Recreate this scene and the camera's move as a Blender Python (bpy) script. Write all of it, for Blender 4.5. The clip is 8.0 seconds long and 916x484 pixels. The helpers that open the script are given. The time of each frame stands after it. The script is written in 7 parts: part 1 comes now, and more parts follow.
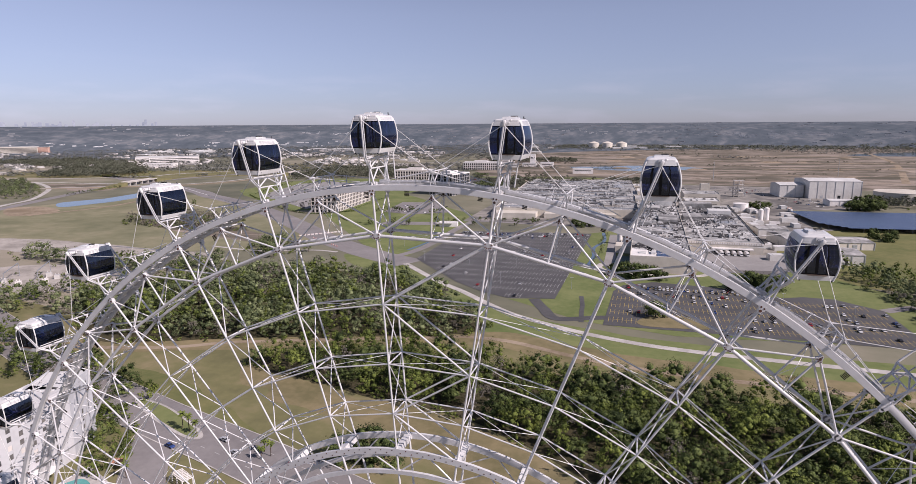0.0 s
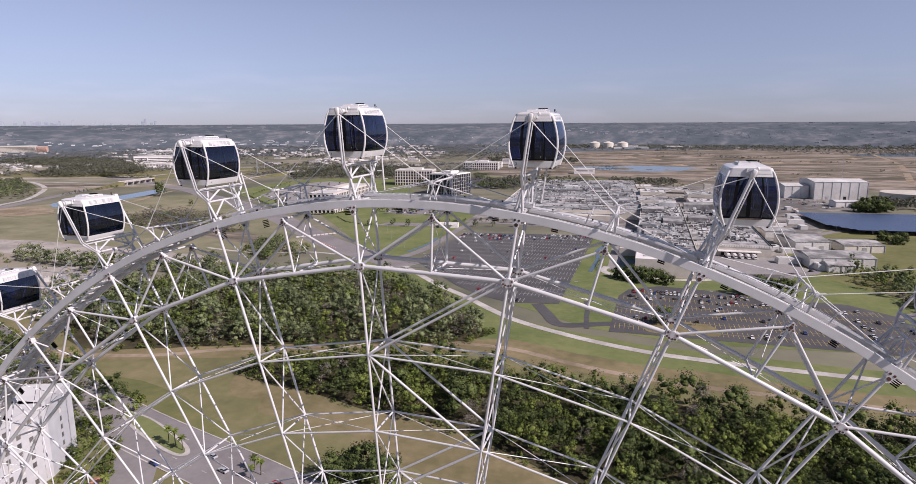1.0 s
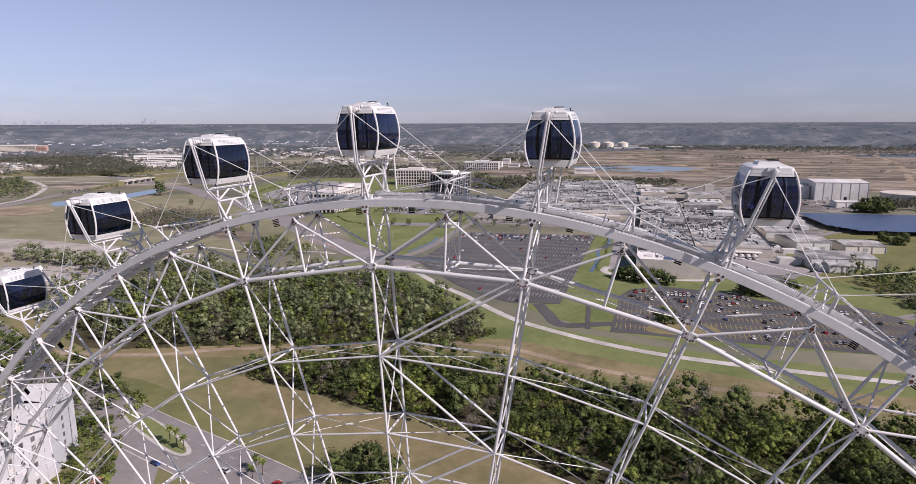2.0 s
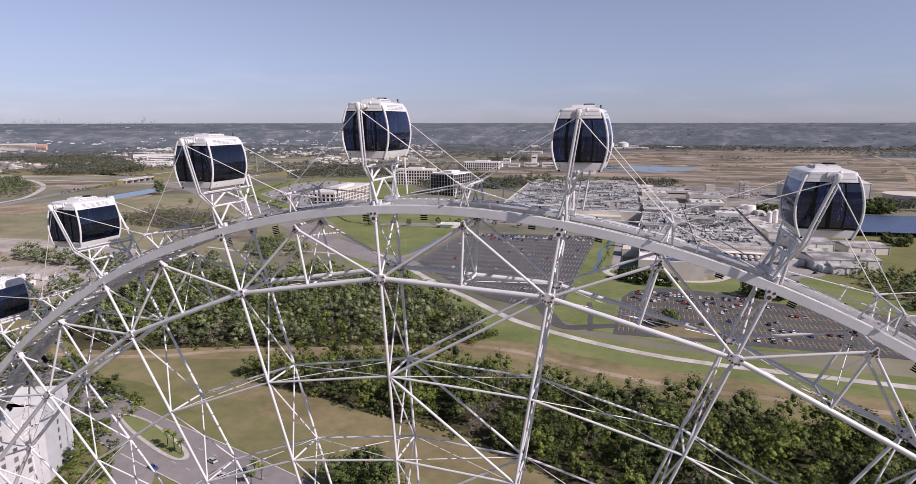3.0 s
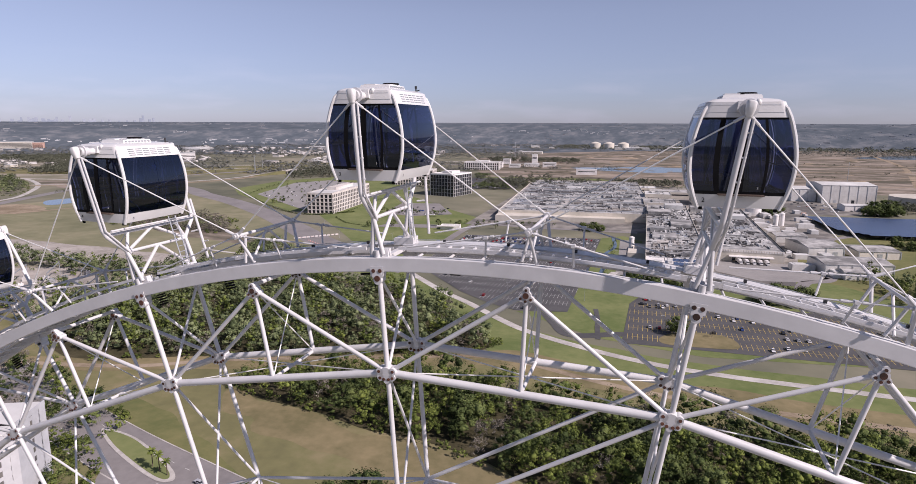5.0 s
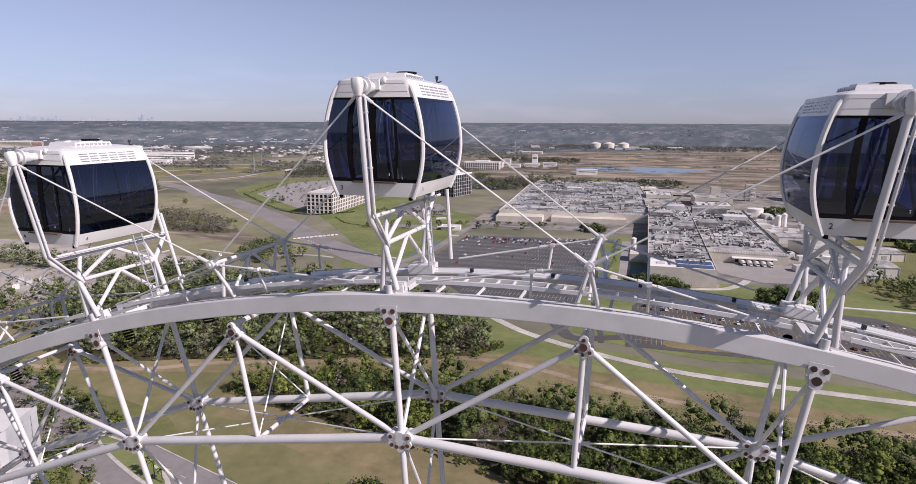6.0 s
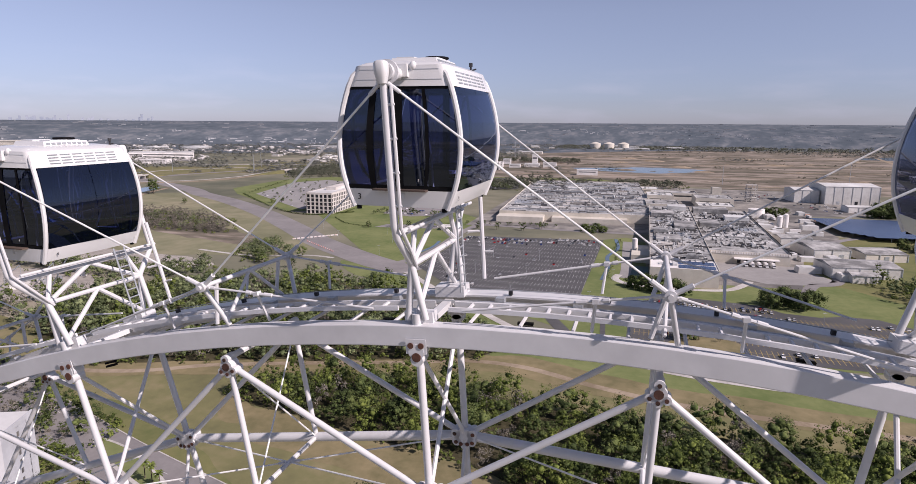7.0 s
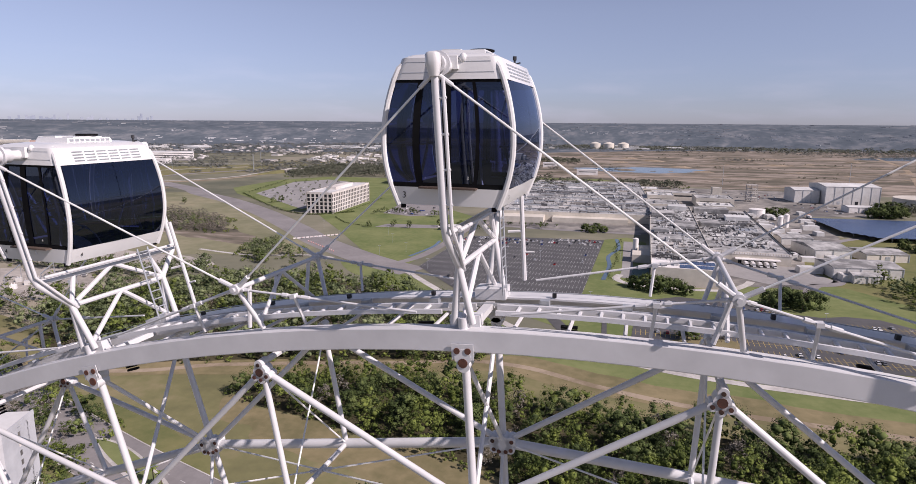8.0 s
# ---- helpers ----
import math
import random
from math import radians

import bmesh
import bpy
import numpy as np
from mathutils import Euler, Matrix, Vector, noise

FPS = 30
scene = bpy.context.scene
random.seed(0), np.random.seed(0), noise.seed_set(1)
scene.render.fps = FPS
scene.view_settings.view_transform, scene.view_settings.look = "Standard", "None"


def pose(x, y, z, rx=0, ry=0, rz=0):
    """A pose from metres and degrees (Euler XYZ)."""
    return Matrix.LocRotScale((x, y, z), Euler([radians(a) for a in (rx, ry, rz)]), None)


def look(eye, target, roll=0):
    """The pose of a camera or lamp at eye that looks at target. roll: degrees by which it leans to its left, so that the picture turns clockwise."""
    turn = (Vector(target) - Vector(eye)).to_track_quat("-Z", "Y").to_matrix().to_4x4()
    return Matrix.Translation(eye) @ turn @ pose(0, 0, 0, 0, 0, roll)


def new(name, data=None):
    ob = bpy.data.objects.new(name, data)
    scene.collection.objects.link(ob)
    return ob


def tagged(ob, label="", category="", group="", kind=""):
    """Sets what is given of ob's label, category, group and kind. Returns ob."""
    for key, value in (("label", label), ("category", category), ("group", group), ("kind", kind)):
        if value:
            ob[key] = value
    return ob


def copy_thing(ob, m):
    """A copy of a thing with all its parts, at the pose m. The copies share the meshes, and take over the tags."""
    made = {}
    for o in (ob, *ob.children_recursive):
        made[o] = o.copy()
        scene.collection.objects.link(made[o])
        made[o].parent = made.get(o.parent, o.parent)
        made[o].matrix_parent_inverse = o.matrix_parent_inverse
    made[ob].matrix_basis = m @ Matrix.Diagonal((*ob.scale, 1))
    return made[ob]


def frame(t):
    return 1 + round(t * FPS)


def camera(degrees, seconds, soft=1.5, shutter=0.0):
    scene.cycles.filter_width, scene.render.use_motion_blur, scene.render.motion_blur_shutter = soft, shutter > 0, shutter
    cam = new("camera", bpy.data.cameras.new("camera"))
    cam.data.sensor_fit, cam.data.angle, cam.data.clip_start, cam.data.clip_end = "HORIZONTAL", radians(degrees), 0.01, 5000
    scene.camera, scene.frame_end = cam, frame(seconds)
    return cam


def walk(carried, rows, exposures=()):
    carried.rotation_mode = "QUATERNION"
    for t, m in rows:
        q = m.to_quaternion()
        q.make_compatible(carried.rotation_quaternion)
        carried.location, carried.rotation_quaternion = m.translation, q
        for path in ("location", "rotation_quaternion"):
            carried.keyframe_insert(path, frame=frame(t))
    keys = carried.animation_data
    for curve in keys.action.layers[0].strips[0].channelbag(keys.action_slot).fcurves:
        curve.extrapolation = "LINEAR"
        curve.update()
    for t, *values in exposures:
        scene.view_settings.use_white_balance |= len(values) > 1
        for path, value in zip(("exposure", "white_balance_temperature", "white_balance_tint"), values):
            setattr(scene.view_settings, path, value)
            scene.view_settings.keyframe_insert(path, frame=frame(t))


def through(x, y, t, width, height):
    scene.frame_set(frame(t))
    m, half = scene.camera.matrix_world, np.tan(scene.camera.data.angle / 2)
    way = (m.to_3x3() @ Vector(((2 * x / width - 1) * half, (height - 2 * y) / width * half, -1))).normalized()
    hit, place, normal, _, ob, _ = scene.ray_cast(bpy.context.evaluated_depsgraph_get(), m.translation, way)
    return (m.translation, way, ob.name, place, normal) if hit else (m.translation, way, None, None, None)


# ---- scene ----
# ---- camera and its flight ----
cam = camera(72.78, 8.0, 0.8)
HUB = 62.0  # height of the wheel's axle over the ground
ROWS = [
    # seconds, x, y, height over the axle, yaw, pitch, roll
    (0.0, 19.51, -50.03, 58.91, 16.94, -10.81, 0.35),
    (0.5, 16.31, -40.65, 58.70, 16.95, -10.82, 0.32),
    (1.0, 15.09, -37.39, 58.62, 16.95, -10.84, 0.28),
    (1.5, 14.51, -37.18, 58.58, 16.94, -10.85, 0.23),
    (1.7, 14.38, -37.25, 58.56, 16.94, -10.85, 0.21),
    (2.8, 12.53, -35.38, 58.50, 16.90, -10.87, 0.09),
    (3.0, 11.98, -33.97, 58.48, 16.90, -10.88, 0.06),
    (3.5, 10.38, -30.45, 58.48, 16.88, -10.88, -0.00),
    (4.0, 8.80, -26.81, 58.50, 16.85, -10.89, -0.06),
    (4.5, 7.16, -23.29, 58.52, 16.83, -10.90, -0.13),
    (4.7, 6.55, -22.20, 58.52, 16.81, -10.90, -0.15),
    (5.8, 3.76, -16.94, 58.52, 16.75, -10.92, -0.28),
    (6.0, 3.29, -16.12, 58.50, 16.74, -10.92, -0.29),
    (6.5, 2.12, -13.93, 58.48, 16.71, -10.93, -0.34),
    (7.0, 1.41, -13.40, 58.38, 16.69, -10.93, -0.37),
    (7.5, 0.76, -13.16, 58.34, 16.66, -10.94, -0.40),
    (8.0, 0.16, -13.12, 58.27, 16.64, -10.95, -0.42),
]
walk(cam, [(t, pose(x, y, HUB + z, 90 + pitch, 0, yaw) @ pose(0, 0, 0, 0, 0, -roll)) for t, x, y, z, yaw, pitch, roll in ROWS],
     [(0.0, 0.29, 5950, 30.0), (8.0, 0.31, 5950, 30.0)])

# ---- light: clear winter day, sun at the side of the wheel ----
SUN_AZ, SUN_EL = -14.0, 39.0  # azimuth from +x towards +y, elevation
world = bpy.data.worlds.new("sky")
world.use_nodes = True
scene.world = world
sky = world.node_tree.nodes.new("ShaderNodeTexSky")
sky.sky_type, sky.sun_disc = "NISHITA", False
sky.sun_elevation, sky.sun_rotation = radians(SUN_EL), radians(90 - SUN_AZ)
sky.altitude, sky.air_density, sky.dust_density, sky.ozone_density = 1500, 0.92, 0.85, 3.0
background = world.node_tree.nodes["Background"]
haze = world.node_tree.nodes.new("ShaderNodeHueSaturation")
haze.inputs["Saturation"].default_value, haze.inputs["Hue"].default_value = 0.6, 0.49
world.node_tree.links.new(sky.outputs["Color"], haze.inputs["Color"])
# faint fair-weather cloud low over the horizon
wn, wl = world.node_tree.nodes, world.node_tree.links
way = wn.new("ShaderNodeTexCoord")
squash = wn.new("ShaderNodeMapping")
squash.inputs["Scale"].default_value = (1.0, 1.0, 5.0)
puffs = wn.new("ShaderNodeTexNoise")
puffs.inputs["Scale"].default_value, puffs.inputs["Detail"].default_value = 7.0, 7.0
split = wn.new("ShaderNodeSeparateXYZ")
low, veil = wn.new("ShaderNodeMapRange"), wn.new("ShaderNodeMapRange")
low.inputs["From Min"].default_value, low.inputs["From Max"].default_value = 0.1, 0.02
veil.inputs["From Min"].default_value, veil.inputs["From Max"].default_value, veil.inputs["To Max"].default_value = 0.5, 0.75, 0.8
both = wn.new("ShaderNodeMath")
both.operation = "MULTIPLY"
white = wn.new("ShaderNodeHueSaturation")
white.inputs["Saturation"].default_value, white.inputs["Value"].default_value = 0.5, 1.12
blend = wn.new("ShaderNodeMix")
blend.data_type = "RGBA"
wl.new(way.outputs["Generated"], squash.inputs["Vector"]), wl.new(squash.outputs["Vector"], puffs.inputs["Vector"])
wl.new(way.outputs["Generated"], split.inputs["Vector"]), wl.new(split.outputs["Z"], low.inputs["Value"])
wl.new(puffs.outputs["Fac"], veil.inputs["Value"])
wl.new(low.outputs["Result"], both.inputs[0]), wl.new(veil.outputs["Result"], both.inputs[1])
wl.new(both.outputs[0], blend.inputs["Factor"])
wl.new(haze.outputs["Color"], blend.inputs[6]), wl.new(haze.outputs["Color"], white.inputs["Color"]), wl.new(white.outputs["Color"], blend.inputs[7])
# haze that dulls the lowest few degrees of the sky
dull = wn.new("ShaderNodeMapRange")
dull.inputs["From Min"].default_value, dull.inputs["From Max"].default_value = 0.16, 0.0
tone = wn.new("ShaderNodeMix")
tone.data_type, tone.blend_type = "RGBA", "MULTIPLY"
tone.inputs[7].default_value = (0.78, 0.8, 0.84, 1)
wl.new(split.outputs["Z"], dull.inputs["Value"]), wl.new(dull.outputs["Result"], tone.inputs["Factor"])
wl.new(blend.outputs[2], tone.inputs[6]), wl.new(tone.outputs[2], background.inputs["Color"])
background.inputs["Strength"].default_value = 0.0715
sun = new("sun", bpy.data.lights.new("sun", "SUN"))
sun.data.energy, sun.data.angle, sun.data.color = 4.8, radians(0.5), (1.0, 0.91, 0.73)
sun_way = Vector((math.cos(radians(SUN_AZ)) * math.cos(radians(SUN_EL)), math.sin(radians(SUN_AZ)) * math.cos(radians(SUN_EL)), math.sin(radians(SUN_EL))))
sun.matrix_world = look(sun_way * 400, (0, 0, 0))


# ---- materials ----
def material(name, dark, light, scale=1.0, rough=0.5, metal=0.0, bump=0.0, coarse=0.12, spread=0.35, space="world", island=0.0, spec=0.5, third=None, random_object=0.0, stretch=None, gain=1.3):
    """Two-scale variation between two colours, with grain in the relief; metres."""
    m = bpy.data.materials.new(name)
    m.use_nodes = True
    nt = m.node_tree
    n, link = nt.nodes, nt.links
    b = n["Principled BSDF"]
    if space == "world":
        where = n.new("ShaderNodeNewGeometry").outputs["Position"]
    else:
        where = n.new("ShaderNodeTexCoord").outputs["Object"]
    if stretch:
        mapped = n.new("ShaderNodeMapping")
        mapped.inputs["Scale"].default_value = stretch
        link.new(where, mapped.inputs["Vector"])
        where = mapped.outputs["Vector"]
    fine, wide = n.new("ShaderNodeTexNoise"), n.new("ShaderNodeTexNoise")
    for node, s, d in ((fine, scale, 6.0), (wide, scale * coarse, 4.0)):
        node.inputs["Scale"].default_value, node.inputs["Detail"].default_value, node.inputs["Roughness"].default_value = s, d, 0.62
        link.new(where, node.inputs["Vector"])
    both = n.new("ShaderNodeMath")
    both.operation = "MULTIPLY_ADD"
    link.new(wide.outputs["Fac"], both.inputs[0])
    both.inputs[1].default_value = gain
    add = n.new("ShaderNodeMath")
    add.operation = "MULTIPLY_ADD"
    link.new(fine.outputs["Fac"], add.inputs[0])
    add.inputs[1].default_value, add.inputs[2].default_value = 0.7, -0.35 - gain / 2
    link.new(add.outputs[0], both.inputs[2])
    last = both.outputs[0]
    if island or random_object:
        if island:
            r = n.new("ShaderNodeNewGeometry").outputs["Random Per Island"]
        else:
            r = n.new("ShaderNodeObjectInfo").outputs["Random"]
        vary = n.new("ShaderNodeMath")
        vary.operation = "MULTIPLY_ADD"
        link.new(r, vary.inputs[0])
        vary.inputs[1].default_value = island or random_object
        off = n.new("ShaderNodeMath")
        off.operation = "SUBTRACT"
        link.new(last, off.inputs[0])
        off.inputs[1].default_value = (island or random_object) / 2
        link.new(off.outputs[0], vary.inputs[2])
        last = vary.outputs[0]
    ramp = n.new("ShaderNodeValToRGB")
    e = ramp.color_ramp.elements
    e[0].position, e[1].position = -spread / 2, spread / 2
    shift = n.new("ShaderNodeMath")
    shift.operation = "ADD"
    link.new(last, shift.inputs[0])
    shift.inputs[1].default_value = 0.5
    e[0].position, e[1].position = max(0.0, 0.5 - spread / 2), min(1.0, 0.5 + spread / 2)
    e[0].color, e[1].color = (*dark, 1), (*light, 1)
    if third:
        k = e.new(0.5)
        k.color = (*third, 1)
    link.new(shift.outputs[0], ramp.inputs["Fac"])
    link.new(ramp.outputs["Color"], b.inputs["Base Color"])
    b.inputs["Roughness"].default_value, b.inputs["Metallic"].default_value = rough, metal
    b.inputs["Specular IOR Level"].default_value = spec
    if bump:
        relief = n.new("ShaderNodeBump")
        relief.inputs["Strength"].default_value = 1.0
        relief.inputs["Distance"].default_value = bump
        link.new(fine.outputs["Fac"], relief.inputs["Height"])
        link.new(relief.outputs["Normal"], b.inputs["Normal"])
    return m


def glass_material(name, tint, clear, gloss_rough=0.02, through=(0.17, 0.19, 0.37)):
    """Tinted pane: dark body that lets a little light through, with a clear reflection."""
    m = bpy.data.materials.new(name)
    m.use_nodes = True
    n, link = m.node_tree.nodes, m.node_tree.links
    n.remove(n["Principled BSDF"])
    see, body, gloss = n.new("ShaderNodeBsdfTransparent"), n.new("ShaderNodeBsdfDiffuse"), n.new("ShaderNodeBsdfGlossy")
    see.inputs["Color"].default_value = (*through, 1)
    body.inputs["Color"].default_value = (*tint, 1)
    gloss.inputs["Roughness"].default_value = gloss_rough
    gloss.inputs["Color"].default_value = (0.6, 0.68, 0.86, 1)
    a, c, f = n.new("ShaderNodeMixShader"), n.new("ShaderNodeMixShader"), n.new("ShaderNodeFresnel")
    f.inputs["IOR"].default_value = 1.88
    a.inputs["Fac"].default_value = clear
    link.new(body.outputs[0], a.inputs[1]), link.new(see.outputs[0], a.inputs[2])
    link.new(f.outputs[0], c.inputs["Fac"]), link.new(a.outputs[0], c.inputs[1]), link.new(gloss.outputs[0], c.inputs[2])
    link.new(c.outputs[0], n["Material Output"].inputs["Surface"])
    return m


WHITE = material("white_steel_paint", (0.5, 0.5, 0.508), (0.61, 0.61, 0.618), 1.6, 0.36, bump=0.0015, spread=0.5)
SHELL = material("white_gelcoat", (0.58, 0.58, 0.575), (0.66, 0.66, 0.655), 0.9, 0.22, spread=0.5)
GALV = material("galvanised_steel", (0.36, 0.38, 0.4), (0.52, 0.54, 0.56), 4.0, 0.45, 0.6)
BOLT = material("rusty_bore", (0.03, 0.015, 0.01), (0.13, 0.05, 0.03), 6.0, 0.8)
BLACK = material("black_rubber", (0.005, 0.005, 0.006), (0.01, 0.01, 0.011), 5.0, 0.7, spec=0.08)
CABLE = material("white_steel_rope", (0.6, 0.6, 0.59), (0.78, 0.78, 0.77), 3.0, 0.45)
PANE = glass_material("tinted_capsule_glass", (0.003, 0.006, 0.022), 0.8)
INSIDE = material("dark_cabin_lining", (0.012, 0.012, 0.014), (0.03, 0.03, 0.034), 3.0, 0.6)
GRASS = material("dry_grass", (0.127, 0.123, 0.062), (0.226, 0.193, 0.11), 0.12, 0.95, bump=0.12, coarse=0.16, spread=0.5, third=(0.165, 0.158, 0.076), spec=0.1)
LAWN = material("mown_lawn", (0.108, 0.14, 0.05), (0.182, 0.2, 0.085), 0.2, 0.95, bump=0.05, coarse=0.12, spread=0.5, spec=0.1)
SCRUB = material("brown_scrub_soil", (0.098, 0.09, 0.068), (0.295, 0.25, 0.21), 0.06, 0.95, bump=0.15, coarse=0.2, spread=0.28, third=(0.168, 0.145, 0.114), spec=0.1, stretch=(0.45, 1.2, 1.0))
DIRT = material("bare_sandy_track", (0.2, 0.16, 0.11), (0.33, 0.27, 0.2), 0.25, 0.95, bump=0.1, spec=0.1)
GRAVEL = material("pale_gravel_yard", (0.26, 0.24, 0.215), (0.4, 0.37, 0.335), 0.3, 0.95, bump=0.05, spec=0.1)
YARD = material("worn_factory_yard", (0.1, 0.094, 0.088), (0.27, 0.25, 0.225), 0.06, 0.9, coarse=0.25, spread=0.36, third=(0.17, 0.16, 0.145))
ASPHALT = material("asphalt", (0.05, 0.05, 0.053), (0.085, 0.083, 0.084), 0.35, 0.85, bump=0.01, coarse=0.1, spread=0.55)
TURF = material("olive_turf", (0.112, 0.125, 0.05), (0.185, 0.175, 0.078), 0.2, 0.95, bump=0.08, coarse=0.15, spread=0.5, spec=0.1)
DRYTURF = material("dry_brown_turf", (0.142, 0.128, 0.066), (0.238, 0.197, 0.112), 0.2, 0.95, bump=0.1, coarse=0.15, spread=0.45, spec=0.1)
ROADTOP = material("worn_road_asphalt", (0.165, 0.154, 0.152), (0.24, 0.225, 0.22), 0.3, 0.85, bump=0.01, coarse=0.1, spread=0.55)
CONCRETE = material("pale_concrete", (0.34, 0.32, 0.3), (0.5, 0.48, 0.45), 0.5, 0.85, bump=0.01)
WATER = material("still_water", (0.05, 0.085, 0.12), (0.07, 0.11, 0.15), 0.05, 0.08, spec=0.6)
LINE_W = material("white_road_paint", (0.33, 0.33, 0.32), (0.54, 0.54, 0.52), 2.0, 0.7)
LINE_Y = material("yellow_road_paint", (0.42, 0.3, 0.07), (0.56, 0.42, 0.12), 2.0, 0.7)
LEAF = material("oak_foliage", (0.019, 0.029, 0.009), (0.122, 0.152, 0.048), 0.9, 0.85, island=0.12, coarse=0.12, spread=0.6, third=(0.06, 0.083, 0.026), spec=0.15, gain=2.7)
PINE = material("bright_pine_foliage", (0.031, 0.046, 0.01), (0.165, 0.2, 0.045), 0.9, 0.85, island=0.12, coarse=0.12, spread=0.6, third=(0.09, 0.118, 0.026), spec=0.15, gain=2.5)
BARE = material("bare_twigs", (0.075, 0.068, 0.055), (0.23, 0.21, 0.175), 2.5, 0.9, island=0.25, spread=0.45, spec=0.1)
BARK = material("bark", (0.06, 0.045, 0.035), (0.15, 0.12, 0.095), 3.0, 0.9, spec=0.1)
# These three foliage colours hold distance haze: paler and greyer than near leaves.
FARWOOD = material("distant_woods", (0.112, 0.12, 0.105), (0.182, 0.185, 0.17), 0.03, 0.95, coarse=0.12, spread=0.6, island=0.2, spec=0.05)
OLIVE = material("olive_foliage", (0.045, 0.06, 0.027), (0.2, 0.23, 0.112), 0.9, 0.88, island=0.1, coarse=0.12, spread=0.6, third=(0.115, 0.142, 0.065), spec=0.12, gain=2.6)
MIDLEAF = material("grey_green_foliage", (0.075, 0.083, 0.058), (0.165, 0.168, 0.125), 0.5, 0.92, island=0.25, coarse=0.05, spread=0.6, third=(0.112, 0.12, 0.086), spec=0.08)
# Blue-grey base colours include the distance haze over the plain.
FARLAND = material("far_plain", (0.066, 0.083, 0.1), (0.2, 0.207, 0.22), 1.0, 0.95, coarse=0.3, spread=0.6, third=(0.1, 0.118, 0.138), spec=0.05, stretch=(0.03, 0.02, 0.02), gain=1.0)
PLASTER = material("white_render", (0.6, 0.58, 0.56), (0.74, 0.72, 0.7), 0.4, 0.8, bump=0.004)
BEIGE = material("beige_precast_concrete", (0.5, 0.465, 0.43), (0.63, 0.59, 0.555), 0.3, 0.8, bump=0.004)
TILTUP = material("cream_tilt_up_wall", (0.47, 0.44, 0.38), (0.59, 0.55, 0.48), 0.2, 0.85, bump=0.004)
ROOF = material("grey_membrane_roof", (0.15, 0.15, 0.148), (0.42, 0.415, 0.405), 0.12, 0.85, coarse=0.35, spread=0.3)
ROOFW = material("white_membrane_roof", (0.42, 0.42, 0.41), (0.62, 0.62, 0.61), 0.1, 0.8, coarse=0.2, spread=0.5)
SHEET = material("ribbed_metal_sheet", (0.52, 0.51, 0.49), (0.64, 0.63, 0.6), 0.3, 0.5, 0.2)
PLANT = material("rooftop_plant_metal", (0.07, 0.07, 0.075), (0.62, 0.62, 0.6), 0.2, 0.6, 0.1, random_object=0.8, spread=0.7)
DARKGLASS = material("dark_office_glass", (0.012, 0.014, 0.018), (0.03, 0.033, 0.04), 0.3, 0.08)
TEALGLASS = material("teal_curtain_glass", (0.015, 0.05, 0.05), (0.03, 0.08, 0.08), 0.3, 0.1)
SOLAR = material("blue_solar_glass", (0.015, 0.03, 0.085), (0.03, 0.055, 0.13), 0.05, 0.25, spec=0.6)
PINK = material("pinkish_stucco", (0.5, 0.3, 0.23), (0.58, 0.38, 0.3), 0.2, 0.85)
PAINTS = [material(f"car_paint_{n}", tuple(0.85 * v for v in c), c, 0.5, 0.25) for n, c in (
    ("white", (0.72, 0.72, 0.72)), ("silver", (0.42, 0.43, 0.45)), ("black", (0.02, 0.02, 0.022)), ("grey", (0.13, 0.135, 0.14)), ("red", (0.32, 0.02, 0.02)), ("blue", (0.03, 0.06, 0.2)))]


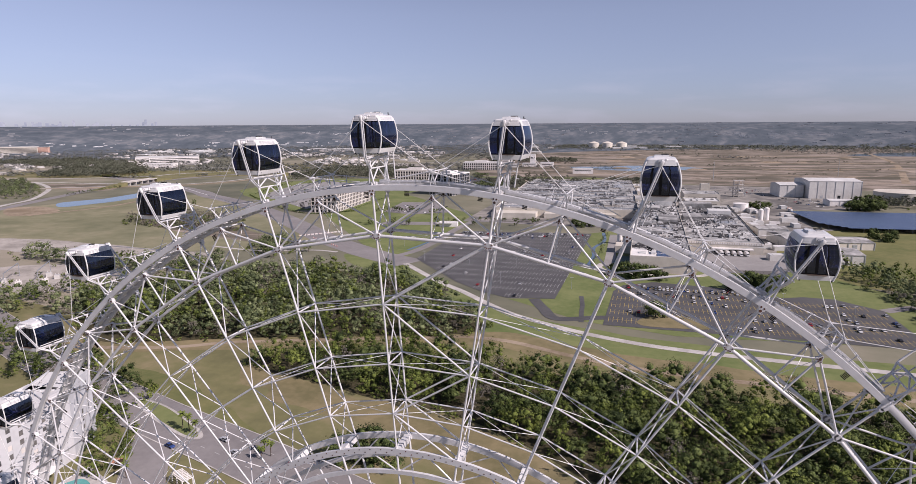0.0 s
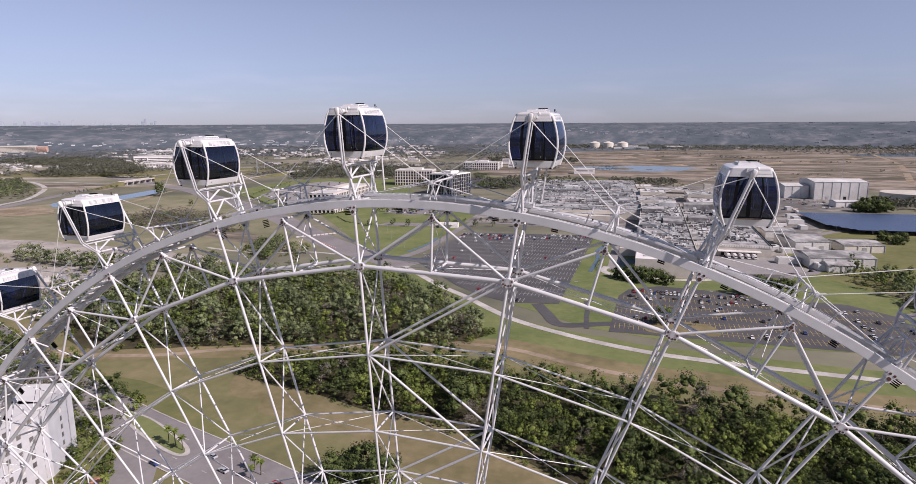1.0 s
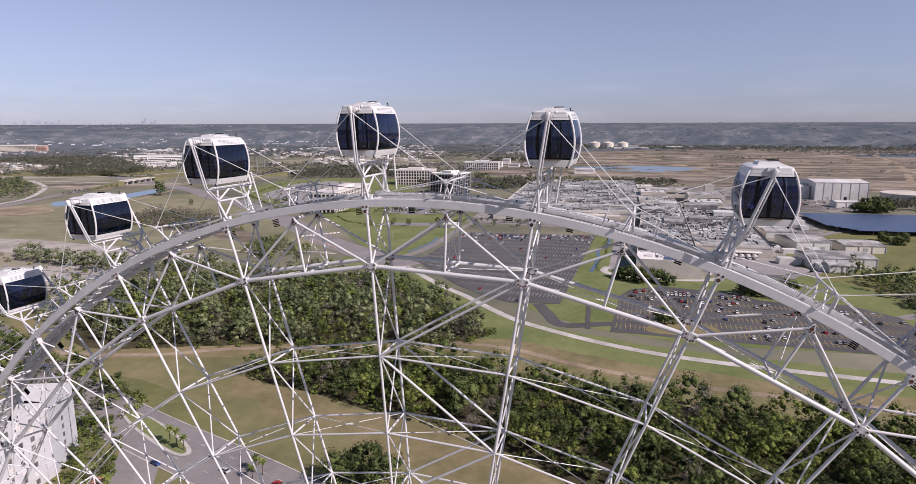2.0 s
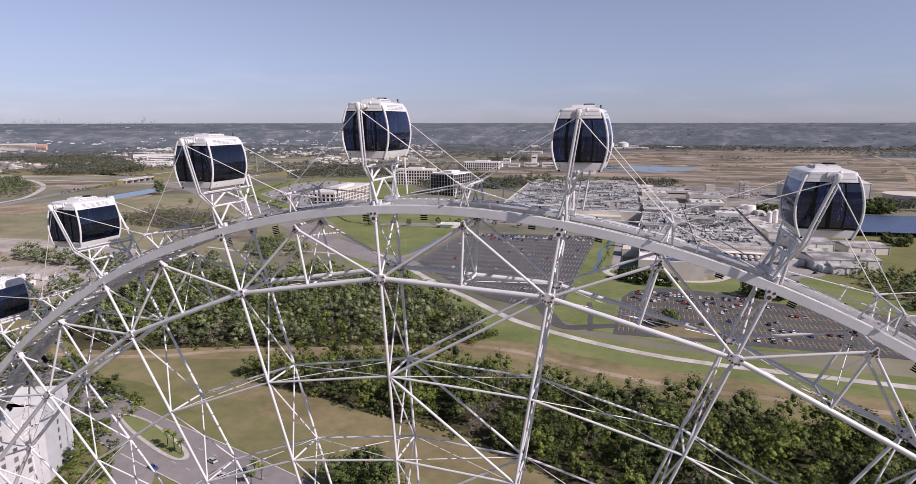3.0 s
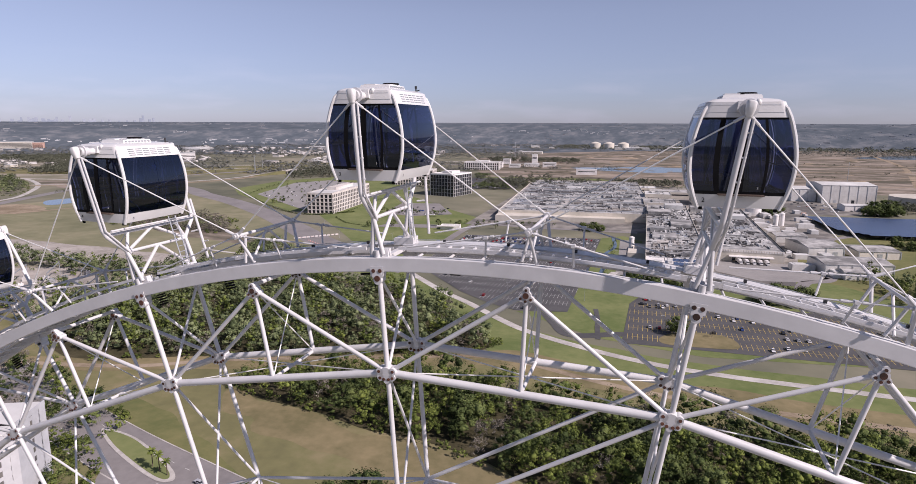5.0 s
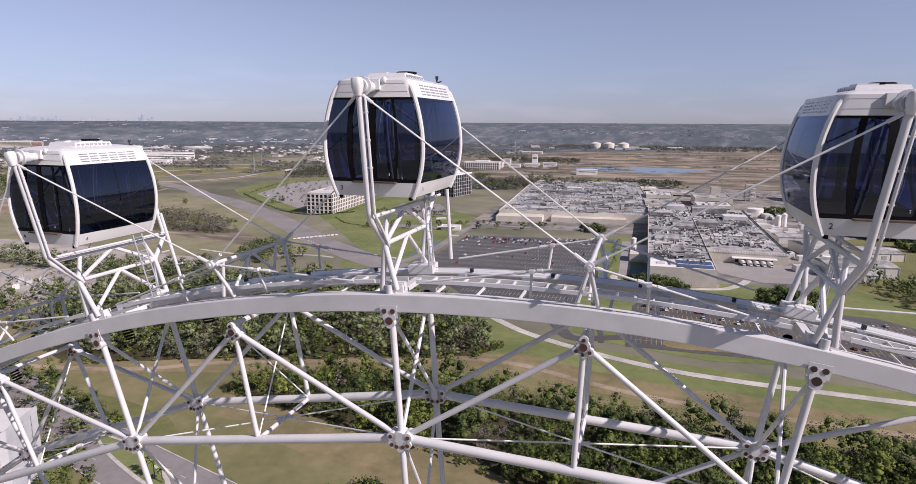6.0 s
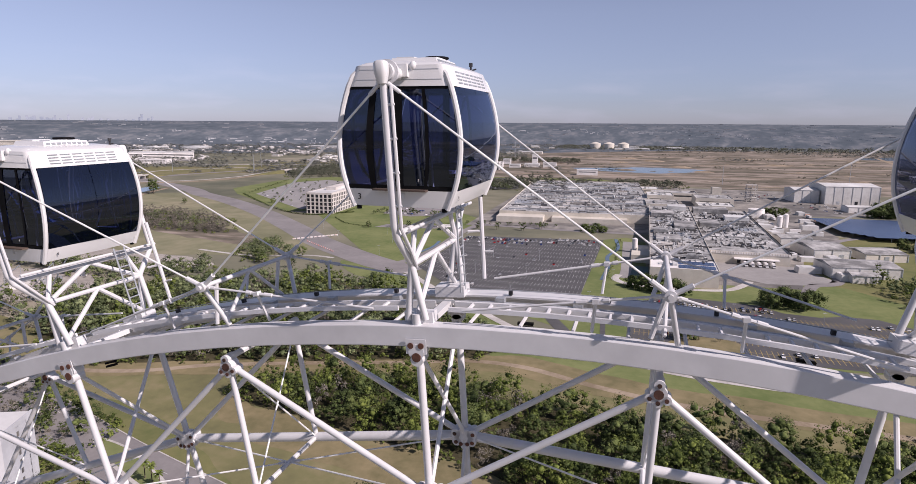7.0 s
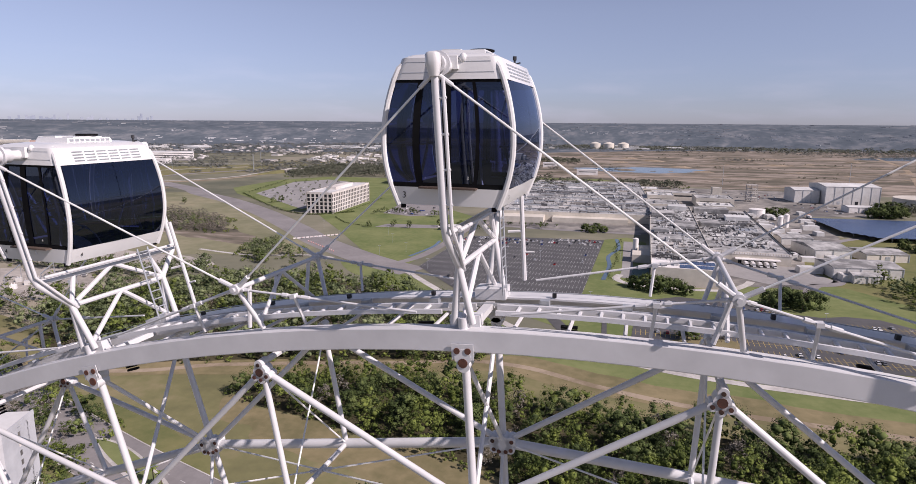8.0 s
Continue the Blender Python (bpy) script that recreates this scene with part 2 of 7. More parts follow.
# ---- mesh tools ----
class Shape:
    """Vertices and faces of one mesh, gathered from simple solids."""

    def __init__(self):
        self.v, self.f = [], []

    def add(self, verts, faces):
        k = len(self.v)
        self.v += [tuple(p) for p in verts]
        self.f += [tuple(i + k for i in f) for f in faces]
        return self

    def tube(self, p, q, r, n=8, r2=None, caps=True):
        p, q = Vector(p), Vector(q)
        d = (q - p).normalized()
        u = d.orthogonal().normalized()
        w = d.cross(u)
        r2 = r if r2 is None else r2
        vs = []
        for c, rad in ((p, r), (q, r2)):
            vs += [c + rad * (math.cos(2 * math.pi * i / n) * u + math.sin(2 * math.pi * i / n) * w) for i in range(n)]
        fs = [(i, (i + 1) % n, n + (i + 1) % n, n + i) for i in range(n)]
        if caps:
            fs += [tuple(range(n - 1, -1, -1)), tuple(range(n, 2 * n))]
        return self.add(vs, fs)

    def path(self, pts, r, n=8):
        """A bent tube through the points, with round joints."""
        pts = [Vector(p) for p in pts]
        rings = []
        u = None
        for i, p in enumerate(pts):
            d = (pts[min(i + 1, len(pts) - 1)] - pts[max(i - 1, 0)]).normalized()
            u = d.orthogonal().normalized() if u is None else (u - d * u.dot(d)).normalized()
            w = d.cross(u)
            rings.append([p + r * (math.cos(2 * math.pi * k / n) * u + math.sin(2 * math.pi * k / n) * w) for k in range(n)])
        vs = [v for ring in rings for v in ring]
        fs = [(a * n + i, a * n + (i + 1) % n, (a + 1) * n + (i + 1) % n, (a + 1) * n + i) for a in range(len(pts) - 1) for i in range(n)]
        fs += [tuple(range(n - 1, -1, -1)), tuple(range((len(pts) - 1) * n, len(pts) * n))]
        return self.add(vs, fs)

    def box(self, x0, y0, z0, x1, y1, z1, m=None, taper=0.0):
        t = taper
        vs = [(x0, y0, z0), (x1, y0, z0), (x1, y1, z0), (x0, y1, z0), (x0 + t, y0 + t, z1), (x1 - t, y0 + t, z1), (x1 - t, y1 - t, z1), (x0 + t, y1 - t, z1)]
        if m is not None:
            vs = [m @ Vector(p) for p in vs]
        return self.add(vs, [(3, 2, 1, 0), (4, 5, 6, 7), (0, 1, 5, 4), (1, 2, 6, 5), (2, 3, 7, 6), (3, 0, 4, 7)])

    def disc(self, c, normal, r, t, n=10):
        c, normal = Vector(c), Vector(normal).normalized()
        return self.tube(c - normal * t / 2, c + normal * t / 2, r, n)

    def arc(self, profile, a0, a1, n):
        """Sweeps a closed profile of (radius, y) round the y axis, from a0 to a1 degrees clockwise from the top."""
        k = len(profile)
        vs = []
        for i in range(n + 1):
            a = radians(a0 + (a1 - a0) * i / n)
            vs += [(r * math.sin(a), y, r * math.cos(a)) for r, y in profile]
        fs = [(i * k + j, i * k + (j + 1) % k, (i + 1) * k + (j + 1) % k, (i + 1) * k + j) for i in range(n) for j in range(k)]
        fs += [tuple(range(k - 1, -1, -1)), tuple(range(n * k, (n + 1) * k))]
        return self.add(vs, fs)

    def mesh(self, name, mat, smooth=38):
        me = bpy.data.meshes.new(name)
        me.from_pydata(self.v, [], self.f)
        bm = bmesh.new()
        bm.from_mesh(me)
        bmesh.ops.recalc_face_normals(bm, faces=bm.faces)
        bm.to_mesh(me)
        bm.free()
        me.materials.append(mat)
        if smooth:
            me.polygons.foreach_set("use_smooth", [True] * len(me.polygons))
            me.set_sharp_from_angle(angle=radians(smooth))
        return me


def part(name, shape, mat, parent, label="", m=None, smooth=38):
    """Links a shape (or a ready mesh) as one mesh object under a thing or a part."""
    me = shape.mesh(name, mat, smooth) if isinstance(shape, Shape) else shape
    ob = new(name, me)
    ob.parent = parent
    if m is not None:
        ob.matrix_basis = m
    return tagged(ob, label)


def thing(name, label, category, m=None, group="", kind=""):
    ob = new(name)
    ob.empty_display_size = 0.3
    if m is not None:
        ob.matrix_basis = m
    return tagged(ob, label, category, group, kind)


def structure(name, shape, mat, label, smooth=0):
    ob = new(name, shape.mesh(name, mat, smooth))
    return tagged(ob, label, name, kind="structure")


# ---- the wheel ----
R_OUT, R_MID, R_IN, R_A, R_B, R_C, R_HUB, R_PIVOT = 53.0, 52.68, 49.23, 42.9, 37.2, 32.3, 28.5, 59.55
Y_F, Y_B, STEP, PHASE = 0.0, 3.25, 12.0, -3.85
PIV_F, PIV_B = -0.95, 4.25


def at(r, deg, y):
    a = radians(deg)
    return Vector((r * math.sin(a), y, r * math.cos(a)))


def tube_shape(p, q, r, n=10):
    return Shape().tube(p, q, r, n)


def sector_parts():
    """One twelfth-degree bay of the wheel, its capsule's fork at 0 degrees: name, shape, material, label."""
    out = []

    def bar(name, p, q, r, n=10, mat=WHITE, label=""):
        out.append((name, tube_shape(p, q, r, n), mat, label))

    for y, s in ((Y_F, -1), (Y_B, 1)):
        # curved box girder with an inner flange and a fine lip along both edges
        o, i, lip = y + s * 0.16, y - s * 0.12, 0.12 if s < 0 else 0.4
        prof = [(53.22, o), (53.24, o + s * 0.012), (53.72, o + s * 0.012), (53.74, o), (53.74, i - s * lip), (53.69, i - s * lip), (53.69, i), (53.22, i)]
        out.append(("rim_girder", Shape().arc(prof, 0, STEP, 8), WHITE, ""))
        bar("inner_chord", at(R_IN, 0, y), at(R_IN, STEP, y), 0.15, 14)
        bar("post", at(R_IN, 0, y), at(R_OUT + 0.2, 0, y), 0.1)
        low = at(R_IN * math.cos(radians(6)), 6, y)
        bar("middle_post", low, at(R_MID, 6, y), 0.082)
        bar("diagonal", at(R_IN, 0, y), at(R_MID, 6, y), 0.087)
        bar("diagonal", at(R_IN, STEP, y), at(R_MID, 6, y), 0.087)
        for r0, r1, rad in ((R_IN, R_A, 0.098), (R_A, R_B, 0.09), (R_B, R_C, 0.088), (R_C, R_HUB, 0.088), (R_HUB, 16.0, 0.11), (16.0, 3.0, 0.11)):
            bar("spoke", at(r0, 0, y), at(r1, 0, y), rad)
        for r, rad in ((R_A, 0.072), (R_B, 0.072), (R_C, 0.07), (16.0, 0.07)):
            bar("ring_tie", at(r, 0, y), at(r, STEP, y), rad, 8)
        bar("fork_tie", at(R_OUT + 0.2, 0, y), at(R_OUT + 1.0, 0, y), 0.13)
        # joint plates
        plate = Shape()
        for dx, dr, rr in ((0, 0, 0.27), (-0.25, 0.1, 0.15), (0.25, 0.1, 0.15), (-0.23, -0.13, 0.14), (0.23, -0.13, 0.14), (0, -0.27, 0.11)):
            plate.disc((dx, y, R_IN + dr), (0, 1, 0), rr, 0.4, 14)
        out.append(("joint_plate", plate, WHITE, ""))
        holes = Shape()
        for dx, dr in ((-0.28, 0.11), (0.28, 0.11), (-0.25, -0.15), (0.25, -0.15), (-0.1, -0.2), (0.1, -0.2)):
            for face in (1, -1):
                holes.disc((dx, y + face * 0.202, R_IN + dr), (0, 1, 0), 0.062, 0.02, 10)
        out.append(("bolt_hole", holes, BOLT, "rust-brown bolt holes"))
        plate = Shape()
        for dx, dr, rr in ((0, 0.1, 0.2), (0, -0.1, 0.16)):
            plate.disc((dx, y + s * 0.02, R_OUT + dr), (0, 1, 0), rr, 0.42, 14)
        plate.box(-0.26, y - 0.2, R_OUT + 0.05, 0.26, y + s * 0.22, R_OUT + 0.42)
        out.append(("joint_plate", plate, WHITE, ""))
        holes = Shape()
        for dx, dr, rr in ((-0.13, 0.26, 0.075), (0.13, 0.26, 0.075), (0, -0.03, 0.115)):
            holes.disc((dx, y + s * 0.236, R_OUT + dr), (0, 1, 0), rr, 0.02, 12)
        out.append(("bolt_hole", holes, BOLT, "rust-brown bolt holes"))
        turn = Matrix.Rotation(radians(6), 4, "Y")
        plate, holes = Shape(), Shape()
        for dx, dr, rr in ((0, 0, 0.19), (0, 0.2, 0.12), (-0.18, -0.12, 0.105), (0.18, -0.12, 0.105), (0, -0.2, 0.11)):
            c = turn @ Vector((dx, y, R_MID + dr))
            plate.disc(c, (0, 1, 0), rr, 0.34, 12)
            for face in (1, -1):
                holes.disc(c + Vector((0, face * 0.18, 0)), (0, 1, 0), 0.11 if not dx and not dr else 0.05, 0.03, 10)
        out.append(("joint_plate", plate, WHITE, ""))
        out.append(("bolt_hole", holes, BOLT, "rust-brown bolt holes"))
        # hub ring bands with bolt rows
        for r in (R_HUB, 26.4):
            h = 0.3 if r == R_HUB else 0.2
            out.append(("hub_ring", Shape().arc([(r - h, y - 0.14), (r + h, y - 0.14), (r + h, y + 0.14), (r - h, y + 0.14)], 0, STEP, 4), WHITE, ""))
        dots = Shape()
        for k in range(10):
            c = at(R_HUB + (0.15 if k % 2 else -0.12), 0.8 + k * 1.15, y + s * 0.145)
            dots.disc(c, (0, 1, 0), 0.06, 0.02, 8)
        out.append(("bolt_head", dots, BOLT, ""))
        bar("hub_ring_brace", at(26.4, 0, y), at(R_HUB, 6, y), 0.07, 8)
        bar("hub_ring_brace", at(R_HUB, 6, y), at(26.4, STEP, y), 0.07, 8)
    # ties between the two sides
    for r0, r1, rad in ((R_OUT, R_IN, 0.062), (R_IN, R_A, 0.056), (R_A, R_B, 0.056), (R_B, R_C, 0.052), (R_C, R_HUB, 0.052)):
        bar("cross_brace", at(r0, 0, Y_F), at(r1, 0, Y_B), rad, 8)
        bar("cross_brace", at(r0, 0, Y_B), at(r1, 0, Y_F), rad, 8)
    for r in (R_A, R_B, R_C, 16.0):
        bar("cross_strut", at(r, 0, Y_F), at(r, 0, Y_B), 0.07, 8)
    low_f, low_b = at(R_IN * math.cos(radians(6)), 6, Y_F), at(R_IN * math.cos(radians(6)), 6, Y_B)
    bar("cross_strut", low_f, low_b, 0.075, 8)
    bar("cross_strut", at(R_MID + 0.2, 6, Y_F), at(R_MID + 0.2, 6, Y_B), 0.09, 8)
    for r, end in ((R_IN, 1.0), (R_A, 1.0), (R_B, 1.0), (R_C, 1.0)):
        p, q = at(r, 0, Y_F), at(r, STEP, Y_B)
        bar("tie_rod", p, q, 0.026, 6, CABLE)
        bar("tie_rod", at(r, 0, Y_B), at(r, STEP, Y_F), 0.026, 6, CABLE)
        mid = (p + q) / 2
        bar("turnbuckle", mid - (q - p) * 0.03, mid + (q - p) * 0.03, 0.06, 6)
    bar("tie_rod", at(R_MID, 6, Y_F), low_b, 0.026, 6, CABLE)
    bar("tie_rod", at(R_MID, 6, Y_B), low_f, 0.026, 6, CABLE)
    beam = Shape().box(-0.3, Y_F, R_HUB - 0.28, 0.3, Y_B, R_HUB + 0.28)
    for k in range(5):
        beam.box(-0.33, 0.45 + k * 0.55, R_HUB - 0.3, 0.33, 0.62 + k * 0.55, R_HUB + 0.31)
    out.append(("hub_ring_beam", beam, WHITE, ""))
    # service track between the girders
    track = Shape()
    for y in (0.45, 0.97):
        track.arc([(53.93, y - 0.035), (54.04, y - 0.035), (54.04, y + 0.035), (53.93, y + 0.035)], 0.7, 11.3, 8)
    for k in range(20):
        track.tube(at(53.98, 1.2 + k * 0.505, 0.45), at(53.98, 1.2 + k * 0.505, 0.97), 0.048, 6)
    out.append(("service_track", track, WHITE, "ladder-like white steel track"))
    tray = Shape()
    tray.arc([(53.5, 2.15), (53.56, 2.15), (53.56, 2.55), (53.5, 2.55)], 0.3, 11.7, 8)
    tray.arc([(53.56, 2.15), (53.7, 2.15), (53.7, 2.2), (53.56, 2.2)], 0.3, 11.7, 8)
    for k in range(8):
        a = 1.0 + k * 1.4
        bar("cross_bearer", at(53.4, a, 0.2), at(53.4, a, 3.1), 0.05, 6)
    out.append(("cable_tray", tray, WHITE, ""))
    pipes = Shape()
    pipes.arc([(53.6, 2.3), (53.68, 2.3), (53.68, 2.38), (53.6, 2.38)], 0, 12, 8)
    for k in range(5):
        pipes.box(-0.12, 2.25, 53.56, 0.12, 2.5, 53.8, Matrix.Rotation(radians(1.6 + k * 2.2), 4, "Y"))
    out.append(("cable_run", pipes, GALV, "grey conduit with clamps"))
    out.append(("power_cable", Shape().arc([(53.85, 2.9), (53.872, 2.9), (53.872, 2.925), (53.85, 2.925)], 0, 12, 8), GALV, "thin grey power cable"))
    for k in range(4):
        out.append(("cable_clamp", Shape().box(-0.05, 2.74, 53.76, 0.05, 2.86, 53.88, Matrix.Rotation(radians(1.8 + k * 2.8), 4, "Y")), INSIDE, "dark cable clamp"))
    for a in (2.2, 9.8):
        grille = Shape()
        for k in range(5):
            grille.box(-0.22, 2.9, 52.4 + k * 0.12, 0.22, 3.02, 52.47 + k * 0.12, Matrix.Rotation(radians(a), 4, "Y"))
        out.append(("drive_pad", grille, BLACK, "black finned drive pad"))
    # fork that carries the capsule
    kf, kb, lf, lb = Vector((0, PIV_F, 56.1)), Vector((0, PIV_B, 56.1)), Vector((0, -0.1, 55.2)), Vector((0, 3.4, 55.2))
    mid, top = Vector((0, 1.65, 55.2)), Vector((0, 1.65, 56.05))
    out.append(("fork_arm", Shape().path([(0, PIV_F, R_PIVOT), (0, PIV_F, 56.25), (0, PIV_F + 0.08, 56.0), lf + Vector((0, -0.06, 0.1)), lf], 0.088, 12), WHITE, ""))
    out.append(("fork_arm", Shape().path([(0, PIV_B, R_PIVOT), (0, PIV_B, 56.25), (0, PIV_B - 0.08, 56.0), lb + Vector((0, 0.06, 0.1)), lb], 0.088, 12), WHITE, ""))
    bar("fork_beam", kf + Vector((0, 0.1, -0.05)), kb + Vector((0, -0.1, -0.05)), 0.085)
    bar("fork_beam", kf + Vector((0.3, 0.1, 0.05)), kb + Vector((0.3, -0.1, 0.05)), 0.045, 8)
    for p, q in ((lf, (0, 0.25, 56.05)), (lf, top), (lb, top), (lb, (0, 3.05, 56.05)), (lf, mid), (mid, lb)):
        bar("fork_brace", p, q, 0.07, 8)
    for y, l in ((Y_F, lf), (Y_B, lb)):
        bar("fork_leg", l, (-0.22, y, 53.85), 0.085)
        bar("fork_leg", l, (0.22, y, 53.85), 0.085)
        bar("fork_brace", mid, (0, y, 53.9), 0.07, 8)
    base = Shape().box(-0.36, 0.1, 53.72, 0.36, 0.42, 54.0).box(-0.42, 2.55, 53.7, 0.42, 3.15, 54.0).box(-0.12, 0.75, 53.5, 0.12, 2.55, 53.66)
    out.append(("fork_base", base, WHITE, ""))
    pipe = Shape().path([(0.17, PIV_F - 0.02, 59.25), (0.17, PIV_F - 0.02, 56.2), (0.16, PIV_F + 0.4, 55.7), (0.1, 0.0, 55.1)], 0.042, 8)
    for k in range(4):
        pipe.tube((0.08, PIV_F - 0.02, 56.7 + k * 0.72), (0.22, PIV_F - 0.02, 56.7 + k * 0.72), 0.03, 6)
    out.append(("conduit", pipe, WHITE, "white cable conduit with clamps"))
    ladder = Shape()
    for y in (2.3, 2.72):
        ladder.tube((0.42, y, 53.9), (0.42, y, 56.3), 0.028, 6)
    for k in range(9):
        ladder.tube((0.42, 2.3, 54.1 + k * 0.26), (0.42, 2.72, 54.1 + k * 0.26), 0.02, 6)
    out.append(("ladder", ladder, GALV, "grey steel access ladder"))
    post = Shape().tube((0.75, 3.6, 54.0), (0.75, 3.6, 56.9), 0.06, 8).tube((0.75, 3.6, 55.4), (0.35, 3.5, 55.4), 0.04, 6).tube((0.75, 3.6, 54.8), (1.05, 3.6, 54.8), 0.03, 6)
    out.append(("pole", post, WHITE, ""))
    for y, s in ((PIV_F, -1), (PIV_B, 1)):
        cap = Shape()
        n = 20
        rings = ((0.55, 0.0), (0.86, 0.03), (1.0, 0.09), (1.0, 0.3), (0.8, 0.47), (0.62, 0.6))
        vs = []
        for rad, h in rings:
            for i in range(n):
                a = 2 * math.pi * i / n
                ca, sa = math.cos(a), math.sin(a)
                q = 0.142 * rad / max(abs(ca) ** 4 + abs(sa) ** 4, 1e-6) ** 0.25
                vs.append((q * ca, y + s * 0.06 + 1.05 * q * sa, R_PIVOT + 0.22 - 0.8 * h))
        cap.add(vs, [(a * n + i, a * n + (i + 1) % n, (a + 1) * n + (i + 1) % n, (a + 1) * n + i) for a in range(len(rings) - 1) for i in range(n)] + [tuple(range(n)), tuple(range((len(rings) - 1) * n, len(rings) * n))])
        out.append(("pivot_housing", cap, SHELL, "rounded white pivot housing"))
        axle = Shape().tube((0, y - s * 0.1, R_PIVOT), (0, y - s * 0.5, R_PIVOT), 0.19, 14).tube((0, y - s * 0.2, R_PIVOT), (0, y - s * 0.26, R_PIVOT), 0.27, 14)
        out.append(("axle", axle, WHITE, ""))
        # stays from the pivot to the outriggers on both sides
        hy = -0.35 if s < 0 else 3.65
        for a in (-6, 6):
            p, q = Vector((0.1 * (1 if a > 0 else -1), y, R_PIVOT - 0.25)), at(54.95, a, hy)
            bar("stay_rope", p, q, 0.025, 8, CABLE)
            d = (q - p).normalized()
            bar("rope_socket", p, p + d * 0.32, 0.046, 8)
            bar("rope_socket", q - d * 0.5, q, 0.06, 8)
    # outrigger at 6 degrees
    hf, hb = at(54.95, 6, -0.35), at(54.95, 6, 3.65)
    for h, y in ((hf, Y_F), (hb, Y_B)):
        bar("outrigger_post", h, at(53.8, 6.3, y), 0.066)
        bar("outrigger_post", h.lerp(hf + hb - h, 0.13), at(53.8, 5.7, y + (0.2 if y < 1 else -0.2)), 0.058, 8)
        head, n = Shape(), 36
        rim = [0.125 for k in range(n)]
        for dy in (-0.13, 0.13):
            head.v += [tuple(h + Vector((rim[k] * math.cos(2 * math.pi * k / n), dy, rim[k] * math.sin(2 * math.pi * k / n)))) for k in range(n)]
        head.f += [tuple(range(n)), tuple(range(2 * n - 1, n - 1, -1))] + [(k, (k + 1) % n, n + (k + 1) % n, n + k) for k in range(n)]
        head.tube(h + Vector((0, -0.2, 0)), h + Vector((0, 0.2, 0)), 0.06, 12)
        out.append(("outrigger_head", head, WHITE, ""))
        for a in (1.2, 10.8):
            q = at(54.1, a, y)
            bar("brace_rod", h, q, 0.03, 8)
            m = h.lerp(q, 0.33)
            d = (q - h).normalized()
            buckle = Shape().tube(m - d * 0.3, m - d * 0.16, 0.058, 8).tube(m - d * 0.16, m + d * 0.2, 0.042, 8).tube(m + d * 0.2, m + d * 0.42, 0.056, 8).box(m.x - 0.07, m.y - 0.09, m.z - 0.05, m.x + 0.07, m.y + 0.09, m.z + 0.05)
            out.append(("turnbuckle", buckle, WHITE, ""))
            out.append(("clevis", Shape().tube(h + d * 0.1, h + d * 0.34, 0.05, 8).tube(h + d * 0.2 + Vector((0, -0.08, 0)), h + d * 0.2 + Vector((0, 0.08, 0)), 0.035, 8), WHITE, ""))
            bar("rod_strut", m, at(53.85, 6 + (a - 6) * 0.34, y), 0.04, 6)
    bar("outrigger_beam", hf, hb, 0.062)
    bar("outrigger_brace", hf.lerp(hb, 0.5), at(53.85, 6, 0.3), 0.05, 8)
    bar("outrigger_brace", hf.lerp(hb, 0.5), at(53.85, 6, 3.0), 0.05, 8)
    return out


wheel = thing("observation_wheel", "giant white tubular steel observation wheel with thirty capsule forks", "ferris wheel")
ROT = lambda k: Matrix.Translation((0, 0, HUB)) @ Matrix.Rotation(radians(STEP * k + PHASE), 4, "Y")
bay = [(n, s, mt, lb, s.mesh(n, mt, 14 if n == "rim_girder" else 38)) for n, s, mt, lb in sector_parts()]
NEAR = range(-6, 4)  # bays in the upper half, each of their bars a part
for k in NEAR:
    for n, s, mt, lb, me in bay:
        ob = part(n, me, mt, wheel, lb, ROT(k))
        if n in ("bolt_head", "bolt_hole"):
            ob["kind"] = "stuff"
by_material = {}
for k in range(30):
    if k in [j % 30 for j in NEAR]:
        continue
    turn = Matrix.Rotation(radians(STEP * k + PHASE), 3, "Y")
    for n, s, mt, lb, me in bay:
        if n in ("bolt_hole", "bolt_head", "clevis", "cable_clamp", "drive_pad", "conduit", "ladder", "turnbuckle", "cable_run", "service_track"):
            continue
        rest = by_material.setdefault(mt.name, (Shape(), mt))[0]
        rest.add([turn @ Vector(p) for p in s.v], s.f)
for n, (rest, mt) in by_material.items():
    ob = part("lower_framework", rest, mt, wheel, "", Matrix.Translation((0, 0, HUB)))
    ob["kind"] = "stuff"
# stiffened bay: doubled diagonals zigzag down between two neighbouring spokes
for y in (Y_F, Y_B):
    for p, q in ((at(R_IN, 12, y), at(R_A, 0, y)), (at(R_A, 0, y), at(R_B, 12, y)), (at(R_B, 12, y), at(R_C, 0, y)), (at(R_C, 0, y), at(R_HUB, 12, y))):
        part("bay_diagonal", tube_shape(p, q, 0.085), WHITE, wheel, "", ROT(0))
axle_shape = Shape().tube((0, -3.5, HUB), (0, 6.8, HUB), 1.3, 24).tube((0, -1.2, HUB), (0, -0.8, HUB), 3.2, 28).tube((0, 4.1, HUB), (0, 4.5, HUB), 3.2, 28)
part("hub", axle_shape, WHITE, wheel)
for sx in (-1, 1):
    for y, yb in ((-3.2, -16.0), (6.5, 19.3)):
        part("support_leg", Shape().tube((0, y, HUB), (sx * 24, yb, 0), 0.9, 16, 1.3), WHITE, wheel)


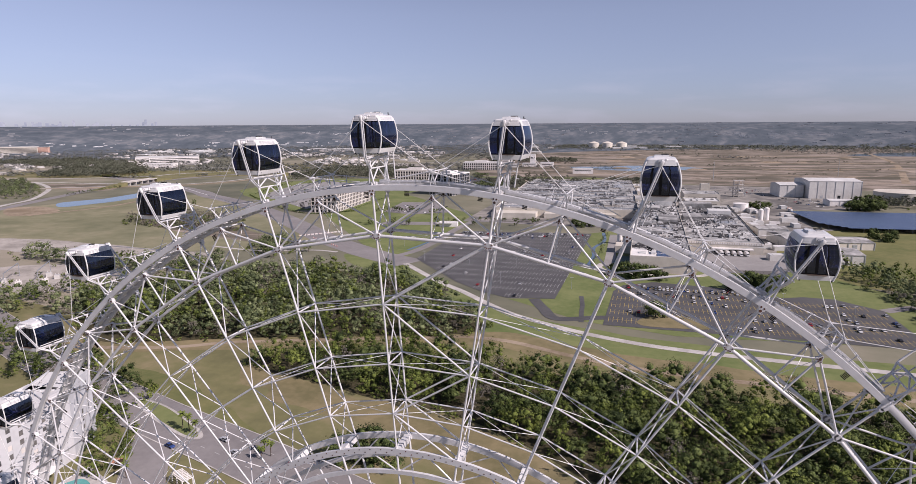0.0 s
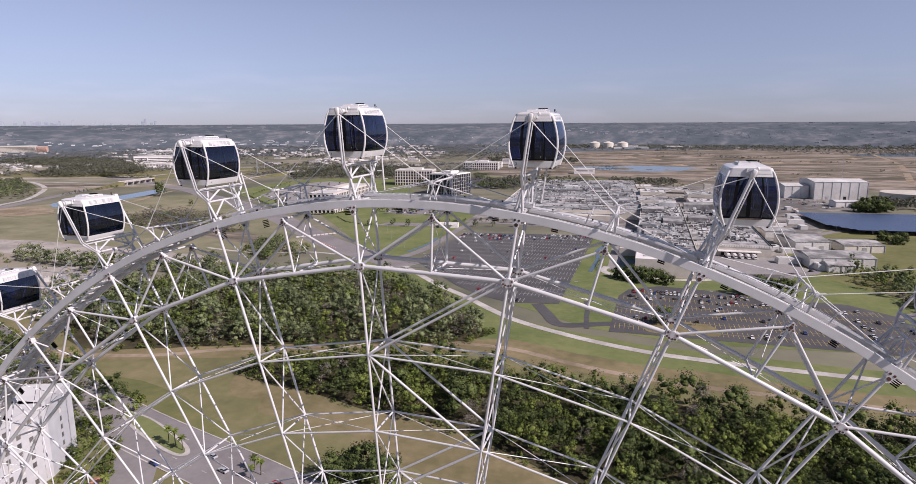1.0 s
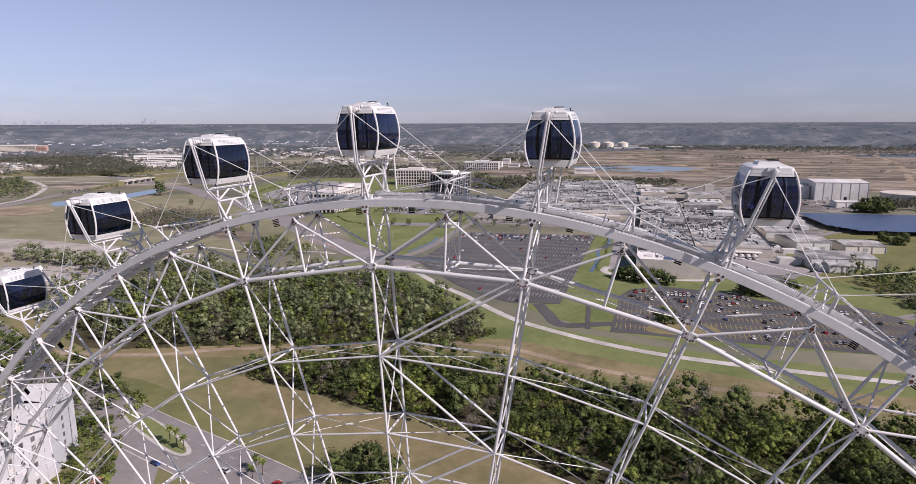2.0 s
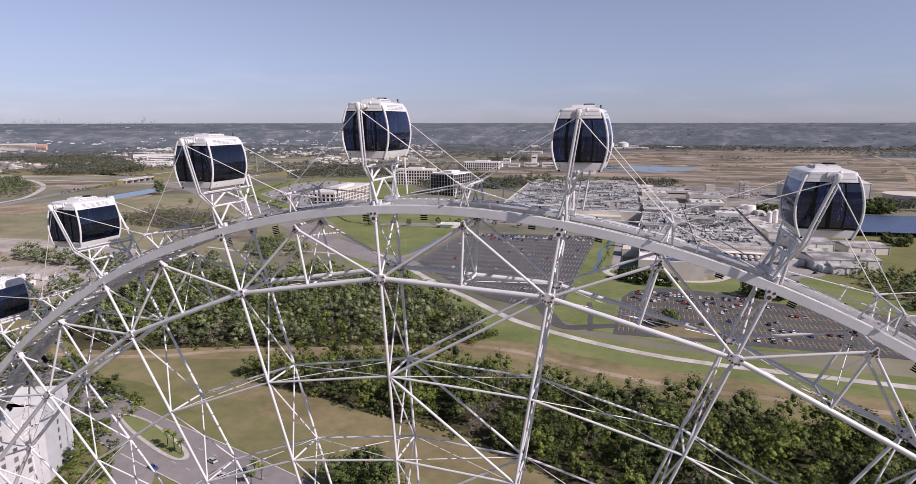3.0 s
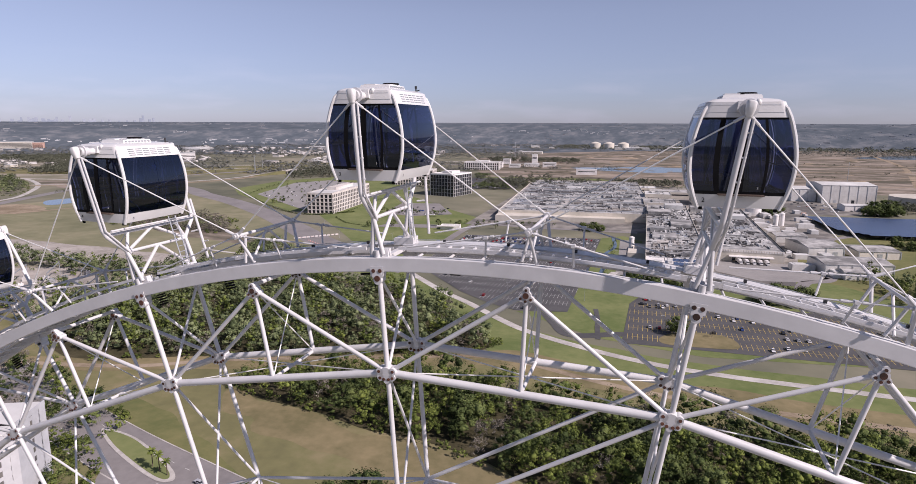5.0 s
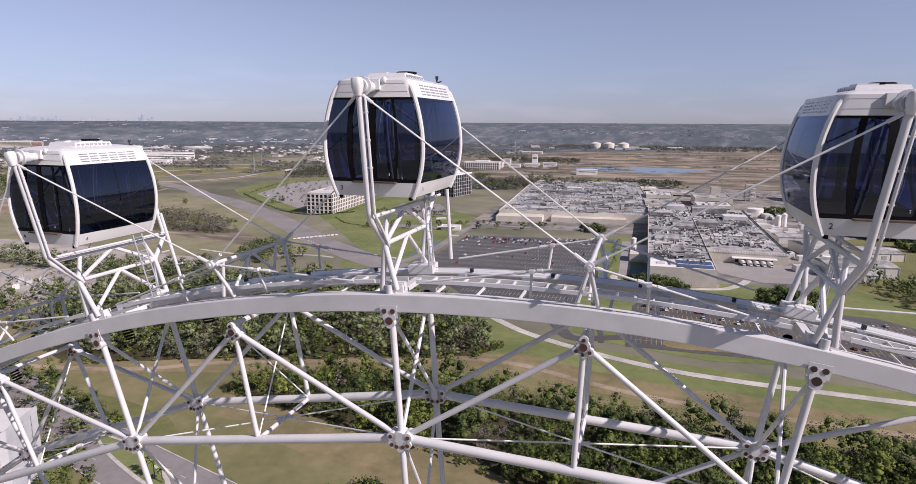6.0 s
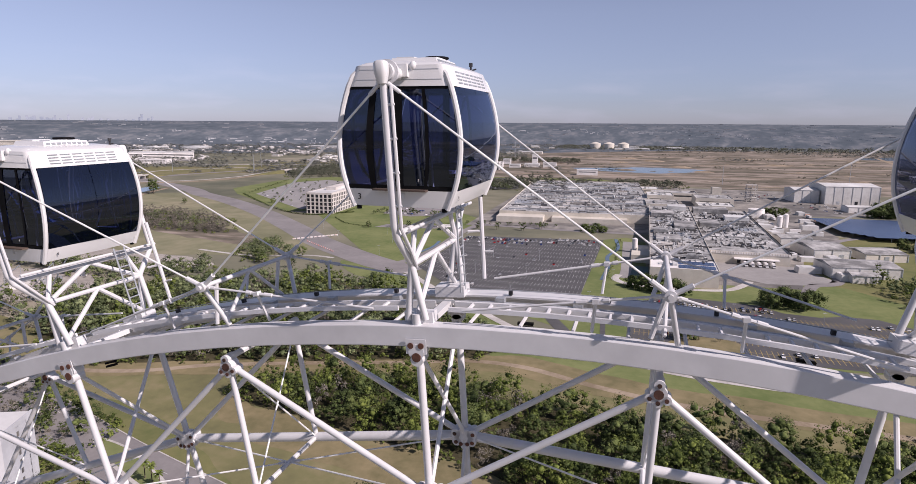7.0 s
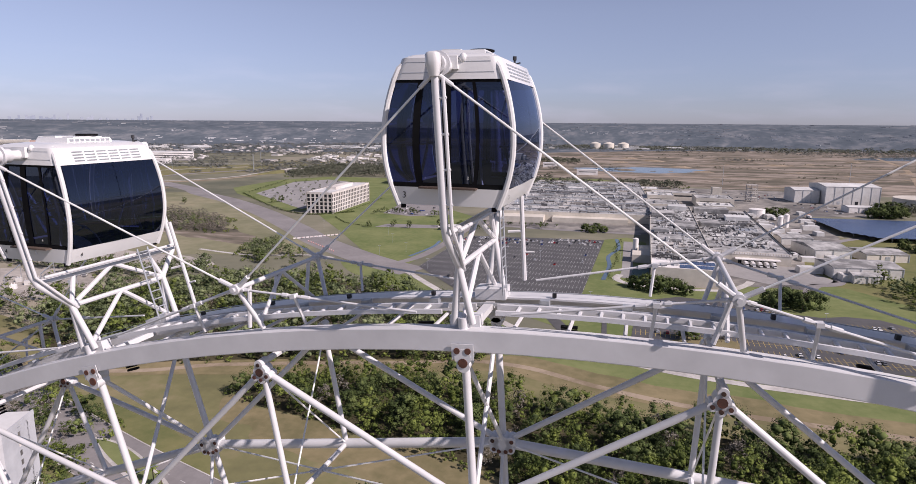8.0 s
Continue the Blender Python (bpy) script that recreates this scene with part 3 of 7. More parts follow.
# ---- capsules ----
SILL = material("brown_sill_board", (0.05, 0.035, 0.028), (0.12, 0.085, 0.065), 3.0, 0.7)
def build_capsule():
    c = thing("capsule", "white egg-shaped passenger capsule with dark tinted glass", "capsule", group="capsules of the wheel")
    HT, DEEP = 3.26, 1.72

    def half(z):
        """Half width and half depth of the shell at height z."""
        t = z / HT
        w = 1.2 + 1.45 * t * (1 - t) * (1.2 - 0.3 * t) - 0.13 * t
        return w, DEEP + 0.4 * t * (1 - t)

    def ring(z, inset=0.0, rc=0.22, n=5):
        w, d = half(z)
        w, d = w - inset, d - inset
        pts = []
        for cx, cy, a0 in ((w - rc, d - rc, 0), (-w + rc, d - rc, 90), (-w + rc, -d + rc, 180), (w - rc, -d + rc, 270)):
            for i in range(n):
                a = radians(a0 + 90 * i / (n - 1))
                pts.append(Vector((cx + rc * math.cos(a), cy + rc * math.sin(a), z)))
        return pts

    def loft(zs, inset=0.0, close=False):
        s = Shape()
        rows = [ring(z, inset) for z in zs]
        k = len(rows[0])
        fs = [(a * k + i, a * k + (i + 1) % k, (a + 1) * k + (i + 1) % k, (a + 1) * k + i) for a in range(len(zs) - 1) for i in range(k)]
        if close:
            fs += [tuple(range(k)), tuple(range((len(zs) - 1) * k, len(zs) * k))]
        return s.add([v for r in rows for v in r], fs)

    part("lower_band", loft([0.0, 0.1, 0.25, 0.4]), SHELL, c)
    part("upper_band", loft([2.72, 2.88, 3.05, 3.18]), SHELL, c)
    roof = Shape()
    r0, r1, r2 = ring(3.18), ring(HT, 0.14), ring(HT, 0.5)
    k = len(r0)
    for p in r2:
        p.z += 0.05
    roof.add(r0 + r1 + r2, [(a * k + i, a * k + (i + 1) % k, (a + 1) * k + (i + 1) % k, (a + 1) * k + i) for a in range(2) for i in range(k)] + [tuple(range(2 * k, 3 * k))])
    part("roof", roof, SHELL, c)
    part("underside", Shape().add(ring(0.0) + ring(0.02, 0.02), [tuple(range(20))]), GALV, c, "grey underside")
    part("cabin_floor", Shape().add(ring(0.36, 0.08), [tuple(range(20))]), INSIDE, c, "dark cabin floor")
    part("cabin_ceiling", Shape().add(ring(2.8, 0.1), [tuple(range(20))]), INSIDE, c, "dark cabin ceiling")
    zs = [0.4, 0.7, 1.0, 1.3, 1.6, 1.9, 2.2, 2.5, 2.72]

    def pane(side, u0, u1, z0=0.4, z1=2.72, inset=0.035):
        """A curved pane on one side, between two fractions of its width."""
        s, rows, m = Shape(), 9, 4
        vs = []
        for a in range(rows):
            z = z0 + (z1 - z0) * a / (rows - 1)
            w, d = half(z)
            w, d = w - inset, d - inset
            for b in range(m + 1):
                u = u0 + (u1 - u0) * b / m
                if side in "fb":
                    vs.append((u * (w - 0.1), -d if side == "f" else d, z))
                else:
                    bulge = 0.05 * (1 - u * u)
                    vs.append(((w + bulge) * (1 if side == "r" else -1), u * (d - 0.1), z))
        n = m + 1
        return s.add(vs, [(a * n + b, a * n + b + 1, (a + 1) * n + b + 1, (a + 1) * n + b) for a in range(rows - 1) for b in range(m)])

    for side in "fb":
        for u0, u1 in ((-1, -0.5), (-0.49, -0.01), (0.01, 0.49), (0.5, 1)):
            ob = part("window_pane", pane(side, u0, u1), PANE, c, "dark tinted curved pane", smooth=60)
        s = -1 if side == "f" else 1
        for u in (-0.5, 0.0, 0.5):
            wide = 0.075 if u == 0.0 else (0.06 if u < 0 else 0.03)
            part("door_frame", pane(side, u - wide, u + wide, 0.4, 2.72, 0.02), BLACK, c, "broad black door frame", smooth=60)
        part("bottom_rail", pane(side, -1, 1, 0.4, 0.5, 0.018), BLACK, c, "black bottom rail", smooth=60)
        part("top_rail", pane(side, -1, 1, 2.66, 2.72, 0.018), BLACK, c, "black top rail", smooth=60)
        part("door_step", Shape().box(-0.6, min(s * (DEEP - 0.02), s * (DEEP + 0.22)), 0.385, 0.7, max(s * (DEEP - 0.02), s * (DEEP + 0.22)), 0.425), SILL, c, "brown door sill board")
        for z in (2.86, 3.08):
            w, d = half(z)
            part("panel_seam", Shape().box(-w + 0.2, s * (d - 0.02), z, w - 0.2, s * (d + 0.004), z + 0.012), GALV, c, "thin grey panel seam")
        lid = Shape().box(-0.14, s * (DEEP - 0.02), 0.2, 0.14, s * (DEEP + 0.05), 0.32)
        part("latch_cover", lid, SHELL, c)
    for side in "lr":
        s = -1 if side == "l" else 1
        for u0, u1 in ((-1, -0.005), (0.005, 1)):
            part("window_pane", pane(side, u0, u1), PANE, c, "dark tinted curved pane", smooth=60)
        vent = Shape()
        for row in range(4):
            for col in range(6):
                z, y = 2.8 + row * 0.08, -1.2 + col * 0.41
                w = half(z)[0]
                vent.box(s * (w - 0.02), y, z, s * (w + 0.006), y + 0.33, z + 0.034)
        part("vent_grille", vent, GALV, c, "grey slotted vent grille")["kind"] = "stuff"
    for sx in (-1, 1):
        for sy in (-1, 1):
            pts = []
            for a in range(15):
                z = -0.03 + 3.22 * a / 14
                w, d = half(min(max(z, 0), HT))
                bend = max(0.0, (z - 2.85) / 0.36) ** 2 * 0.16
                pts.append((sx * (w - 0.05 - bend), sy * (d - 0.04 - bend), z))
            part("corner_post", Shape().path(pts, 0.064, 8), SHELL, c)
            part("foot", Shape().tube((sx * 1.06, sy * (DEEP - 0.06), -0.09), (sx * 1.06, sy * (DEEP - 0.06), 0.0), 0.06, 10), BLACK, c, "black rubber stop")
    unit = Shape().box(-0.6, -0.8, HT + 0.03, 0.6, 0.8, HT + 0.17, taper=0.05).box(-0.5, -0.6, HT + 0.17, -0.05, 0.0, HT + 0.21).box(0.1, -0.5, HT + 0.17, 0.5, 0.5, HT + 0.2)
    part("roof_unit", unit, SHELL, c)
    grid = Shape()
    for k in range(8):
        for s in (-1, 1):
            grid.box(s * 0.57, -0.7 + k * 0.18, HT + 0.07, s * 0.6, -0.58 + k * 0.18, HT + 0.13)
    part("roof_vent", grid, GALV, c)["kind"] = "stuff"
    hatch = Shape()
    for k in range(16):
        a, b = 2 * math.pi * k / 16, 2 * math.pi * (k + 1) / 16
        hatch.tube((0.25 + 0.28 * math.cos(a), 0.2 + 0.28 * math.sin(a), HT + 0.24), (0.25 + 0.28 * math.cos(b), 0.2 + 0.28 * math.sin(b), HT + 0.24), 0.03, 6)
    part("roof_ring", hatch, BLACK, c, "black roof ring")
    mast = Shape().tube((0.8, 1.4, 3.1), (0.8, 1.4, 3.4), 0.028, 8).tube((0.8, 1.4, 3.38), (0.8, 1.4, 3.48), 0.05, 8).tube((0.8, 1.4, 3.28), (0.95, 1.4, 3.32), 0.02, 6)
    part("mast", mast, INSIDE, c, "small dark weather mast")
    bench = Shape().box(-0.35, -0.95, 0.36, 0.35, 0.95, 0.8).box(-0.28, -0.9, 0.8, 0.28, 0.9, 0.86)
    part("bench", bench, INSIDE, c, "dark seat bench")
    rails = Shape()
    for s in (-1, 1):
        rails.tube((s * 1.1, -1.4, 1.3), (s * 1.1, 1.4, 1.3), 0.025, 6)
        rails.path([(s * 0.75, -1.5, 0.4), (s * 0.62, -1.32, 1.2), (s * 0.5, -1.38, 2.0), (s * 0.62, -1.5, 2.6)], 0.035, 6)
        rails.path([(s * 0.75, 1.5, 0.4), (s * 0.62, 1.32, 1.2), (s * 0.5, 1.38, 2.0), (s * 0.62, 1.5, 2.6)], 0.035, 6)
    part("hand_rail", rails, GALV, c, "grey inner rails")
    for sy in (-1, 1):
        part("hanger", Shape().tube((0, sy * 2.5, 2.98), (0, sy * 1.6, 2.98), 0.14, 14), SHELL, c)
        part("hanger_block", Shape().box(-0.26, min(sy * 1.85, sy * 1.5), 2.92, 0.26, max(sy * 1.85, sy * 1.5), 3.2, taper=0.03), SHELL, c)
    bulb = Shape()
    n = 12
    vs = [(0.34 + 0.085 * math.sin(math.pi * a / 6) * math.cos(2 * math.pi * b / n), -1.7 + 0.085 * math.sin(math.pi * a / 6) * math.sin(2 * math.pi * b / n), HT - 0.1 + 0.11 * math.cos(math.pi * a / 6)) for a in range(7) for b in range(n)]
    bulb.add(vs, [(a * n + b, a * n + (b + 1) % n, (a + 1) * n + (b + 1) % n, (a + 1) * n + b) for a in range(6) for b in range(n)])
    part("roof_light", bulb, SHELL, c, "round white beacon")
    return c


DEEP_END = 1.765


def capsule_pose(k):
    p = at(R_PIVOT, STEP * k + PHASE, 1.65)
    return Matrix.Translation((p.x, p.y, HUB + p.z - 2.98))


def numeral(text, size, m, parent, mat=None, label="black painted numeral"):
    """A numeral as a flat mesh from the built-in font."""
    cu = bpy.data.curves.new("numeral", "FONT")
    cu.body, cu.size, cu.extrude, cu.align_x = text, size, 0.002, "CENTER"
    tmp = bpy.data.objects.new("numeral", cu)
    me = bpy.data.meshes.new_from_object(tmp)
    bpy.data.objects.remove(tmp)
    me.materials.append(mat or BLACK)
    part("numeral", me, mat or BLACK, parent, label, m)


capsule = build_capsule()
capsule.matrix_basis = capsule_pose(0)
rings = {0: capsule}
for k in range(1, 30):
    rings[k] = copy_thing(capsule, capsule_pose(k))
for k, text in ((29, "4"), (0, "3"), (1, "2")):
    numeral(text, 0.2, pose(-1.0, -DEEP_END, 0.15, 90, 0, 0), rings[k])
    numeral(text, 0.1, pose(0.5, -1.83, 0.6, 90, 0, 0), rings[k], SHELL, "small white numeral")
    numeral(text, 0.14, pose(1.315, -1.35, 0.16, 90, 0, 90), rings[k])


# ---- ground ----
def ground_height(d):
    """The land lies flat, then swells very gently towards the horizon."""
    return 0.0 if d < 3500 else 119.0 * (1 - d / (3500 * math.exp(0.003 * (d - 3500))))


def ring_sheet():
    s = Shape()
    radii = [0, 60, 150, 300, 500, 800, 1200, 1800, 2500, 3000, 3500] + [3500 + 100 * i for i in range(1, 15)]
    n = 96
    s.v.append((0, 0, 0))
    for r in radii[1:]:
        s.v += [(r * math.cos(2 * math.pi * i / n), r * math.sin(2 * math.pi * i / n), ground_height(r)) for i in range(n)]
    s.f += [(0, 1 + i, 1 + (i + 1) % n) for i in range(n)]
    for a in range(len(radii) - 2):
        s.f += [(1 + a * n + i, 1 + (a + 1) * n + i, 1 + (a + 1) * n + (i + 1) % n, 1 + a * n + (i + 1) % n) for i in range(n)]
    return s


LAND = material("open_flat_land", (0.11, 0.115, 0.086), (0.29, 0.26, 0.205), 0.011, 0.95, coarse=0.14, spread=0.42, third=(0.185, 0.18, 0.13), spec=0.05)
MEADOW = material("pale_dry_meadow", (0.15, 0.152, 0.092), (0.27, 0.245, 0.165), 0.05, 0.95, bump=0.1, coarse=0.2, spread=0.5, third=(0.2, 0.195, 0.122), spec=0.08)
land = structure("ground", ring_sheet(), LAND, "flat open land with dry grass, woods and suburbs", 60)
# faces beyond 2400 m take the haze-tinted colour
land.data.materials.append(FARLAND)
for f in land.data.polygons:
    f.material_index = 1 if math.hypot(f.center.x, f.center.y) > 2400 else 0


def smooth_loop(pts, steps=8, closed=True):
    """A rounded outline through a few corner points (Catmull-Rom)."""
    n, out = len(pts), []
    for i in range(n if closed else n - 1):
        p = [Vector((*pts[(i + k) % n if closed else min(max(i + k, 0), n - 1)], 0)) for k in (-1, 0, 1, 2)]
        for j in range(steps):
            t = j / steps
            v = 0.5 * (2 * p[1] + (p[2] - p[0]) * t + (2 * p[0] - 5 * p[1] + 4 * p[2] - p[3]) * t * t + (3 * p[1] - p[0] - 3 * p[2] + p[3]) * t ** 3)
            out.append((v.x, v.y))
    if not closed:
        out.append(tuple(pts[-1]))
    return out


def patch(name, pts, z, mat, label, rounded=True, wobble=0.0):
    loop = smooth_loop(pts) if rounded else pts
    if wobble:
        loop = [(x + wobble * noise.noise((x * 0.05, y * 0.05, 1.0)), y + wobble * noise.noise((x * 0.05, y * 0.05, 7.0))) for x, y in loop]
    s = Shape().add([(x, y, z) for x, y in loop], [tuple(range(len(loop)))])
    me = bpy.data.meshes.new(name)
    me.from_pydata(s.v, [], s.f)
    bm = bmesh.new()
    bm.from_mesh(me)
    bmesh.ops.triangulate(bm, faces=bm.faces)
    for f in bm.faces:
        if f.normal.z < 0:
            f.normal_flip()
    bm.to_mesh(me)
    bm.free()
    me.materials.append(mat)
    return tagged(new(name, me), label, name.split("_")[0], kind="structure")


def strip(pts, width, z, steps=10, off=0.0):
    """A flat band along a rounded line."""
    line = smooth_loop(pts, steps, False)
    vs = []
    for i, (x, y) in enumerate(line):
        a, b = line[max(i - 1, 0)], line[min(i + 1, len(line) - 1)]
        d = Vector((b[0] - a[0], b[1] - a[1])).normalized()
        for s in (-1, 1):
            e = s * width / 2 + off
            vs.append((x - d.y * e, y + d.x * e, z))
    return Shape().add(vs, [(2 * i, 2 * i + 1, 2 * i + 3, 2 * i + 2) for i in range(len(line) - 1)])


def road(name, pts, width, z, mat, label):
    s = strip(pts, width, z)
    s.f = [tuple(reversed(f)) for f in s.f]
    ob = structure(name, s, mat, label)
    return ob


LOTTOP = material("bleached_asphalt", (0.21, 0.2, 0.195), (0.29, 0.28, 0.27), 0.3, 0.85, coarse=0.1, spread=0.55)
patch("ground_field", [(-420, 130), (-420, 260), (-270, 240), (-120, 290), (40, 270), (260, 260), (300, 60), (0, 20), (-250, 60)], 0.03, GRASS, "mown dry grass field")
patch("ground_levee", [(-190, 448), (-80, 346), (-10, 312), (60, 300), (320, 288), (330, 240), (100, 248), (-20, 258), (-68, 288), (-112, 345), (-200, 428)], 0.06, LAWN, "green grass levee beside a service track", wobble=6)
patch("ground_track", [(-420, 192), (-280, 214), (-190, 246), (-105, 275), (-55, 291), (0, 277), (90, 269), (330, 263), (330, 238), (90, 245), (-2, 252), (-60, 266), (-105, 254), (-190, 224), (-285, 194), (-420, 165)], 0.09, DRYTURF, "brown rough strip of dry weeds", wobble=5)
road("road_dirt_track", [(-420, 180), (-252, 209), (-198, 234), (-138, 256), (-107, 266), (-80, 277), (-50, 277), (-13, 264), (29, 255), (101, 252), (330, 250)], 4.5, 0.13, DIRT, "bare sandy track through dry grass")
patch("ground_lawn_east", [(-70, 362), (-40, 370), (-40, 640), (-14, 665), (6, 640), (7, 468), (60, 466), (66, 500), (125, 512), (150, 500), (200, 430), (190, 330), (40, 312), (-15, 325)], 0.07, LAWN, "green lawn round the car parks", rounded=False)
patch("ground_lawn_office", [(-430, 735), (-318, 598), (-230, 486), (-190, 470), (-186, 570), (-190, 735), (-250, 800), (-330, 900), (-385, 960), (-440, 790)], 0.08, LAWN, "bright green lawn", rounded=False)
patch("ground_lawn_junction", [(-250, 470), (-190, 436), (-150, 410), (-215, 425)], 0.08, LAWN, "green verge by the junction")
patch("ground_meadow", [(-900, 560), (-640, 420), (-420, 440), (-300, 500), (-400, 620), (-560, 760), (-760, 850)], 0.05, MEADOW, "dry green meadow", wobble=12)
patch("ground_meadow_east", [(120, 470), (340, 430), (430, 640), (400, 740), (205, 735), (150, 640), (132, 545)], 0.05, TURF, "rough olive meadow by the warehouses", rounded=False)
patch("ground_scrubland", [(-350, 1330), (-60, 1290), (300, 1230), (900, 1250), (2200, 1800), (1600, 3100), (300, 3000), (-500, 2300)], 0.05, SCRUB, "brown cleared land with tracks and puddles", wobble=60)
patch("ground_yard_west", [(-760, 430), (-646, 448), (-601, 453), (-456, 443), (-400, 440), (-350, 428), (-352, 410), (-390, 392), (-452, 386), (-487, 380), (-597, 398), (-720, 380)], 0.09, GRAVEL, "pale gravel yard", wobble=5)
patch("ground_substation", [(-520, 330), (-430, 275), (-375, 318), (-440, 372)], 0.09, GRAVEL, "pale gravel substation yard")

road("road_main", [(-460, 262), (-300, 192), (-191, 152), (-104, 126), (-20, 96), (140, 30)], 25.0, 0.1, ROADTOP, "wide grey asphalt road with lane lines")
road("road_side", [(-170, 146), (-148, 112), (-118, 72), (-92, 20)], 16.0, 0.14, ROADTOP, "grey side road at the junction")
road("road_north", [(-1250, 1160), (-820, 935), (-704, 852), (-604, 790), (-488, 702), (-387, 612), (-313, 542), (-256, 498), (-215, 470), (-176, 450)], 32.0, 0.12, ROADTOP, "wide pinkish grey road past the offices")
road("road_service", [(-180, 447), (-134, 397), (-105, 371), (-76, 342), (-54, 324), (-17, 305), (15, 294), (44, 289), (97, 286), (340, 278)], 5.5, 0.15, CONCRETE, "pale concrete service road")
road("road_lawn", [(-205, 462), (-192, 500), (-188, 560), (-190, 640), (-186, 700)], 9.0, 0.14, ROADTOP, "grey access road along the lawn")
road("road_factory", [(-186, 700), (-100, 690), (0, 690)], 10.0, 0.13, ROADTOP, "grey access road before the factory")
road("road_highway", [(-850, 520), (-903, 644), (-935, 725), (-966, 806), (-990, 870), (-1007, 962), (-1010, 1060), (-980, 1200), (-900, 1340), (-680, 1600), (-300, 1850)], 20.0, 0.22, ROADTOP, "grey highway rising to a bridge")
road("water_canal", [(-26, 470), (-24, 520), (-27, 560), (-20, 600), (-24, 650)], 3.6, 0.16, WATER, "narrow blue canal between banks")
road("water_ditch", [(-200, 503), (-196, 530), (-194, 556), (-197, 582)], 3.4, 0.2, WATER, "shallow blue ditch across the lawn")
patch("water_pond", [(-200, 1690), (-60, 1600), (40, 1590), (150, 1700), (120, 1760), (0, 1790), (-110, 1730)], 0.15, WATER, "pale blue pond on the cleared land", wobble=20)
patch("water_lake", [(700, 2500), (1000, 2450), (1400, 2700), (1100, 2820)], 0.15, WATER, "distant blue pond", wobble=30)
patch("water_river", [(-826, 668), (-810, 710), (-803, 759), (-818, 853), (-838, 905), (-868, 912), (-859, 840), (-852, 777), (-863, 748), (-874, 705)], 0.15, WATER, "still blue channel beside the meadow")
patch("ground_spoil", [(-815, 577), (-891, 634), (-860, 664), (-794, 638), (-786, 603)], 0.26, DIRT, "pale heap of bare sand")

LOT_A = [(-178, 621), (-178, 468), (-118, 397), (-92, 375), (-71, 364), (-38, 370), (-36, 640)]
LOT_B = [(-2, 321), (0, 402), (6, 421), (28, 437), (80, 431), (92, 417), (113, 414), (128, 421), (147, 420), (170, 398), (172, 324)]
patch("pavement_car_park_west", LOT_A, 0.17, ASPHALT, "dark asphalt car park with faded white bays", rounded=False)
patch("pavement_car_park_east", LOT_B, 0.17, ASPHALT, "dark asphalt car park with yellow bays", rounded=False)
ISLAND_B = [(18, 334), (26, 347), (41, 352), (57, 347), (59, 330), (39, 326), (22, 326)]
patch("ground_car_park_island", ISLAND_B, 0.25, DRYTURF, "dry grass island in the car park")
road("ground_drain", [(-21, 382), (-18, 360), (-17, 344), (-15, 323)], 3.0, 0.2, ASPHALT, "dark sunken drain across the lawn")
patch("ground_lawn_north", [(-460, 722), (-650, 872), (-712, 945), (-720, 1110), (-660, 1215), (-500, 1235), (-380, 1000), (-420, 740)], 0.1, LAWN, "green meadow round the office car park", rounded=False)
OFFICE_LOT = [(-452, 742), (-622, 884), (-668, 1080), (-630, 1150), (-520, 1100), (-452, 940)]
patch("pavement_office_parking", OFFICE_LOT, 0.17, LOTTOP, "pale sun-bleached office car park", rounded=False)
patch("pavement_visitor_parking", [(-331, 745), (-286, 730), (-238, 762), (-290, 862), (-345, 850)], 0.17, ROADTOP, "grey visitor car park with planted islands", rounded=False)
patch("pavement_lawn_parking", [(-296, 640), (-226, 652), (-212, 678), (-290, 664)], 0.17, ROADTOP, "grey strip of parking on the lawn", rounded=False)
patch("pavement_factory_yard", [(-200, 690), (10, 690), (10, 480), (118, 486), (132, 545), (150, 640), (205, 730), (212, 900), (330, 930), (360, 1230), (-210, 1240)], 0.11, YARD, "pale paved factory yard", rounded=False)
road("road_drive", [(-52, 366), (-42, 345), (-30, 326), (-2, 336), (10, 332)], 8.0, 0.16, ASPHALT, "dark asphalt drive between the car parks")
road("road_yard", [(118, 470), (128, 500), (150, 520), (165, 600), (190, 700), (250, 760)], 9.0, 0.15, ROADTOP, "grey yard road between the sheds")
road("road_east", [(170, 398), (215, 425), (300, 450), (420, 470)], 8.0, 0.15, ROADTOP, "narrow grey road by the meadow")
patch("ground_meadow_brown", [(-640, 640), (-560, 560), (-420, 510), (-330, 500), (-420, 560), (-560, 640)], 0.08, SCRUB, "brown strip in the meadow", wobble=8)
road("road_path", [(-400, 470), (-340, 462), (-290, 478), (-262, 476)], 4.0, 0.14, CONCRETE, "pale path through the meadow")
road("road_bank", [(-1500, 700), (-1050, 905), (-880, 1010), (-830, 1130), (-822, 1320), (-600, 1560)], 20.0, 0.2, DIRT, "bare brown bank along the highway")
road("road_highway_ramp", [(-1400, 700), (-1040, 930), (-895, 1030), (-850, 1150), (-845, 1330), (-640, 1590)], 9.0, 0.24, CONCRETE, "pale concrete highway ramp")
road("road_far_street", [(-1900, 1300), (-1300, 1420), (-900, 1560), (-700, 1750), (-300, 2000)], 14.0, 0.15, CONCRETE, "pale street beyond the highway")
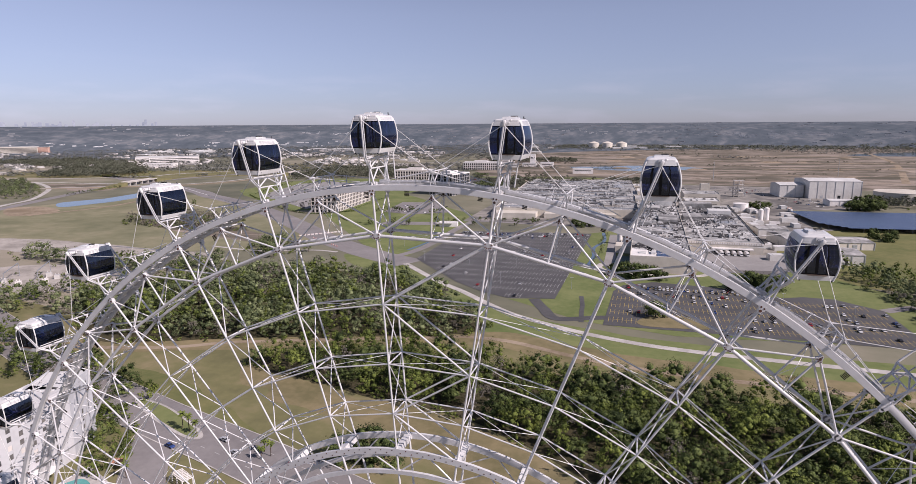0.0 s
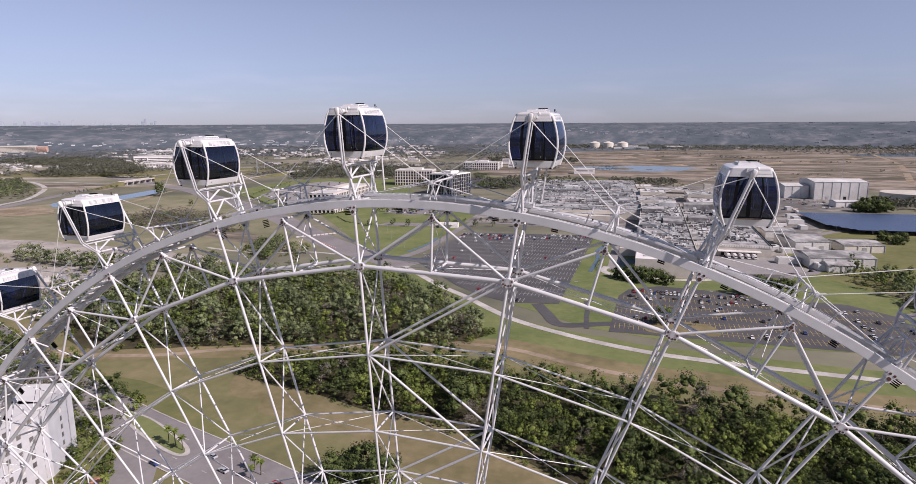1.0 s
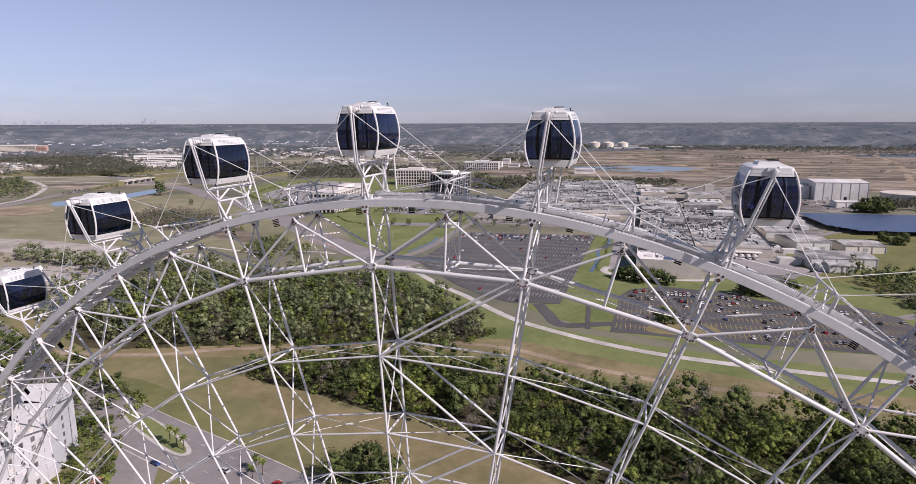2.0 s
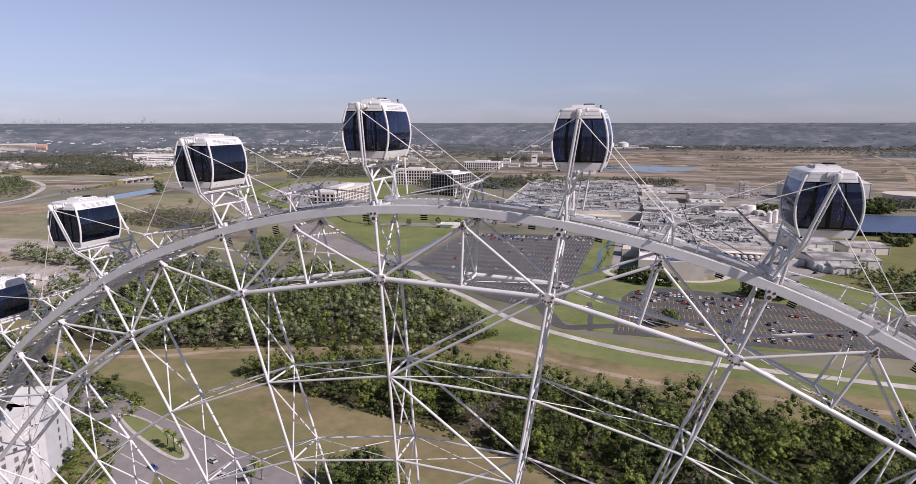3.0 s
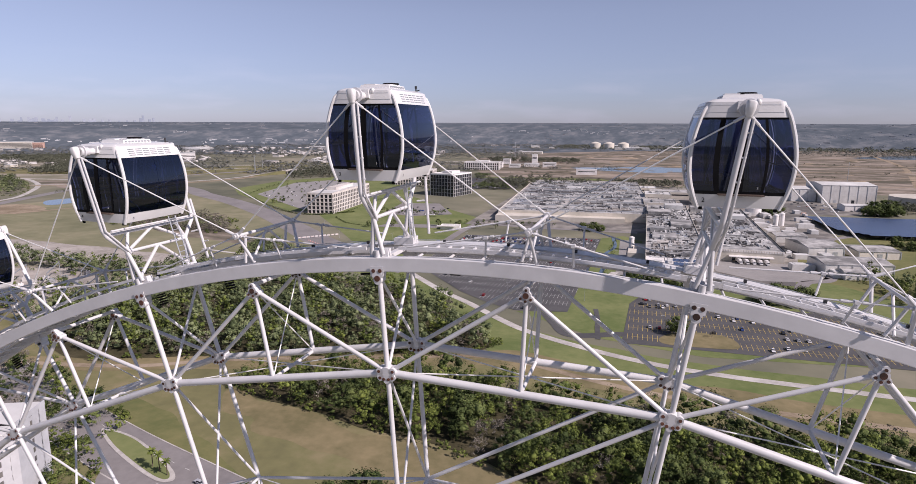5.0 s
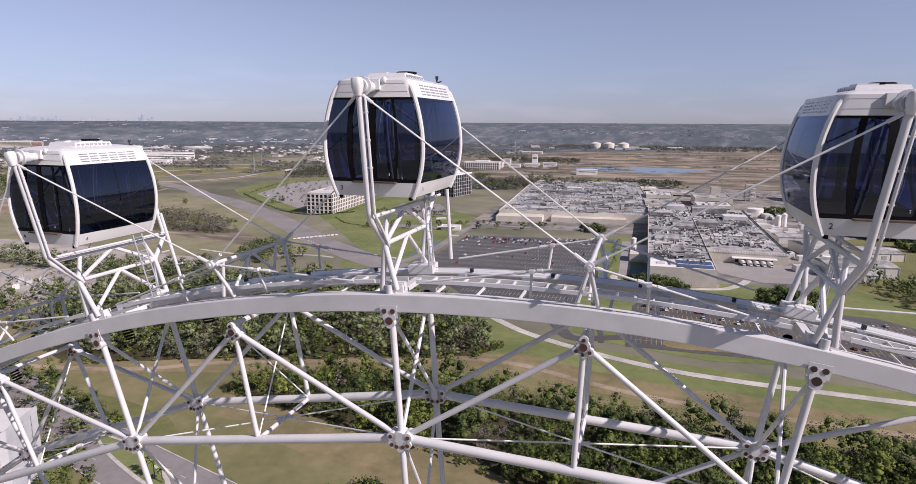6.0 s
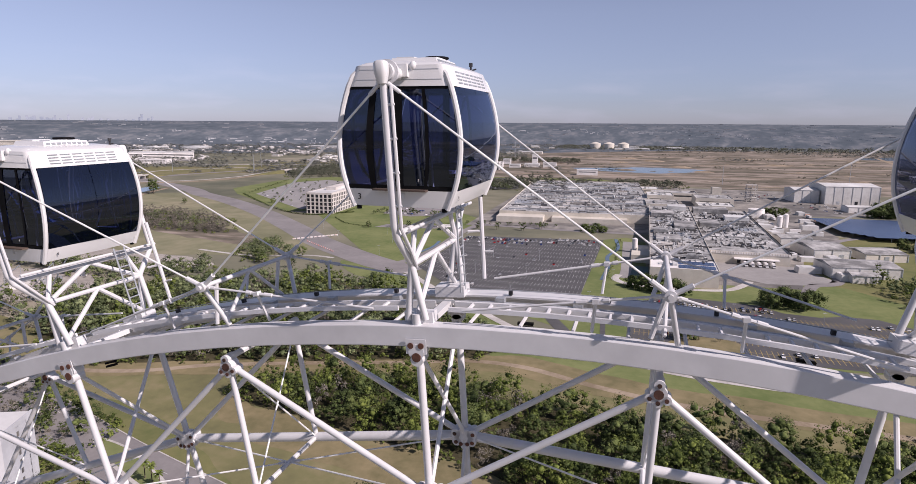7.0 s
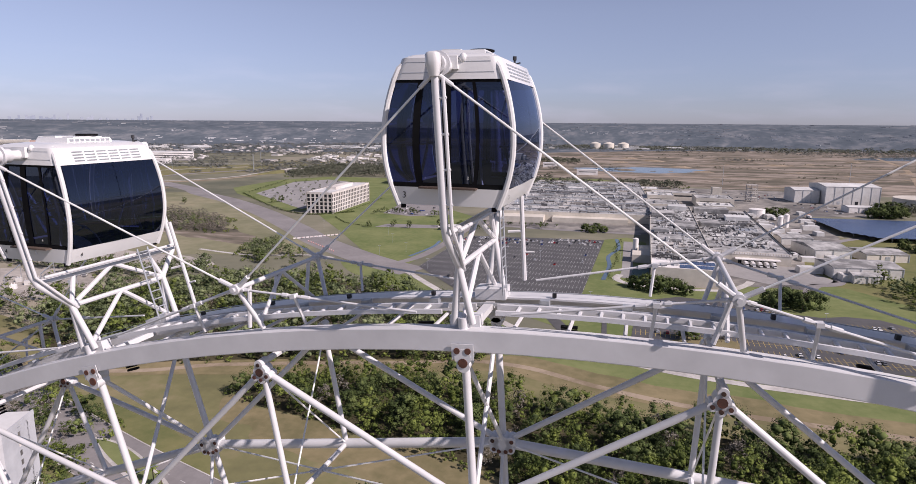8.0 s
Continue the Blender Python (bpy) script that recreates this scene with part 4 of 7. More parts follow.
patch("ground_grass_band", [(-1700, 1050), (-1100, 1120), (-900, 1240), (-880, 1420), (-820, 1760), (-1000, 1720), (-1100, 1400), (-1500, 1250)], 0.12, GRASS, "rough olive grass beyond the highway", wobble=20)
patch("ground_gravel_lot", [(-760, 1610), (-640, 1600), (-560, 1680), (-700, 1720)], 0.16, GRAVEL, "pale gravel lot beyond the woods", wobble=10)
patch("pavement_dock_apron", [(62, 566), (128, 566), (150, 520), (122, 500), (96, 496), (66, 520)], 0.15, LOTTOP, "grey asphalt dock apron", rounded=False)
road("pavement_walk", [(-14, 492), (-16, 476), (-4, 463), (30, 460), (62, 466), (78, 486), (84, 500)], 6.0, 0.16, CONCRETE, "pale concrete walk before the factory")
road("pavement_drive_west", [(-12, 640), (-10, 560), (-9, 500), (-12, 482)], 9.0, 0.15, LOTTOP, "grey drive along the factory wall")
patch("ground_dry_turf", [(-166, 203), (-113, 192), (-60, 183), (-18, 164), (40, 127), (110, 90), (100, 74), (30, 100), (-30, 132), (-80, 158), (-120, 170), (-158, 186)], 0.05, DRYTURF, "dry brown turf below the wood", wobble=9)
patch("ground_green_turf", [(-240, 178), (-170, 152), (-120, 136), (-60, 116), (-64, 124), (-118, 146), (-160, 166), (-200, 186)], 0.05, TURF, "greener turf along the road", wobble=6)
DARKTEAL = material("green_painted_court", (0.02, 0.07, 0.066), (0.035, 0.1, 0.092), 0.3, 0.6)
patch("pavement_court", [(-6, 482), (8.6, 482), (8.6, 528), (-4, 528)], 0.19, DARKTEAL, "dark teal ground patch beside the factory wall", rounded=False)
road("road_loop_ramp", [(-900, 600), (-937, 669), (-960, 726), (-1027, 807), (-1103, 882), (-1191, 942), (-1259, 978)], 9.0, 0.18, CONCRETE, "pale concrete loop ramp")
road("road_slip", [(-1500, 955), (-1259, 978), (-1187, 986), (-1083, 991), (-1035, 1035), (-1000, 1110)], 9.0, 0.19, CONCRETE, "pale slip road by the channel")
road("road_upper", [(-1600, 950), (-1317, 1053), (-1230, 1098), (-1127, 1167), (-1113, 1247), (-1000, 1400)], 10.0, 0.2, CONCRETE, "pale road below the woods")
road("road_river_track", [(-790, 585), (-764, 667), (-761, 717), (-774, 776), (-798, 831), (-824, 913)], 9.0, 0.21, DIRT, "brown earth road beside the channel")
patch("ground_ramp_scrub", [(-1190, 950), (-1080, 890), (-990, 850), (-960, 900), (-1060, 975)], 0.13, SCRUB, "brown bare ground inside the ramps", wobble=8)
patch("pavement_north_parking", [(-371, 1300), (-247, 1335), (-222, 1108), (-312, 1082)], 0.17, ASPHALT, "dark car park north of the offices", rounded=False)
patch("ground_green_strip", [(-360, 1345), (-90, 1365), (-60, 1330), (-340, 1310)], 0.13, LAWN, "green strip before the cleared land", rounded=False)


# ---- vegetation tools ----
def raw_mesh(name, verts, quads, mat):
    """A mesh from arrays of corners and three-sided faces."""
    me = bpy.data.meshes.new(name)
    me.vertices.add(len(verts))
    me.vertices.foreach_set("co", np.asarray(verts, np.float32).ravel())
    me.loops.add(3 * len(quads))
    me.loops.foreach_set("vertex_index", np.asarray(quads, np.int32).ravel())
    me.polygons.add(len(quads))
    me.polygons.foreach_set("loop_start", np.arange(0, 3 * len(quads), 3, dtype=np.int32))
    me.polygons.foreach_set("use_smooth", [True] * len(quads))
    me.update()
    me.materials.append(mat)
    return me


PHI = (1 + 5 ** 0.5) / 2
ICO = np.array([(-1, PHI, 0), (1, PHI, 0), (-1, -PHI, 0), (1, -PHI, 0), (0, -1, PHI), (0, 1, PHI), (0, -1, -PHI), (0, 1, -PHI), (PHI, 0, -1), (PHI, 0, 1), (-PHI, 0, -1), (-PHI, 0, 1)]) / math.sqrt(1 + PHI * PHI)
ICO_F = np.array([(0, 11, 5), (0, 5, 1), (0, 1, 7), (0, 7, 10), (0, 10, 11), (1, 5, 9), (5, 11, 4), (11, 10, 2), (10, 7, 6), (7, 1, 8), (3, 9, 4), (3, 4, 2), (3, 2, 6), (3, 6, 8), (3, 8, 9), (4, 9, 5), (2, 4, 11), (6, 2, 10), (8, 6, 7), (9, 8, 1)])


def crown(rng, height, radius, clumps, leaves, size, base=0.3, pointed=0.0, clump=0.3, core=0.0, up=0.2, loose=0.36):
    """Leaf sprays filling many small clumps round a crown: corners (n, 3) and faces. up, loose: how far the sprays lie flat, or every way."""
    out, faces, k = [], [], 0
    for j in range(clumps):
        t = rng.random() ** 0.85
        z = height * (base + (0.97 - base) * t)
        wide = radius * (1 - pointed * t) * math.sqrt(max(0.08, 1 - (abs(t - 0.38) / 0.68) ** 2))
        a, q = 2.4 * j + 0.9 * rng.random(), 0.3 + 0.65 * rng.random() ** 0.5
        c = np.array([math.cos(a) * wide * q, math.sin(a) * wide * q, z])
        cr = radius * clump * (0.45 + 1.0 * rng.random())
        d = rng.normal(size=(leaves, 3))
        d[:, 2] += 0.4
        d /= np.linalg.norm(d, axis=1)[:, None]
        p = c + d * cr * (0.45 + 0.75 * rng.random((leaves, 1))) * np.array([1, 1, 0.7])
        way_out = p - np.array([0, 0, height * 0.45])
        way_out /= np.linalg.norm(way_out, axis=1)[:, None]
        nrm = 0.55 * d + 0.4 * way_out + loose * 0.75 * rng.normal(size=(leaves, 3)) + np.array([0, 0, up])
        nrm /= np.linalg.norm(nrm, axis=1)[:, None]
        u = np.cross(nrm, rng.normal(size=(leaves, 3)))
        u /= np.linalg.norm(u, axis=1)[:, None]
        w = np.cross(nrm, u)
        s = size * (0.5 + 1.0 * rng.random((leaves, 1)) ** 1.5)
        spray = np.stack([p - u * s * 0.85 - w * s * 0.4, p + u * s * 0.85 - w * s * 0.55, p + w * s * 0.95 + u * s * 0.15], 1)
        out.append(spray.reshape(-1, 3))
        faces.append(k + np.arange(3 * leaves).reshape(-1, 3))
        k += 3 * leaves
        if core and j % 2:
            lump = ICO @ np.array(Matrix.Rotation(6.28 * rng.random(), 3, "Z")) * (core * 0.7 + 0.6 * core * rng.random((12, 1)))
            out.append(c * np.array([0.8, 0.8, 0.95]) + lump * cr * np.array([1, 1, 0.75]))
            faces.append(k + ICO_F)
            k += 12
    return np.concatenate(out), np.concatenate(faces)


def trunk_shape(rng, height, radius, thick):
    s = Shape()
    lean = Vector((rng.normal() * 0.3, rng.normal() * 0.3, height * 0.45))
    s.tube((0, 0, -0.2), lean, thick, 7, thick * 0.65)
    for k in range(5):
        a = 2 * math.pi * k / 5 + rng.random()
        b = lean * (0.75 + 0.08 * k)
        s.tube(b, b + Vector((math.cos(a) * radius * 0.5, math.sin(a) * radius * 0.5, height * (0.18 + 0.06 * k))), thick * 0.45, 5, thick * 0.15)
    return s


rng = np.random.default_rng(5)
OAKS = [crown(rng, 9.0 + 3 * rng.random(), 4.3 + 1.4 * rng.random(), 36, 27, 0.25, 0.16, 0.0, 0.28, 0.66) for _ in range(9)]
OAKS_MID = [crown(rng, 9.5 + 2.5 * rng.random(), 4.4 + rng.random(), 25, 18, 0.3, 0.16, 0.0, 0.31, 0.66) for _ in range(8)]
PINES_MID = [crown(rng, 10 + 3 * rng.random(), 3.4 + rng.random() * 0.8, 20, 17, 0.29, 0.15, 0.2, 0.34, 0.6) for _ in range(6)]
PINES = [crown(rng, 10 + 3 * rng.random(), 3.6 + rng.random() * 0.9, 26, 24, 0.24, 0.15, 0.12, 0.3, 0.6) for _ in range(8)]
TWIGS = [crown(rng, 8.5 + 2 * rng.random(), 3.2, 16, 30, 0.26, 0.2, loose=1.2) for _ in range(4)]
BUSHES = [crown(rng, 3.2, 2.6, 9, 16, 0.36, 0.1, core=0.6) for _ in range(4)]
OAKS_OFF = [crown(rng, 9.5 + 2.5 * rng.random(), 4.6 + rng.random(), 18, 22, 0.5, 0.2, 0.0, 0.35, 0.5, up=0.5) for _ in range(6)]
OAKS_FAR = [crown(rng, 9.5 + 2.5 * rng.random(), 4.6 + rng.random(), 12, 14, 0.95, up=0.8, loose=0.6) for _ in range(6)]
TWIGS_FAR = [crown(rng, 7.5 + 2 * rng.random(), 3.4, 11, 24, 0.36, 0.15, up=0.8) for _ in range(4)]
PINES_FAR = [crown(rng, 12 + 3 * rng.random(), 3.2, 10, 11, 0.95, 0.3, 0.55, 0.34) for _ in range(4)]


def inside(x, y, poly):
    hit, n = False, len(poly)
    for i in range(n):
        (x0, y0), (x1, y1) = poly[i], poly[i - 1]
        if (y0 > y) != (y1 > y) and x < (x1 - x0) * (y - y0) / (y1 - y0) + x0:
            hit = not hit
    return hit


def forest(name, label, spots, kinds, mat, low=0.6, high=1.4, sink=0.0):
    """Many plants in one uncountable mass."""
    vs, fs, k = [], [], 0
    for x, y in spots:
        v, f = kinds[int(rng.integers(len(kinds)))]
        a, s = rng.random() * 2 * math.pi, low + (high - low) * rng.random()
        c, d = math.cos(a) * s, math.sin(a) * s
        w = np.stack([v[:, 0] * c - v[:, 1] * d + x, v[:, 0] * d + v[:, 1] * c + y, v[:, 2] * s * (0.85 + 0.3 * rng.random()) - sink + ground_height(math.hypot(x, y))], 1)
        vs.append(w), fs.append(f + k)
        k += len(v)
    if vs:
        ob = new(name, raw_mesh(name, np.concatenate(vs), np.concatenate(fs), mat))
        tagged(ob, label, "woodland", kind="stuff")


CLEARINGS = [
    [(-520, 330), (-484, 312), (-432, 262), (-415, 262), (-392, 318), (-410, 330), (-440, 365)],
    [(-380, 236), (-363, 247), (-290, 232), (-250, 205), (-286, 213), (-323, 218), (-350, 210)],
    [(-700, 380), (-597, 396), (-487, 376), (-452, 383), (-387, 390), (-350, 404), (-380, 440), (-700, 450)]]


def scatter(poly, gap):
    """Jittered spots on a grid inside an outline."""
    xs, ys = [p[0] for p in poly], [p[1] for p in poly]
    out = []
    y = min(ys)
    while y < max(ys):
        x = min(xs)
        while x < max(xs):
            px, py = x + (rng.random() - 0.5) * gap * 0.9, y + (rng.random() - 0.5) * gap * 0.9
            if inside(px, py, poly) and not any(inside(px, py, c) for c in CLEARINGS):
                out.append((px, py))
            x += gap
        y += gap
    return out


# ---- woods ----
def mixed_wood(poly, gap, pine=0.3, bare=0.08, low=0.6, high=1.4, fine=False):
    spots = scatter(poly, gap)
    groups = {"o": [], "p": [], "b": []}
    for x, y in spots:
        n = noise.noise((x * 0.03, y * 0.03, 3.0)) * 0.8 + rng.random()
        groups["p" if n < pine else ("b" if n > 1.12 - bare and bare > 0.03 else "o")].append((x, y))
    near_y = min(p[1] for p in poly)
    far, middle = near_y > 700, near_y > 340
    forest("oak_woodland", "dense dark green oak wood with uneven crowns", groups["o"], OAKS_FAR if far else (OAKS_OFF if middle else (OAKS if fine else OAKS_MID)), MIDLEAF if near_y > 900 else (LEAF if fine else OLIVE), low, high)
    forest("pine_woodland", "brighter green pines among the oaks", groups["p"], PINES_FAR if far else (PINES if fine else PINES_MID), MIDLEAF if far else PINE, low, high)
    forest("bare_thicket", "grey leafless trees among green ones", groups["b"], TWIGS_FAR if middle else TWIGS, BARE)
    edge = smooth_loop(poly, 6)
    forest("shrub_fringe", "low green shrubs along the edge of the wood", [(x + rng.normal() * 2, y + rng.normal() * 2) for x, y in edge], BUSHES, PINE, 0.6, 1.2)


WOOD_LOW = [(-172, 208), (-150, 232), (-100, 246), (-12, 233), (80, 228), (150, 222), (142, 130), (96, 98), (40, 128), (-18, 165), (-59, 184), (-113, 194)]
WOOD_UP = [(-285, 216), (-231, 228), (-194, 242), (-154, 254), (-122, 267), (-92, 275), (-72, 291), (-74, 306), (-116, 350), (-165, 390), (-235, 405), (-290, 372), (-345, 352), (-360, 280)]
# Leaf litter whose colour is darkened to stand in for shade between the crowns.
SHADED_LITTER = material("shaded_leaf_litter", (0.035, 0.034, 0.019), (0.085, 0.075, 0.045), 0.6, 0.95, bump=0.06, spread=0.5, spec=0.05)
patch("ground_wood_floor", WOOD_LOW, 0.21, SHADED_LITTER, "leaf litter under the wood, darkened for tree shade", wobble=4)
patch("ground_wood_floor", WOOD_UP, 0.21, SHADED_LITTER, "leaf litter under the wood, darkened for tree shade", wobble=4)
mixed_wood(WOOD_LOW, 7.0, 0.5, 0.06, 0.55, 1.5, True)
mixed_wood(WOOD_UP, 7.6, 0.3, 0.2, 0.5, 1.55)
mixed_wood([(-430, 235), (-330, 225), (-300, 240), (-360, 300), (-420, 330), (-520, 300)], 9.5, 0.25, 0.4)
mixed_wood([(-270, 195), (-208, 174), (-192, 160), (-198, 143), (-220, 145), (-300, 170), (-380, 200), (-360, 215)], 8.5, 0.2, 0.12, 0.5, 1.1, True)
mixed_wood([(-194, 146), (-176, 133), (-160, 114), (-164, 104), (-176, 114), (-194, 126)], 6.0, 0.0, 0.0, 0.4, 0.85, True)
mixed_wood([(-614, 571), (-563, 555), (-483, 549), (-432, 553), (-470, 610), (-486, 627), (-589, 660), (-635, 651)], 6.0, 0.1, 0.75, 0.35, 0.75)
mixed_wood([(-1012, 727), (-1007, 774), (-1109, 868), (-1256, 949), (-1400, 950), (-1300, 750)], 11, 0.2, 0.05)
mixed_wood([(-1360, 1074), (-1244, 1111), (-1200, 1210), (-1290, 1340), (-1480, 1240)], 9.5, 0.25, 0.03)
mixed_wood([(-345, 520), (-300, 470), (-320, 440), (-345, 460), (-370, 500)], 7.5, 0.1, 0.05, 0.5, 1.0)
mixed_wood([(-520, 420), (-400, 395), (-340, 410), (-330, 380), (-420, 350), (-560, 380)], 8.5, 0.1, 0.15)
mixed_wood([(172, 520), (232, 492), (262, 545), (246, 330), (200, 330), (185, 420)], 8.0, 0.25, 0.05)
mixed_wood([(-735, 1165), (-640, 1225), (-500, 1245), (-370, 1040), (-340, 1100), (-420, 1330), (-560, 1480), (-780, 1500), (-800, 1300)], 10.5, 0.1, 0.12)
mixed_wood([(-60, 1222), (-20, 1195), (60, 1205), (75, 1262), (-50, 1275)], 10, 0.1, 0.0)
mixed_wood([(-2100, 1480), (-1600, 1330), (-1250, 1150), (-1180, 1220), (-1450, 1480), (-1900, 1700)], 13, 0.1, 0.1)
mixed_wood([(320, 960), (420, 940), (480, 1040), (370, 1040)], 10, 0.1, 0.0)
mixed_wood([(-260, 1080), (-120, 1130), (-60, 1230), (-180, 1250), (-290, 1180)], 12, 0.1, 0.0)

# far woods out to the rising land, thicker in some belts
spots = []
while len(spots) < 5600:
    bearing, d = radians(-62 + 92 * rng.random()), 650 * (3450 / 650) ** rng.random() ** 0.8
    x, y = d * math.sin(bearing), d * math.cos(bearing)
    if -230 < x < 420 and y < 1290 or -1420 < x < -200 and y < 1110:
        continue
    dense = noise.noise((x * 0.0022, y * 0.0035, 11.0)) + 0.5 * noise.noise((x * 0.008, y * 0.012, 5.0))
    brown = -400 < x < 2000 and 1270 < y < 2750 - 0.2 * x
    if dense > (0.62 if brown else (-0.2 if d > 1500 else 0.25)) and not (-1000 < x < -300 and 430 < y < 1240):
        spots.append((x, y))
FAR = [crown(rng, 6.0, 8.0, 4, 6, 2.2, 0.1, 0.0, 0.4, up=2.2, loose=0.4) for _ in range(6)]
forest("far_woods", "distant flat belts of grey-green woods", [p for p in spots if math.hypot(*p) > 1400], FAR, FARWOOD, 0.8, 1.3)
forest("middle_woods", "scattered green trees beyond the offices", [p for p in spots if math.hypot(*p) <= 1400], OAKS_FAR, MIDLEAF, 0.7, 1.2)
spots = []
while len(spots) < 3600:
    bearing, d = radians(-62 + 92 * rng.random()), 2250 + 1250 * rng.random()
    x, y = d * math.sin(bearing), d * math.cos(bearing)
    if not (-420 < x < 2000 and y < 2950 - 0.2 * x) and noise.noise((x * 0.0025, y * 0.005, 61.0)) > -0.25:
        spots.append((x, y))
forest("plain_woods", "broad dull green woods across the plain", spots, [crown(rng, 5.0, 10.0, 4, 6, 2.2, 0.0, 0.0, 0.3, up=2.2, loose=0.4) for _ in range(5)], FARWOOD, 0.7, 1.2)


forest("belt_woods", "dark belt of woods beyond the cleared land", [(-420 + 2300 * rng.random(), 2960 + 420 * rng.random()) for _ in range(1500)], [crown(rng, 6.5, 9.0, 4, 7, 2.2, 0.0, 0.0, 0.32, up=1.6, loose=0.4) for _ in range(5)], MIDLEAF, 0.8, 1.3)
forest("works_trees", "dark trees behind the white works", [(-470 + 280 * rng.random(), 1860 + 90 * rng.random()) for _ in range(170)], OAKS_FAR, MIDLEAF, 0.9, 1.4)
forest("parking_trees", "dark green trees round the north car park", [(-300 + 70 * rng.random(), 1080 + 40 * rng.random()) for _ in range(30)] + [(-360 + 30 * rng.random(), 1290 + 60 * rng.random()) for _ in range(16)], OAKS_FAR, OLIVE, 0.7, 1.1)
forest("bank_trees", "row of small young trees on the highway bank", [(-948 - 1.5 * i + rng.normal(), 788 + 7 * i + rng.normal()) for i in range(22)], OAKS_FAR, OLIVE, 0.4, 0.6)


# ---- single trees ----
BROAD = [crown(rng, 8.5, 6.2 + 0.6 * rng.random(), 60, 34, 0.3, 0.06, 0.0, 0.25, 0.75) for _ in range(5)]


def tree(x, y, kind, s, label):
    src, mat = {"broad": (BROAD, LEAF), "oak": (OAKS, LEAF), "pine": (PINES, PINE), "bare": (TWIGS, BARE)}[kind]
    v, f = src[int(rng.integers(len(src)))]
    top = thing("tree", label, "tree", pose(x, y, 0, 0, 0, rng.random() * 360) @ Matrix.Scale(s, 4), "single trees")
    part("trunk", trunk_shape(rng, 9.0, 4.0, 0.3), BARK, top)
    if s < 0.5:
        v, f = OAKS_FAR[int(rng.integers(len(OAKS_FAR)))]
    part("crown", raw_mesh("crown", v, f, mat), mat, top)
    return top


for x, y, s in ((-74, 141, 1.35), (-66, 138, 1.25), (-81, 137, 1.2)):
    tree(x, y, "broad", s, "dense round dark green oak standing in the field")
tree(29, 346, "broad", 1.2, "round green oak on an island in the car park")
tree(47, 346, "bare", 0.55, "small thin tree on an island in the car park")
for x, y, s in ((6, 450, 1.35), (15, 446, 1.4), (25, 450, 1.25), (33, 444, 1.0), (-3, 456, 1.0)):
    tree(x, y, "broad", s, "broad green oak beside the lawn")
for x, y, s in ((86, 430, 1.35), (95, 434, 1.5), (105, 429, 1.55), (113, 436, 1.35), (100, 443, 1.3)):
    tree(x, y, "broad", s, "broad dark green oak at the car park edge")
for i in range(9):
    tree(-300 + 24 * i + rng.normal() * 3, 640 + 6 * i + rng.normal() * 10, "oak", 0.6 + 0.3 * rng.random(), "small green tree on the office lawn")
for x, y, s in ((-310, 438, 1.0), (-318, 446, 1.1), (-276, 430, 0.8), (-520, 800, 1.1), (-528, 790, 0.9), (-290, 470, 1.0), (-779, 827, 2.3), (-792, 838, 2.0), (-640, 735, 0.9)):
    tree(x, y, "oak", s, "lone green tree in dry grass")
for i in range(14):
    tree(-215 + 9 * i + rng.normal() * 2, 690 + 1.5 * i, "oak", 0.4 + 0.15 * rng.random(), "small clipped tree before the factory")
for x, y, s in ((290, 920, 1.5), (297, 913, 1.7), (307, 919, 1.8), (315, 916, 1.9), (326, 925, 1.7), (309, 960, 1.8), (327, 972, 1.9), (336, 969, 1.8), (162, 896, 1.2), (170, 888, 1.5), (182, 903, 1.2), (-60, 690, 1.0), (-48, 694, 1.1), (-40, 688, 0.9), (-52, 682, 0.9), (250, 690, 1.2), (262, 680, 1.3), (256, 668, 1.1)):
    tree(x, y, "broad", s, "broad dark green tree among the works")

for i in range(9):
    for j in range(10):
        x, y = -655 + 24 * i + 6 * (j % 2) + rng.normal(), 770 + 36 * j + rng.normal() * 2
        if inside(x, y, OFFICE_LOT):
            tree(x, y, "oak", 0.36 + 0.14 * rng.random(), "small young tree between rows of parked cars")
for i in range(17):
    k = i / 16
    tree(-636 - 58 * k, 886 + 215 * k + rng.normal(), "oak", 0.32 + 0.1 * rng.random(), "small clipped tree on the car park edge")
hedge = [(x + rng.normal() * 0.6, y + rng.normal() * 0.6) for x, y in smooth_loop([(-640, 876), (-560, 800), (-470, 722), (-420, 700), (-395, 712), (-372, 740)], 34, False)]
forest("clipped_hedge", "dark clipped hedge along the office car park", hedge, BUSHES, LEAF, 0.5, 0.7)
forest("clipped_hedge", "dark hedge before the office", [(x + rng.normal() * 0.4, y + rng.normal() * 0.4) for x, y in smooth_loop([(-434, 750), (-388, 729), (-384, 760), (-396, 890)], 26, False)], BUSHES, LEAF, 0.35, 0.5)
forest("clipped_hedge", "dark hedge beside the lawn road", [(x + rng.normal() * 0.4, y + rng.normal() * 0.4) for x, y in smooth_loop([(-372, 690), (-340, 655), (-300, 640)], 24, False)], BUSHES, LEAF, 0.35, 0.5)
forest("island_trees", "green trees on the visitor car park islands", [(-340 + 90 * rng.random(), 735 + 25 * rng.random()) for _ in range(22)], OAKS_FAR, LEAF, 0.5, 0.8)


forest("canal_reeds", "dark green reeds along the canal bank", [(-21 + rng.normal() * 1.0 + 2 * math.sin(0.06 * y), y) for y in np.arange(474, 650, 1.6)], BUSHES, LEAF, 0.16, 0.34)


